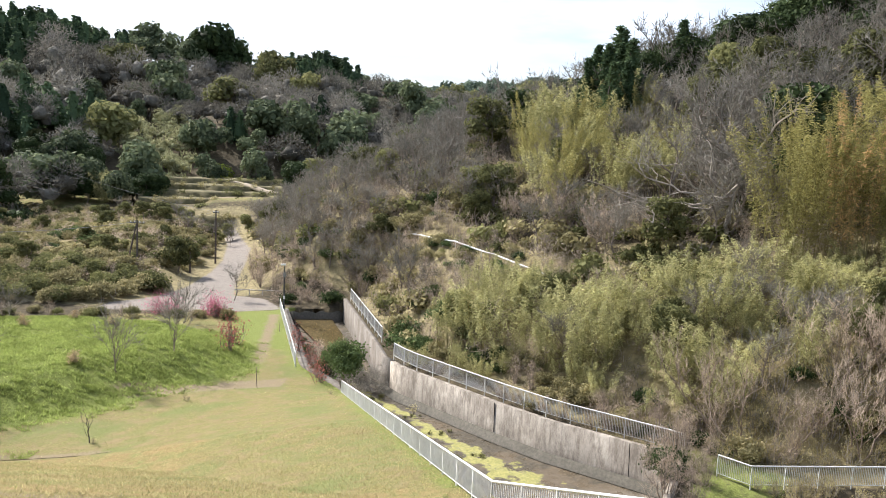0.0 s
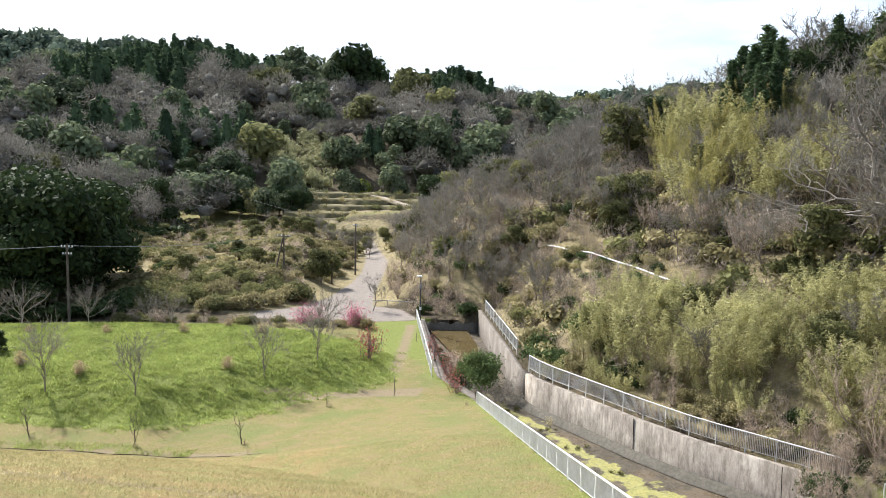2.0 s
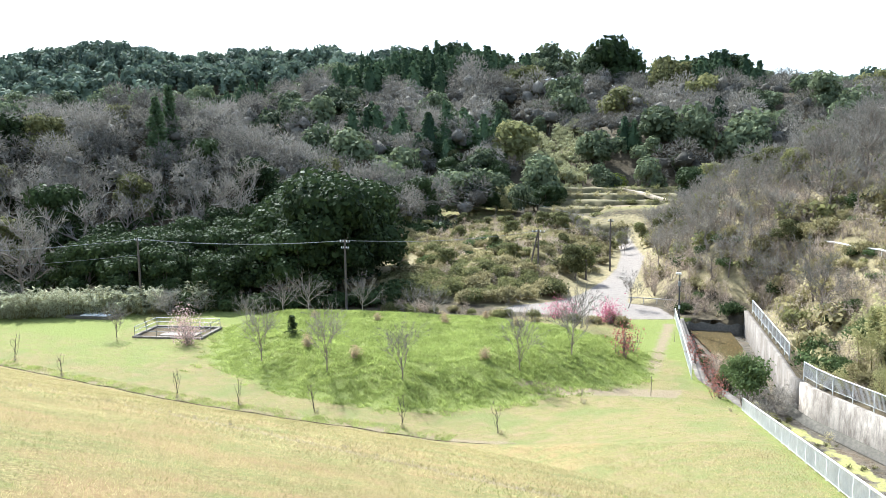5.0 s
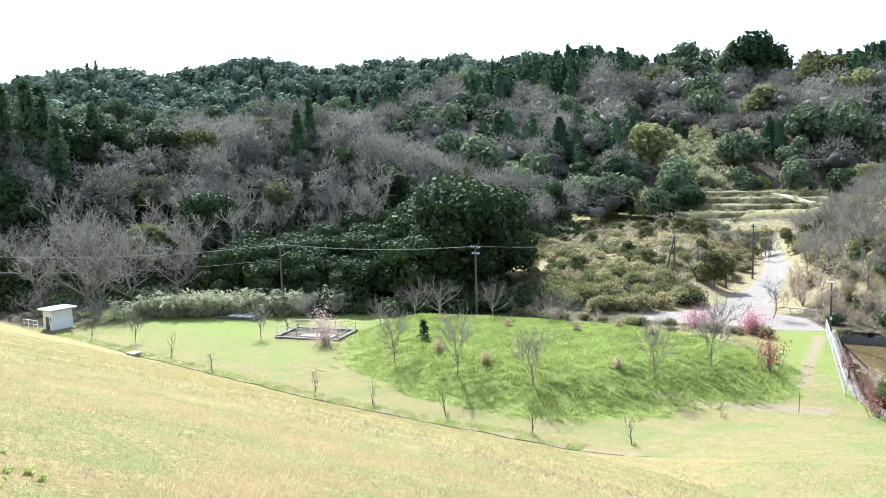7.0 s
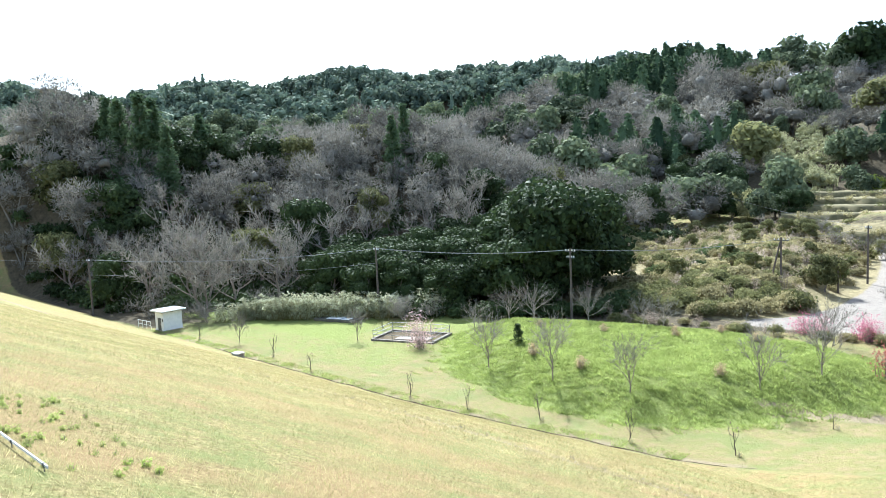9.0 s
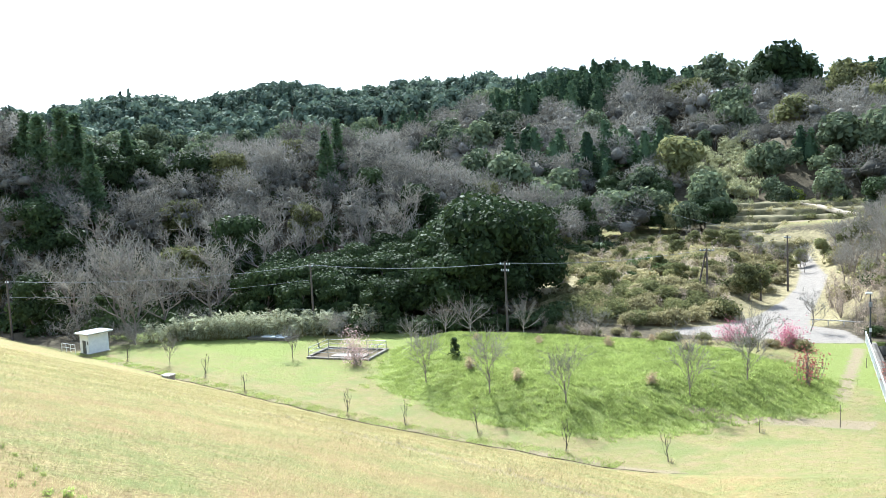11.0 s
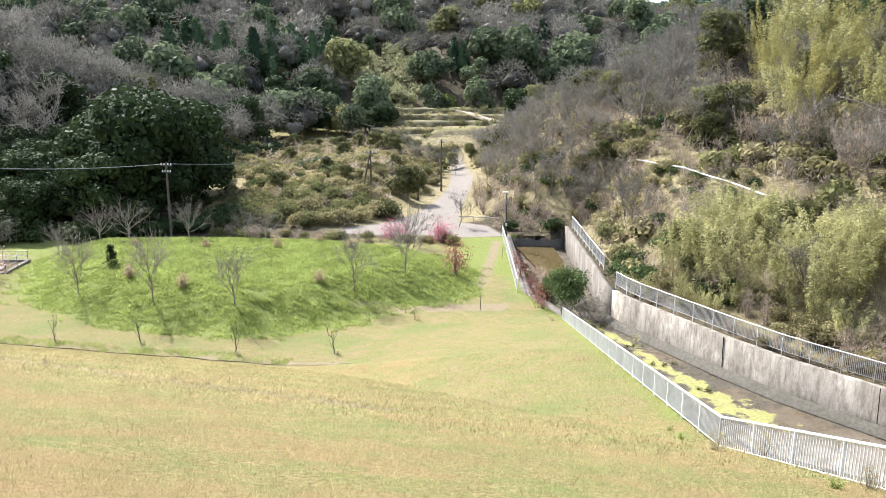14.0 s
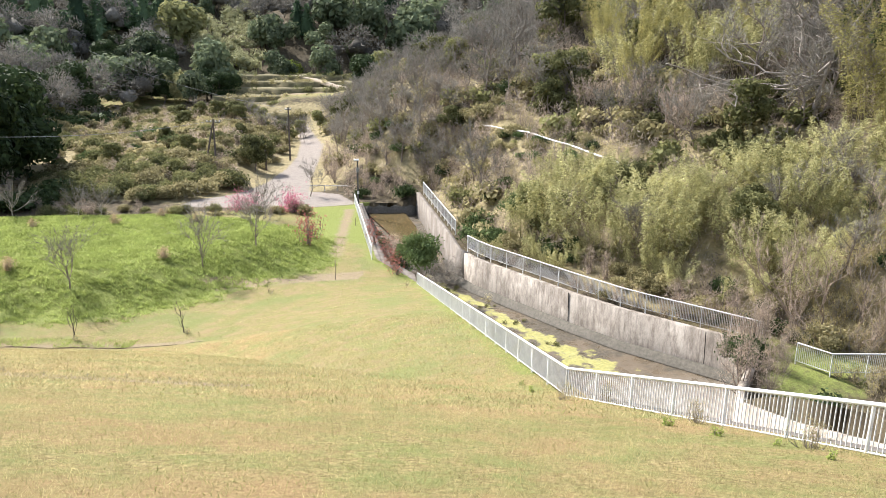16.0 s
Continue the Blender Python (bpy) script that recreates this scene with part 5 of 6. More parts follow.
def channel_details():
    """Joints and footing of the far wall, mossy sills across the bed."""
    R = resample(RIGHT_BANK[4:9], 0.5)
    t = unit(np.gradient(R, axis=0))
    nrm = np.stack([t[:, 1], -t[:, 0]], -1)
    nrm = np.where(((nrm * (np.array([-3.0, 44.0]) - R)).sum(1) > 0)[:, None], nrm, -nrm)
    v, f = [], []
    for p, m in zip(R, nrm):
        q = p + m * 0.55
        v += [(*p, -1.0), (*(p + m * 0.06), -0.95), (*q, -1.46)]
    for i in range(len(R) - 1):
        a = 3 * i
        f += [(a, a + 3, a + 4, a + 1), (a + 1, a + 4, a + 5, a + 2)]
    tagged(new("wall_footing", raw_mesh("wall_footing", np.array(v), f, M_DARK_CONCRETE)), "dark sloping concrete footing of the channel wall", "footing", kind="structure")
    for x, y in ((4.4, 50.8), (12.2, 44.4)):
        k = int(np.argmin(np.hypot(R[:, 0] - x, R[:, 1] - y)))
        a = math.degrees(math.atan2(t[k, 1], t[k, 0]))
        ob = thing("wall_joint", pose(R[k, 0], R[k, 1], 0, 0, 0, a), "dark open joint in the concrete wall", "joint", "wall joints")
        part("gap", block((-0.02, -0.02, -0.95), (0.02, 0.02, 1.13), 0.004, pose(0, 0, 0, 0, 2.0, 0)), M_GAP, ob)
    L = resample(LEFT_BANK[3:6], 0.5)
    rng = np.random.default_rng(77)
    for y in (47.5, 51.0, 54.0, 58.0):
        a, b = L[np.argmin(np.abs(L[:, 1] - y + 2.0))], R[np.argmin(np.abs(R[:, 1] - y - 1.5))]
        for u in rng.uniform(0.12, 0.85, 13):
            x, v_ = a + (b - a) * u + rng.normal(size=2) * 0.18
            plant("bed_weed", x, v_, "small weed rooted in the wet channel bed", name="channel_weed", category="weeds", group="channel weeds", size=rng.uniform(0.5, 1.1), z=-1.52)


# mud of the pad; on the gutter strip its darkness also paints the slot's shade
M_MUD_AND_SLOT = plain("mud_and_slot_shade", (0.05, 0.04, 0.025), (0.16, 0.12, 0.07), 5.0, 0.95, 0.0, 0.1)
M_GAP = plain("dark_gap", (0.012, 0.011, 0.01), (0.03, 0.027, 0.024), 6.0, 0.95)
channel_details()


def railing(name, line, label, height=1.15, span=1.9, pitch=0.1, single=False, group="railings"):
    """A steel railing: posts, top and bottom rail, upright bars. line: (x, y, z of the ground)."""
    pts = resample(line, span) if not isinstance(line, np.ndarray) else line
    ob = thing(name, pose(*pts[0]), label, "fence", group)
    o = np.array(pts[0])
    post = raw_mesh("post", *tube_arrays([(0, 0, -0.25), (0, 0, height)], [0.035, 0.035], 4), M_RAIL)
    bar = raw_mesh("bar", *tube_arrays([(0, 0, 0.12), (0, 0, height - 0.03)], [0.013, 0.013], 4), M_BAR)
    for p in pts:
        q = new("post", post)
        q.parent, q.location = ob, Vector(p - o)
    for a, b in zip(pts, pts[1:]):
        for nm, h, r in (("top_rail", height, 0.042), ("bottom_rail", 0.12, 0.02)):
            me = raw_mesh(nm, *tube_arrays([a - o + (0, 0, h), b - o + (0, 0, h)], [r, r], 6), M_RAIL)
            part(nm, me, None, ob)
        pieces = []
        k = int(np.linalg.norm((b - a)[:2]) / pitch)
        for i in range(1, k):
            c = a + (b - a) * i / k - o
            if single:
                q = new("bar", bar)
                q.parent, q.location = ob, Vector(c)
            else:
                v, f = tube_arrays([c + (0, 0, 0.12), c + (0, 0, height - 0.03)], [0.018, 0.018], 3)
                pieces.append((v, f))
        if pieces:
            part("infill_panel", raw_mesh("infill_panel", *join(pieces), M_BAR), None, ob)["kind"] = "stuff"
    return ob


def on_ground(line, dz=0.0, low=None):
    return [(x, y, max(ground_at(x, y), -9 if low is None else low) + dz) for x, y in line]


def build_fences():
    railing("railing", on_ground(FENCE_LINE[:3], -0.12), "white steel railing down the grassy dam slope", height=0.98, single=True)
    a = resample([(x, y, ground_at(x, y) - 0.12) for x, y in FENCE_LINE[2:]], 1.9)
    railing("railing", a, "white steel railing along the channel's field side", height=0.98)
    railing("railing", [(x, y, 1.15) for x, y in ((15.0, 43.3), (8.1, 48.3), (4.9, 51.5), (-1.8, 58.8), (-3.2, 61.2))], "white steel railing on the concrete channel wall")
    railing("railing", [(x, y, 1.15) for x, y in ((-4.6, 66.6), (-9.5, 84.5))], "white railing on the far channel wall", pitch=0.25)
    railing("railing", [(x, y, 0.0) for x, y in ((-11.2, 61), (-17.0, 82.6))], "white railing beside the pond", pitch=0.25)
    railing("railing", [(x, y, 1.12) for x, y in ((15.9, 40.3), (17.2, 38.9), (24.0, 39.6), (32.0, 40.4), (40.0, 41.0))], "white steel railing on the grassy bank")


build_fences()
water = Nodes("pond_water")
water.bump(water.noise(3.0, 3, 0.5), 0.15, 0.02)
M_WATER = water.done((0.10, 0.075, 0.035), 0.08, spec=0.5)
bm = bmesh.new()
bm.faces.new([bm.verts.new(v) for v in ((-6.5, 62, -1.2), (-4.6, 62, -1.2), (-12.1, 86, -1.2), (-16.8, 86, -1.2))])
me = bpy.data.meshes.new("water")
bm.to_mesh(me)
bm.free()
me.materials.append(M_WATER)
tagged(new("water", me), "still brown pond water in the channel", "water", kind="structure")

# ---- things on the field and mound ----


def plant_field():
    rng = np.random.default_rng(21)
    for x, y in ((-80.3, 39.9), (-57.5, 39.0), (-44.5, 39.2), (-38.8, 39.9), (-33.2, 41.4), (-26.1, 41.4), (-19.6, 42.7), (-16.9, 50.9), (-65.8, 40.3)):
        plant("sapling", x, y, "thin leafless sapling planted along the slope's foot", group="saplings", size=rng.uniform(0.85, 1.15) * (0.7 if (x, y) == (-16.9, 50.9) else 1.0))
        plant("tuft", x + 0.25, y - 0.1, "tuft of uncut grass round a sapling's foot", name="grass_tuft", category="grass", group="sapling tufts", size=0.55)
    for x, y, s in ((-44.1, 48.2, 1.0), (-36.3, 47.0, 1.0), (-29.8, 47.6, 0.95), (-22.6, 53.6, 0.9), (-20.2, 58.5, 1.0), (-74.4, 41.6, 0.6), (-64.2, 49.8, 0.7)):
        plant("young_cherry", x, y, "young leafless cherry tree on the grassy mound", name="young_tree", group="young trees", size=s)
    for x, y, s in ((-52.1, 60.5, 1.0), (-50.1, 62.2, 1.15), (-44.7, 64.2, 1.0), (-39.5, 66.0, 0.9), (-37.6, 66.6, 1.0), (-58.5, 62, 0.9)):
        plant("plum_tree", x, y, "leafless spreading tree behind the grassy mound", name="bare_orchard_tree", group="trees behind the mound", size=s * 0.8)
    for x, y, s in ((-40.7, 50.1, 1.0), (-35.1, 49.1, 1.05), (-25.5, 53.2, 1.0), (-34.2, 62.6, 0.9), (-40.5, 60.6, 0.8), (-46.9, 59.0, 0.7), (-27.7, 64.5, 0.8), (-31.5, 66.0, 0.8)):
        plant("dry_clump", x, y, "clump of dry reddish grass on the mound", name="dry_grass_clump", category="grass", group="dry clumps", size=s)
    plant("cone_shrub", -44.2, 52.4, "small dark conical shrub on the mound", name="dark_shrub", category="bush")
    for x, y in ((-28.4, 77.5), (-27.2, 78.2), (-23.3, 78.2), (-22.4, 77.6)):
        plant("pink_plum", x, y, "plum shrub in deep pink blossom", name="pink_plum_shrub", category="bush", group="pink plums", size=rng.uniform(0.9, 1.15))
    plant("plum_tree", -24.6, 74.5, "leafless tree beside the pink plums", name="bare_orchard_tree", group="trees behind the mound", size=0.95)
    for x, y in ((-17.2, 63.1), (-17.8, 66.5)):
        plant("red_shrub", x, y, "small tree with reddish young leaves", name="red_leaved_tree", size=1.5)
    plant("pale_plum", -56.4, 51.6, "plum tree in pale pink blossom beside the sunken pad", name="pale_plum_tree", size=1.05)
    for x, y, s in ((-11.9, 66.0, 1.0), (-10.4, 62.9, 0.9), (-9.4, 59.9, 0.9), (-8.5, 57.0, 0.9), (-13.2, 70.6, 0.7), (-9.0, 58.3, 0.7)):
        plant("red_shrub", x, y, "thin shrub with reddish leaves along the channel fence", category="bush", group="red shrubs", size=s)
    plant("camellia", -6.5, 55.6, "dense glossy green camellia bush by the channel", name="camellia_bush", category="bush", size=0.95)
    plant("camellia", -8.6, 60.5, "low glossy green bush by the pond", name="camellia_bush", category="bush", size=0.45)
    for _ in range(16):
        u = rng.random()
        plant("ivy_bush" if rng.random() < 0.6 else "bare_bush", -8.2 - 4.6 * u + rng.normal() * 0.25, 60.2 + 12 * u, "dark ivy and shoots overhanging the pond's bank", name="pond_bank_bush", category="bush", group="pond bank bushes", size=rng.uniform(0.35, 0.65), z=-0.5)
    # brush at the far side of the field, and between mound and track
    for _ in range(64):
        u = rng.random() ** 1.4
        plant(str(rng.choice(["scrub_bush", "olive_bush", "bare_bush", "tuft"], p=[0.2, 0.2, 0.4, 0.2])), -47 + 27 * u + rng.normal(), 73.2 + 4.2 * u + rng.normal() * 0.6, "low brown brush along the track's edge", name="low_brush", category="bush", group="track edge brush", size=rng.uniform(0.3, 0.5))
    for _ in range(64):
        u = rng.random()
        x, y = -88 + 22 * u, 47 + 17.5 * u ** 0.9
        plant("sasa", x + rng.normal() * 0.5, y + rng.normal() * 0.5, "pale bamboo grass hedge along the field's edge", name="bamboo_grass", category="bush", group="bamboo grass hedge", size=rng.uniform(1.1, 1.5))
    for x, y, s in ((-88.0, 45.0, 0.8), (-68.5, 60.5, 0.9), (-66.5, 61.8, 0.7)):
        plant("spread_tree", x, y, "leafless pale bush at the field's edge", name="pale_bush", category="bush", group="pale bushes", size=s * 0.55)
    # bushes on the banks of the pond and at the track
    for x, y, s in ((-19.5, 91, 0.9), (-17.5, 93, 1.0), (-21.5, 92.5, 1.0), (-22.5, 96, 1.1), (-24, 100, 1.2), (-24.5, 105, 1.1), (-26.5, 110, 1.2), (-20.5, 97, 1.2)):
        plant("bare_bush", x, y, "tall dry brown reeds and brush beside the track", name="dry_brush", category="bush", group="track brush", size=s * 0.8)
    X, Y = scatter([(-18, 85.5), (-9.5, 85.2), (-4, 80), (-2, 90), (-8, 102), (-20, 104), (-19.5, 90)], 1.7, rng)
    for x, y in zip(X, Y):
        k = str(rng.choice(["green_bush", "bare_bush", "scrub_bush", "tuft"], p=[0.13, 0.52, 0.15, 0.2]))
        plant(k, x, y, {"green_bush": "glossy evergreen shrub at the pond's end", "bare_bush": "leafless brown shrub at the pond's end", "scrub_bush": "dry weeds at the pond's end", "tuft": "pale reeds at the pond's end"}[k], name="pond_shrub", category="bush", group="pond shrubs", size=rng.uniform(0.5, 0.95))
    for x, y, s in ((-15.0, 92, 0.5), (-12.5, 95, 0.55), (-11, 90, 0.45), (-14, 99, 0.6), (-9, 94, 0.6), (-17, 97, 0.5)):
        plant("bare_tree", x, y, "grey leafless tree over the pond's end", group="pond trees", size=s)
    plant("oak_tree", -34.3, 100.5, "dark small tree by the track", name="small_tree", size=0.6)
    plant("bare_tree", -22.9, 85.8, "thin leafless tree at the track", name="thin_tree", size=0.4)
    # overgrown end of the channel wall
    for x, y, s in ((12.6, 46.0, 1.1), (14.0, 45.6, 1.2), (15.6, 44.8, 1.1), (11.0, 47.2, 0.8), (16.6, 43.3, 0.9)):
        plant("bare_bush", x, y, "leafless creeper-hung bush over the channel wall", name="bare_brush", category="bush", group="channel brush", size=s * 0.85, z=0.4)
        plant("ivy_bush", x + 0.6, y + 0.3, "ivy and evergreen shoots over the wall's end", name="ivy_bush", category="bush", group="ivy", size=s * 0.6, z=0.9)
    for x, y, s in ((14.2, 42.2, 1.0), (13.4, 41.0, 0.9), (12.8, 39.4, 0.8), (12.3, 37.6, 0.8), (14.9, 43.0, 1.0), (13.0, 42.6, 0.7)):
        plant("bare_bush" if s != 0.9 else "green_bush", x, y, "leafless creeper-hung bush over the channel wall", name="bare_brush", category="bush", group="channel brush", size=s, z=max(0.6, ground_at(x, y) - 0.3))
    for _ in range(30):
        x, y = rng.uniform(12.3, 16.5), rng.uniform(22, 41.5)
        plant("bare_bush" if rng.random() < 0.6 else "ivy_bush", x, y, "tangled brush beside the concrete chute", name="chute_brush", category="bush", group="chute brush", size=rng.uniform(0.4, 0.7))
    for _ in range(90):
        x, y = rng.uniform(17.5, 36), rng.uniform(35.5, 39.4)
        plant("tuft", x, y, "dry straw-coloured grass clump on the bank", name="dry_grass_clump", category="grass", group="bank clumps", size=rng.uniform(0.7, 1.3))
    for x, y, s in ((-4.6, 59.8, 0.8), (-5.4, 58.6, 0.7), (-3.9, 61.4, 0.8), (-5.8, 60.6, 0.6)):
        plant("spread_tree", x, y, "heap of pale dead branches in the channel", name="dead_branches", category="branches", group="dead branches", size=s * 0.5, z=-1.5)
    for x, y in resample([(13.6, 44.4), (8.1, 48.6), (4.9, 51.8), (-1.8, 59.1)], 0.42):
        if rng.random() < 0.62:
            plant(str(rng.choice(["tuft", "bare_bush", "scrub_bush"], p=[0.62, 0.3, 0.08])), x + rng.normal() * 0.12, y + rng.normal() * 0.12, "dry stems and weeds on the ledge of the channel wall", name="weeds", category="weeds", group="ledge weeds", size=rng.uniform(0.16, 0.45), z=1.12)
    for x, y, s in ((-0.5, 44.0, 0.7), (3.4, 20.0, 0.8), (2.2, 19.4, 0.6), (4.6, 15.0, 0.6), (5.6, 11.9, 0.7), (6.6, 10.6, 0.8), (-6.6, 52.8, 0.6)):
        plant("tuft", x - 0.5, y, "dry weeds at the railing's foot", name="dry_weeds", category="weeds", group="railing weeds", size=s)
    # low growth round the hillside path
    X, Y = scatter([(-6, 93), (-3.5, 79), (3.5, 70), (11, 61.5), (14.5, 64), (7.5, 75), (1.5, 83), (-1.5, 93)], 1.35, rng)
    for x, y in zip(X, Y):
        k = str(rng.choice(["bare_bush", "tuft", "green_bush", "scrub_bush"], p=[0.45, 0.25, 0.12, 0.18]))
        plant(k, x, y, {"bare_bush": "low reddish-brown brush beside the hillside path", "tuft": "straw clump beside the hillside path", "green_bush": "low green shrub beside the hillside path", "scrub_bush": "dry weeds beside the hillside path"}[k], name="path_shrub", category="bush", group="path shrubs", size=rng.uniform(1.0, 1.6) if k == "tuft" else rng.uniform(0.32, 0.6))
    for _ in range(16):
        x, y = rng.uniform(-62, -36), rng.uniform(86, 128)
        if float(inside(ROAD, np.array(x), np.array(y))) < -1.5:
            plant("green_bush", x, y, "green bush among the valley scrub", name="green_shrub", category="bush", group="valley green shrubs", size=rng.uniform(0.6, 1.1))
    # leafy weeds near the crest and at the railing's foot
    for _ in range(80):
        x, y = rng.uniform(-12, -7.3), 1.9 + 1.5 * rng.random() ** 1.7
        plant("leafy_weed", x, y, "leafy green weed in the grass of the dam", name="leafy_weed", category="weeds", group="crest weeds", size=rng.uniform(0.16, 0.34))
    for x, y in ((3.3, 14.2), (3.9, 12.9), (4.6, 12.0), (4.9, 10.7), (5.6, 9.9), (0.9, 21.6), (0.6, 23.0), (-6.4, 23.5), (-6.7, 23.9)):
        plant("leafy_weed", x, y, "leafy green weed in the grass of the dam", name="leafy_weed", category="weeds", group="slope weeds", size=rng.uniform(0.4, 0.75))
    for x in np.arange(-34, -7, 0.9):
        plant("tuft", x + rng.normal() * 0.3, STRIP_Y + rng.normal() * 0.3, "stubble tuft along the old drain line", name="stubble_tuft", category="grass", group="stubble tufts", size=rng.uniform(0.12, 0.25))
    # weeds and low shrubs behind the railing of the wall
    edge = resample([(15.6, 44.6), (9.0, 49.6), (5.8, 52.8), (-0.8, 60.2), (-2.4, 62.8)], 0.55)
    for x, y in edge:
        k = rng.choice(["scrub_bush", "bamboo", "ivy_bush", "bare_bush"], p=[0.35, 0.3, 0.15, 0.2])
        off = rng.uniform(0.2, 3.0)
        plant(str(k), x + 0.7 * off, y + 0.7 * off, {"scrub_bush": "dry weeds behind the wall's railing", "bamboo": "low bamboo behind the wall's railing", "ivy_bush": "evergreen shrub behind the wall's railing", "bare_bush": "bare shrub behind the wall's railing"}[str(k)], name="bank_bush", category="bush", group="bank bushes", size=rng.uniform(0.2, 0.36) if k == "bamboo" else rng.uniform(0.4, 0.75))
    X, Y = scatter([(2.5, 62.5), (-3.5, 64.5), (-4.5, 70), (-1.5, 76), (3, 70)], 2.1, rng)
    for x, y in zip(X, Y):
        plant("green_bush" if rng.random() < 0.75 else "bare_bush", x, y, "green ground-covering shrub above the channel", name="green_shrub", category="bush", group="bank shrubs", size=rng.uniform(0.6, 1.1))


kind_of_plant("sasa", bamboo(2.6, 0.8, 14, 34, 0.34), M_CULM, M_SASA, "foliage")
kind_of_plant("sasa", bamboo(2.6, 0.8, 14, 34, 0.34), M_CULM, M_SASA, "foliage")
kind_of_plant("leafy_weed", brush(0.22, 0.22, 9, 8, 0.07, True), M_BARK, M_LUSH, "foliage")
kind_of_plant("leafy_weed", brush(0.26, 0.2, 9, 14, 0.08, True), M_BARK, M_LUSH, "foliage")
plant_field()

# ---- undergrowth of the hillsides, and grass ----


def plant_undergrowth():
    rng = np.random.default_rng(31)
    brushes = [brush(1.7, 1.7, 9, 15, 0.2, False, 0.026)[1] for _ in range(4)]
    green = [bush(1.5, 1.6, 3, 3)[1] for _ in range(4)]
    clear = lambda x, y: (inside(PADDY, x, y) < 0) & (inside(CHANNEL, x, y) < -2.2) & (inside(ROAD, x, y) < -1.5) & (inside(FIELD, x, y) < -1.0) & seen(x, y)
    rail = [(-4.5, 90), (-2, 79), (4.5, 71), (12, 62), (14, 64), (7, 74), (1, 82), (-1.5, 90)]
    X, Y = scatter([(-38, 152), (-29, 124), (-22, 98), (-8.5, 84), (-2, 64), (15, 47), (17, 42.5), (60, 41), (100, 45), (90, 110), (30, 142), (-6, 165)], 2.1, rng, clear)
    low = np.where(inside(rail, X, Y) > 0, 0.5, 1.0) * np.where((Y < 52) & (X > 14), 0.3, 1.0)
    pick = waves(X, Y, 6.0, 2.0) + rng.normal(size=X.size) * 0.5
    s = rng.uniform(0.7, 1.5, X.size) * low
    woods("hillside_brush", brushes, X[pick > -0.3], Y[pick > -0.3], s[pick > -0.3], M_TWIG_BROWN, "tangled leafless brush covering the hillside", "undergrowth", 0.1)
    a = (pick <= -0.3) & (pick > -0.7)
    woods("hillside_scrub", green, X[a], Y[a], s[a], M_SCRUB, "yellow-brown scrub on the hillside", "undergrowth", 0.1)
    a = pick <= -0.7
    woods("hillside_evergreen_scrub", green, X[a], Y[a], s[a], M_OAK, "olive-green scrub on the hillside", "undergrowth", 0.1)
    X, Y = scatter([(-86, 50), (-96, 41), (-160, 38), (-170, 120), (-110, 170), (-74, 150), (-78, 110), (-90, 92), (-94, 66)], 3.0, rng, clear)
    pick = rng.random(X.size)
    s = rng.uniform(1.0, 1.9, X.size)
    woods("spur_brush", brushes, X[pick < 0.45], Y[pick < 0.45], s[pick < 0.45], M_TWIG, "leafless brush under the spur's trees", "undergrowth", 0.1)
    woods("spur_scrub", green, X[pick >= 0.45], Y[pick >= 0.45], s[pick >= 0.45], M_EVERGREEN, "dark evergreen undergrowth on the spur", "undergrowth", 0.1)
    X, Y = scatter([(-50, 84), (-36, 88), (-33, 100), (-35, 118), (-44, 150), (-84, 165), (-84, 120), (-62, 106), (-48, 92)], 2.4, rng, clear)
    s = rng.uniform(0.45, 1.0, X.size)
    pick = rng.random(X.size)
    woods("valley_scrub", green, X[pick < 0.65], Y[pick < 0.65], s[pick < 0.65], M_SCRUB, "yellow-brown winter scrub in the valley", "undergrowth", 0.1)
    woods("valley_green_scrub", green, X[(pick >= 0.65) & (pick < 0.85)] + 0.8, Y[(pick >= 0.65) & (pick < 0.85)], s[(pick >= 0.65) & (pick < 0.85)], M_OAK, "olive-green scrub in the valley", "undergrowth", 0.1)
    woods("valley_brush", brushes, X[pick >= 0.65], Y[pick >= 0.65], s[pick >= 0.65], M_TWIG_WARM, "dry brush in the valley", "undergrowth", 0.1)


def blades(name, X, Y, height, width, material, label, lean=0.35):
    """Grass: one upright blade at each place."""
    rng = np.random.default_rng(len(X))
    n = len(X)
    z = land(X, Y)
    b = np.stack([X, Y, z - 0.02], -1)
    a = rng.random(n) * 6.283
    h = height * rng.uniform(0.5, 1.3, (n, 1))
    side = np.stack([np.cos(a), np.sin(a), np.zeros(n)], -1) * width * rng.uniform(0.6, 1.4, (n, 1))
    tip = b + np.stack([rng.normal(size=n) * lean, rng.normal(size=n) * lean, np.ones(n)], -1) * h
    v = np.stack([b - side, b + side, tip], 1).reshape(-1, 3)
    tone = np.repeat(np.clip(0.5 + 0.35 * waves(X, Y, 1.7) + rng.normal(size=n) * 0.2, 0, 1), 3)
    tagged(new(name, raw_mesh(name, v, np.arange(3 * n).reshape(n, 3), material, tone)), label, "grass", kind="stuff")


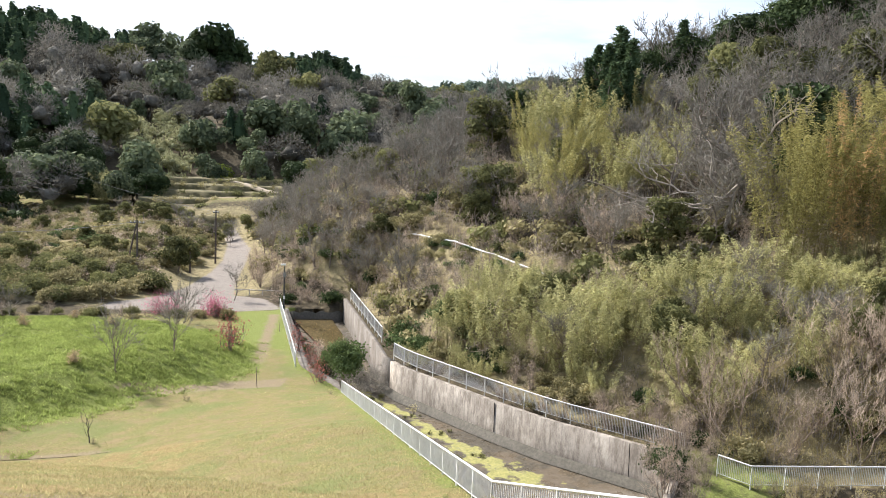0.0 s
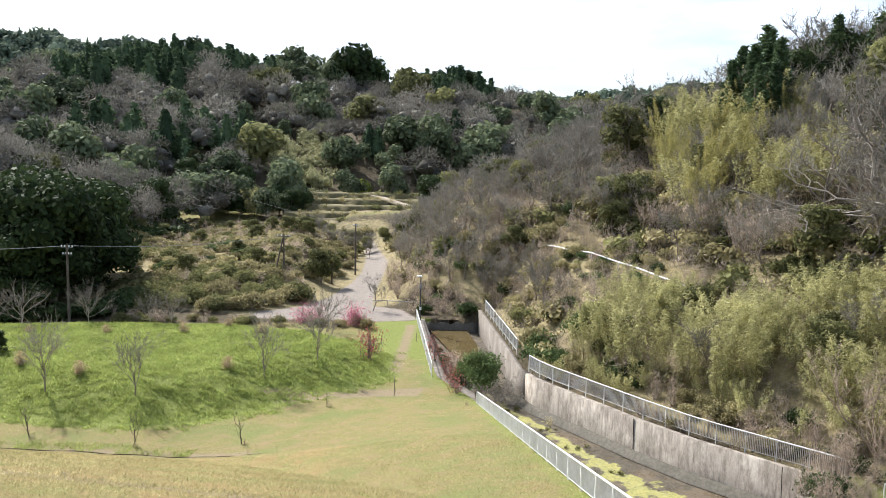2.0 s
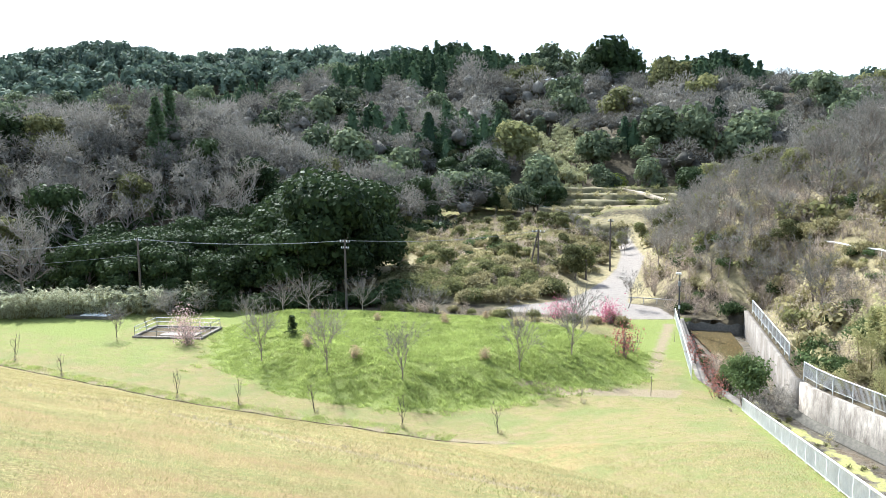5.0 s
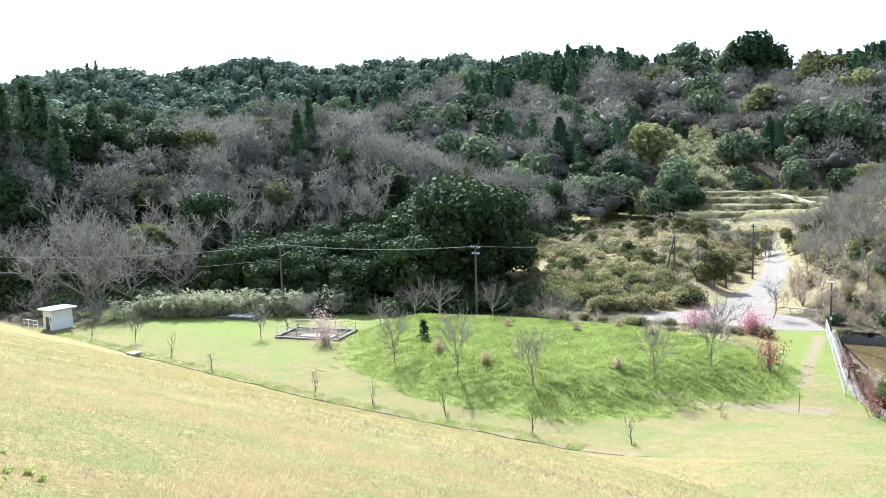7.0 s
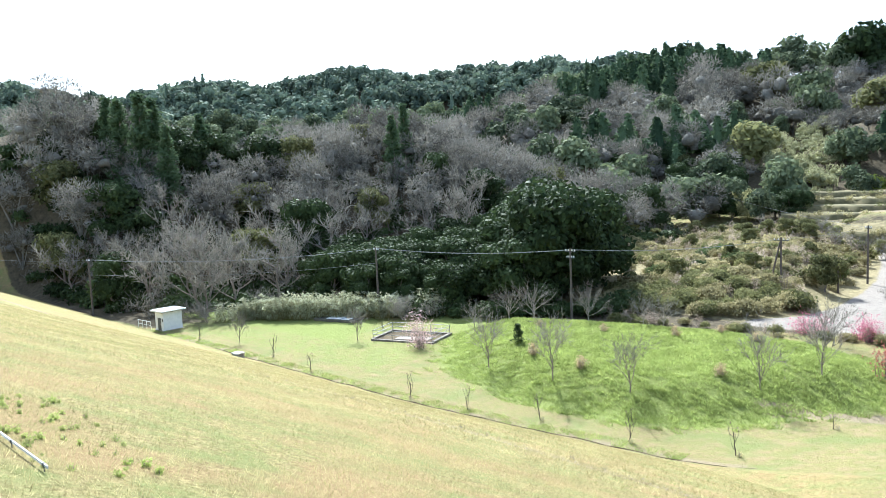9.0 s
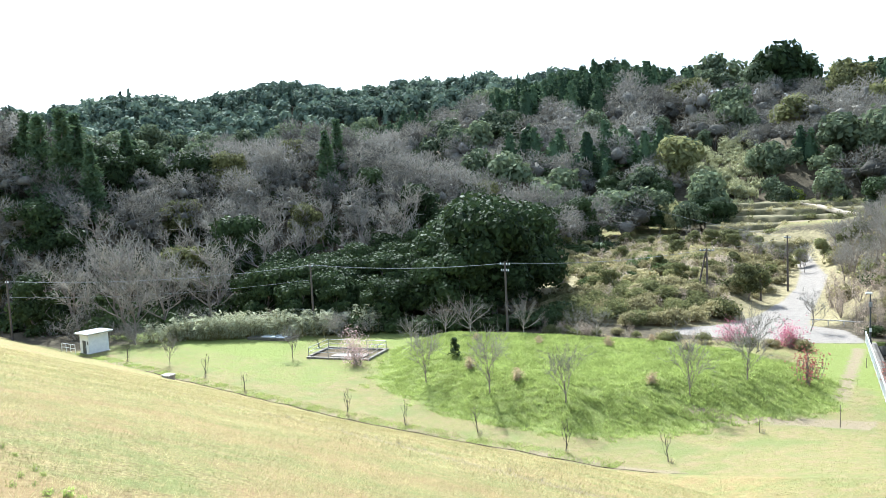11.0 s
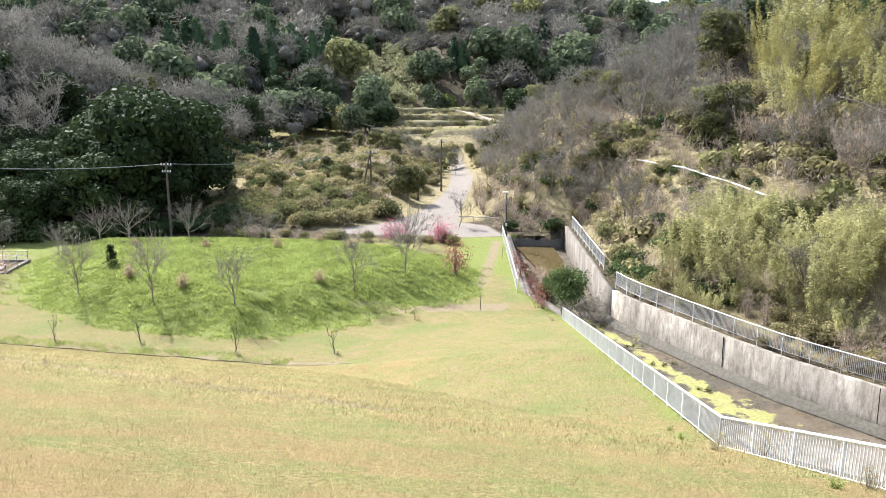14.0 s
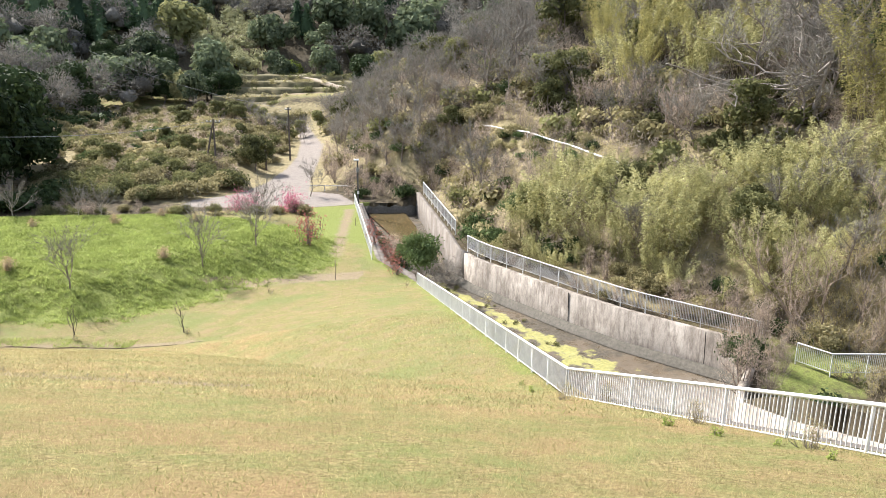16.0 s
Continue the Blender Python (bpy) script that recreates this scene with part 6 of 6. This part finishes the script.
def sow():
    rng = np.random.default_rng(41)
    on_slope = lambda x, y: inside(CHANNEL, x, y) < -1.0
    def spread(n, x0, x1, y0, y1, ok):
        x, y = rng.uniform(x0, x1, n), rng.uniform(y0, y1, n)
        k = ok(x, y)
        return x[k], y[k]
    near = lambda x, y: on_slope(x, y) & (waves(x, y, 2.6, 4.0) + rng.normal(size=x.size) * 0.5 > -0.25)
    green = lambda x, y: on_slope(x, y) & (waves(x, y, 2.6, 4.0) + rng.normal(size=x.size) * 0.5 < -0.1)
    x, y = spread(300000, -24, 8, 1.2, 15, near)
    blades("straw_grass", x, y, 0.07, 0.0035, M_STRAW, "short dry straw-coloured grass on the dam slope", 0.8)
    x, y = spread(100000, -24, 8, 1.2, 15, green)
    blades("slope_grass", x, y, 0.055, 0.005, M_GRASS, "short green grass among straw on the dam slope", 0.7)
    x, y = spread(110000, -64, -24, 2, 15, near)
    blades("straw_grass", x, y, 0.08, 0.008, M_STRAW, "dry straw-coloured grass farther along the dam slope", 0.8)
    x, y = spread(60000, -64, -24, 2, 15, green)
    blades("slope_grass", x, y, 0.07, 0.009, M_GRASS, "green grass farther along the dam slope", 0.8)
    x, y = spread(190000, -62, 5, 15, 40, near)
    blades("straw_grass", x, y, 0.095, 0.013, M_STRAW, "dry straw-coloured grass lower on the dam slope", 0.8)
    x, y = spread(70000, -62, 5, 15, 40, green)
    blades("slope_grass", x, y, 0.075, 0.013, M_GRASS, "green grass lower on the dam slope", 0.8)
    x, y = rng.uniform(-60, -7, 9000), STRIP_Y + rng.normal(size=9000) * 0.5
    y = y + 0.4 * np.sin(x / 7)
    blades("drain_line_grass", x, y, 0.085, 0.012, M_STRAW, "rough dry grass along the old drain line", 0.7)
    x = rng.uniform(-90, -22, 26000)
    y = toe_y(x) + 0.35 + 1.3 * rng.random(26000) ** 1.5
    k = waves(x, y, 0.9, 3.0) + rng.normal(size=x.size) * 0.4 > 0.1
    blades("verge_grass", x[k], y[k], 0.17, 0.02, M_LUSH, "uneven green tussocks along the slope's foot", 0.6)
    lawn = lambda x, y: inside(MOUND, x, y) + rng.normal(size=x.size) * 1.1 > 0.2
    x, y = spread(110000, -58, -14, 43, 72, lawn)
    blades("mound_grass", x, y, 0.11, 0.022, M_LUSH, "short bright green grass on the mound", 0.7)
    cx, cy = spread(8000, -58, -14, 43, 72, lawn)
    many = rng.integers(14, 44, cx.size)
    cx, cy = np.repeat(cx, many), np.repeat(cy, many)
    x, y = cx + rng.normal(size=cx.size) * 0.26, cy + rng.normal(size=cx.size) * 0.1
    blades("mound_tussocks", x, y, 0.23, 0.028, M_LUSH, "lush uneven grass tussocks on the mound", 0.6)
    flat = lambda x, y: (inside(FIELD, x, y) > 0.2) & (inside(MOUND, x, y) < 0.3) & (y > toe_y(x) + 0.3)
    x, y = spread(30000, -90, 0, 38, 80, flat)
    blades("field_grass", x, y, 0.08, 0.024, M_GRASS, "short mown grass on the field", 0.6)
    x, y = spread(12000, -90, 0, 38, 80, flat)
    blades("field_straw", x, y, 0.08, 0.022, M_STRAW, "dry grass on the field", 0.6)


plant_undergrowth()
sow()

# ---- built things ----


def build_hut():
    ob = thing("pump_hut", pose(-87.9, 39.4, 0.0, 0, 0, 4) @ Matrix.Scale(0.82, 4), "small white concrete hut with a flat grey roof", "hut")
    part("wall", block((-2.3, -0.1, -0.1), (0, 2.9, 2.75), 0.03), M_HUT, ob)
    roof = part("roof", block((-2.7, -0.55, 2.75), (0.45, 3.35, 2.93), 0.02), M_PALE_CONCRETE, ob, "flat overhanging grey roof slab")
    part("fascia", block((-2.75, -0.6, 2.86), (0.5, 3.4, 3.0), 0.015), M_HUT, roof)
    door = part("door", block((-1.5, -0.16, 0.0), (-0.7, -0.09, 1.9), 0.01), M_DARK_STEEL, ob, "dark steel door")
    part("handle", block((-0.82, -0.2, 0.95), (-0.78, -0.15, 1.1), 0.005), M_RAIL, door)
    part("window", block((-0.35, -0.14, 1.35), (-0.1, -0.08, 1.85), 0.01), M_DARK_STEEL, ob, "small dark window")
    part("footing", block((-2.45, -0.25, -0.15), (0.15, 3.05, 0.08), 0.02), M_CONCRETE, ob)
    rail = thing("hut_railing", pose(-90.5, 38.9, 0.0), "low steel railing beside the hut", "fence")
    for i in range(4):
        part("post", raw_mesh("post", *tube_arrays([(-i * 0.95, -0.1 * i, -0.1), (-i * 0.95, -0.1 * i, 0.95)], [0.03, 0.03], 5), M_RAIL), None, rail)
    for h in (0.5, 0.95):
        part("rail", raw_mesh("rail", *tube_arrays([(0, 0, h), (-2.9, -0.3, h)], [0.03, 0.03], 5), M_RAIL), None, rail)


def build_pads():
    ob = thing("valve_pad", pose(-75.2, 55.6, 0.0, 0, 0, 20), "dark concrete pad with white cover sheets", "concrete pad")
    part("slab", block((-2.9, -1.2, -0.1), (2.9, 1.2, 0.28), 0.03), M_DARK_CONCRETE, ob)
    part("cover", block((-1.2, -0.9, 0.285), (0.75, 0.9, 0.36), 0.02), M_HUT, ob, "white metal cover")
    part("cover", block((0.95, -1.0, 0.285), (2.1, 0.2, 0.34), 0.02), M_HUT, ob, "white metal cover")
    for x in (-1.3, 1.3):
        part("post", block((x - 0.04, 1.0, 0.28), (x + 0.04, 1.08, 0.95), 0.005), M_DARK_STEEL, ob)
    part("rail", block((-1.34, 1.0, 0.87), (1.34, 1.06, 0.95), 0.005), M_DARK_STEEL, ob)
    ob = thing("sunken_pad", pose(-60.4, 54.1, 0.0, 0, 0, 20), "rectangular concrete pad fenced with grey steel posts and rails", "concrete pad")
    part("slab", block((-3.6, -2.2, -0.1), (3.6, 2.2, 0.06), 0.02), M_MUD_AND_SLOT, ob)
    for lo, hi in (((-3.7, -2.35, -0.1), (3.7, -2.0, 0.16)), ((-3.7, 2.0, -0.1), (3.7, 2.35, 0.24)), ((-3.7, -2.0, -0.1), (-3.35, 2.0, 0.24)), ((3.35, -2.0, -0.1), (3.7, 2.0, 0.24))):
        part("kerb", block(lo, hi, 0.02), M_OLD_CONCRETE, ob)
    part("cover", block((-1.2, -1.7, 0.065), (2.6, -0.2, 0.18), 0.02), M_CONCRETE, ob, "pale concrete cover slab")
    ring = [(-3.5, -2.15), (-1.2, -2.15), (1.2, -2.15), (3.5, -2.15), (3.5, 0), (3.5, 2.15), (1.2, 2.15), (-1.2, 2.15), (-3.5, 2.15), (-3.5, 0)]
    for x, y in ring:
        part("post", raw_mesh("post", *tube_arrays([(x, y, 0.2), (x, y, 1.1)], [0.035, 0.035], 5), M_GREY_STEEL), None, ob)
    for a, b in zip(ring, ring[1:] + ring[:1]):
        for h in (0.65, 1.08):
            part("rail", raw_mesh("rail", *tube_arrays([(*a, h), (*b, h)], [0.028, 0.028], 5), M_GREY_STEEL), None, ob)


def build_lamp():
    ob = thing("street_lamp", pose(-16.6, 82.6, 0.0, 0, 0, 15), "dark steel lamp post with a white head by the gate", "street lamp")
    part("pole", raw_mesh("pole", *tube_arrays([(0, 0, -0.2), (0, 0, 2.4), (0, 0, 4.9)], [0.09, 0.08, 0.06], 8), M_DARK_STEEL), None, ob)
    part("head", block((-0.42, -0.16, 4.86), (0.16, 0.16, 5.04), 0.04), M_HUT, ob, "white lamp head")
    part("control_box", block((-0.16, -0.2, 3.6), (0.16, -0.07, 4.1), 0.02), M_GREY_STEEL, ob, "grey control box")
    part("sign", block((-0.1, -0.13, 1.15), (0.12, -0.09, 1.5), 0.01), M_HUT, ob, "small white sign")
    part("collar", raw_mesh("collar", *tube_arrays([(0, 0, 0), (0, 0, 0.35)], [0.13, 0.12], 8), M_DARK_STEEL), None, ob)
    rail = thing("guard_rail", pose(-23.6, 89.4, 0.0), "low white guard rail at the track's edge", "fence")
    for i in range(4):
        q = np.array([4.6, 1.3, 0]) * i / 3 + (0, -1.0 * i / 3, 0)
        part("post", raw_mesh("post", *tube_arrays([q + (0, 0, -0.2), q + (0, 0, 0.7)], [0.05, 0.05], 6), M_PALE_CONCRETE), None, rail)
    part("rail", raw_mesh("rail", *tube_arrays([(-0.3, 0, 0.62), (4.9, 0.3, 0.66)], [0.06, 0.06], 6), M_PALE_CONCRETE), None, rail)


def utility_pole(x, y, top, label, arms=((0, 0.5),), legs=None, group="utility poles"):
    z = ground_at(x, y)
    ob = thing("utility_pole", pose(x, y, z), label, "utility pole", group)
    h = top - z
    part("pole", raw_mesh("pole", *tube_arrays([(0, 0, -0.4), (0, 0, h * 0.5), (0, 0, h)], [0.15, 0.13, 0.10], 8), M_POLE), None, ob)
    if legs:
        lx, ly = legs
        part("strut", raw_mesh("strut", *tube_arrays([(lx, ly, -0.4), (-0.1, 0, h - 0.6)], [0.13, 0.10], 7), M_POLE), None, ob)
    for dz, w in arms:
        arm = part("crossarm", block((-w, -0.05, h - dz - 0.42), (w, 0.05, h - dz - 0.32), 0.01), M_DARK_STEEL, ob)
        for k in (-0.9, -0.35, 0.35, 0.9):
            part("insulator", raw_mesh("insulator", *tube_arrays([(k * w, 0, h - dz - 0.32), (k * w, 0, h - dz - 0.2), (k * w, 0, h - dz - 0.12)], [0.05, 0.06, 0.03], 6), M_HUT), None, arm)
    return ob


def wire(a, b, sag, r=0.017):
    s = np.linspace(0, 1, 15)[:, None]
    p = np.array(a) + (np.array(b) - np.array(a)) * s - np.array([0, 0, 4 * sag]) * s * (1 - s)
    ob = new("cable", raw_mesh("cable", *tube_arrays(p, np.full(15, r), 4), M_CABLE))
    tagged(ob, "thin pale overhead cable between the poles", "cable", "cables")


def build_poles():
    utility_pole(-37.2, 94.2, 7.8, "dark wooden pole braced with a slanting strut", ((0.0, 0.9),), (-1.7, 0.4))
    utility_pole(-32.6, 111.6, 7.9, "tall dark utility pole beside the track", ((0.0, 0.4),))
    utility_pole(-33.2, 102.0, 3.6, "short dark wooden post beside the track", ((0.0, 0.2),))
    utility_pole(-49.4, 67.9, 8.7, "grey utility pole with a crossarm before the grove", ((0.0, 0.65), (0.7, 0.5)))
    utility_pole(-105.5, 37.7, 8.0, "grey utility pole beyond the hut", ((0.0, 0.5),))
    utility_pole(-73.0, 60.2, 8.6, "grey utility pole at the wood's edge", ((0.0, 0.5),))
    for d in (0.0, 0.35):
        wire((-105.5, 37.7 + d, 7.8), (-73.0, 60.2 + d, 8.4), 0.8)
        wire((-73.0, 60.2 + d, 8.4), (-49.4, 67.9 + d, 8.5), 0.5)
        wire((-49.4, 67.9 + d, 8.5), (-37.2, 94.2 + d, 7.6), 0.6, 0.012)
    wire((-105.5, 37.7, 5.8), (-73.0, 60.2, 6.6), 0.7)
    wire((-150, 25, 8.5), (-105.5, 37.7, 7.8), 0.8)
    wire((-37.2, 94.2, 7.6), (-32.6, 111.6, 7.7), 0.3, 0.012)
    wire((-95, 168, 15), (-32.6, 111.6, 7.6), 1.5, 0.015)


def build_small():
    s = thing("stake", pose(-13.0, 55.2, 0.0, 2, 1, 0), "thin wooden marker stake in the grass", "stake")
    part("shaft", raw_mesh("shaft", *tube_arrays([(0, 0, -0.2), (0.02, 0, 1.55)], [0.03, 0.022], 6), M_BARK), None, s)
    for x, y in ((-17.9, 70.5), (-14.9, 72.5), (-13.7, 74.0)):
        q = thing("stake", pose(x, y, 0.0), "short wooden stake beside the path", "stake", "path stakes")
        part("shaft", raw_mesh("shaft", *tube_arrays([(0, 0, -0.2), (0, 0, 0.9)], [0.03, 0.025], 6), M_BARK), None, q)
    # guard rail of the hillside path
    line = resample([(-3.1, 87.1, 7.72), (-0.1, 80.5, 8.01), (5.3, 73.6, 7.75), (8.0, 69.3, 7.28), (11.1, 64.8, 6.74)], 2.0)
    line = np.array([(x, y, ground_at(x, y)) for x, y, z in line])
    o = line[0]
    rail = thing("path_guard_rail", pose(*o), "white guard rail along the hillside path", "fence")
    for p in line:
        part("post", raw_mesh("post", *tube_arrays([p - o + (0, 0, -0.3), p - o + (0, 0, 0.75)], [0.05, 0.05], 6), M_RAIL), None, rail)
    for a, b in zip(line, line[1:]):
        m = raw_mesh("beam", *tube_arrays([a - o + (0, 0, 0.68), b - o + (0, 0, 0.68)], [0.085, 0.085], 6), M_RAIL)
        part("beam", m, None, rail)
    box_ = thing("drain_box", pose(-67.5, 37.4, ground_at(-67.5, 37.4), 0, 0, 8), "small grey concrete drain box in the grass", "drain box")
    part("box", block((-0.5, -0.4, -0.3), (0.5, 0.4, 0.32), 0.03), M_CONCRETE, box_)
    part("lid", block((-0.55, -0.45, 0.32), (0.55, 0.45, 0.42), 0.02), M_PALE_CONCRETE, box_)
    # low rail near the crest
    rail = thing("low_rail", pose(-12.8, 1.88, ground_at(-12.8, 1.88) - 0.03), "low galvanised rail on short pegs in the grass", "fence")
    for i in range(7):
        part("peg", raw_mesh("peg", *tube_arrays([(0.9 * i + 0.1, 0, -0.12), (0.9 * i + 0.1, 0, 0.1)], [0.005, 0.005], 6), M_DARK_STEEL), None, rail)
        part("clamp", block((0.9 * i + 0.085, -0.012, 0.078), (0.9 * i + 0.115, 0.012, 0.11), 0.003), M_DARK_STEEL, rail)
    for h, r in ((0.1, 0.009), (0.082, 0.005)):
        part("rail", raw_mesh("rail", *tube_arrays([(0, 0, h), (2.8, 0.01, h - 0.004), (5.6, 0, h)], [r, r, r], 8), M_RAIL), None, rail)
    # raised earth-brown strip at the slope's foot; its dark colour stands in for the gutter's shaded slot
    v, f = [], []
    xs = np.linspace(-74, -17.5, 80)
    for x in xs:
        y = float(toe_y(np.array(x))) + 0.25 + 0.05 * math.sin(x * 1.7)
        z = ground_at(x, y)
        low = 0.035 * min(1.0, (-17.3 - x) / 8) + 0.022 * math.sin(x * 3.1) * math.sin(x * 0.9)
        v += [(x, y, z - 0.1), (x, y, z + low), (x, y + 0.07, z + low), (x, y + 0.11, z - 0.1)]
    for i in range(len(xs) - 1):
        a = 4 * i
        f += [(a, a + 4, a + 5, a + 1), (a + 1, a + 5, a + 6, a + 2), (a + 2, a + 6, a + 7, a + 3)]
    tagged(new("gutter_slot_strip", raw_mesh("gutter_slot_strip", np.array(v), f, M_MUD_AND_SLOT)), "dark raised strip, earth brown with the drain slot's shade in its colour, at the slope's foot", "kerb", kind="structure")
    # dead trees with sprawling pale limbs on the hillside
    for (bx, by, top), ends in (((28.0, 71.0, 18.6), ((23.8, 73.4, 22.6), (31.3, 68.7, 20.1), (28.6, 69.8, 22.8), (30.1, 66.0, 23.2), (25.0, 70.0, 18.0))),
                                ((25.2, 66.4, 16.2), ((16.0, 68.9, 15.0), (17.3, 70.0, 17.3), (23.2, 67.3, 19.5), (17.5, 63.5, 13.2), (20.0, 66.0, 17.8)))):
        z = ground_at(bx, by)
        ob = thing("dead_tree", pose(bx, by, z), "dead tree with pale sinuous sprawling limbs on the hillside", "tree", "dead trees")
        p, tb = limb((0, 0, -0.4), (0.3, -0.3, top - z), 0.24, 0.14, 0.05, 8, 7)
        part("trunk", raw_mesh("trunk", *tb, M_PALE_BARK), None, ob)
        for e in ends:
            q, tb = limb(p[-1 - int(RNG.integers(0, 3))], np.array(e) - (bx, by, z), 0.13, 0.04, 0.13, 9, 6)
            bough = part("limb", raw_mesh("limb", *tb, M_PALE_BARK), None, ob)
            for k in (3, 4, 5, 6, 7, 8):
                part("branch", raw_mesh("branch", *limb(q[k], q[k] + (q[-1] - q[0]) * 0.3 + RNG.normal(size=3) * 1.0, 0.045, 0.012, 0.18, 6, 4)[1], M_PALE_BARK), None, bough)


build_hut()
build_pads()
build_lamp()
build_poles()
build_small()
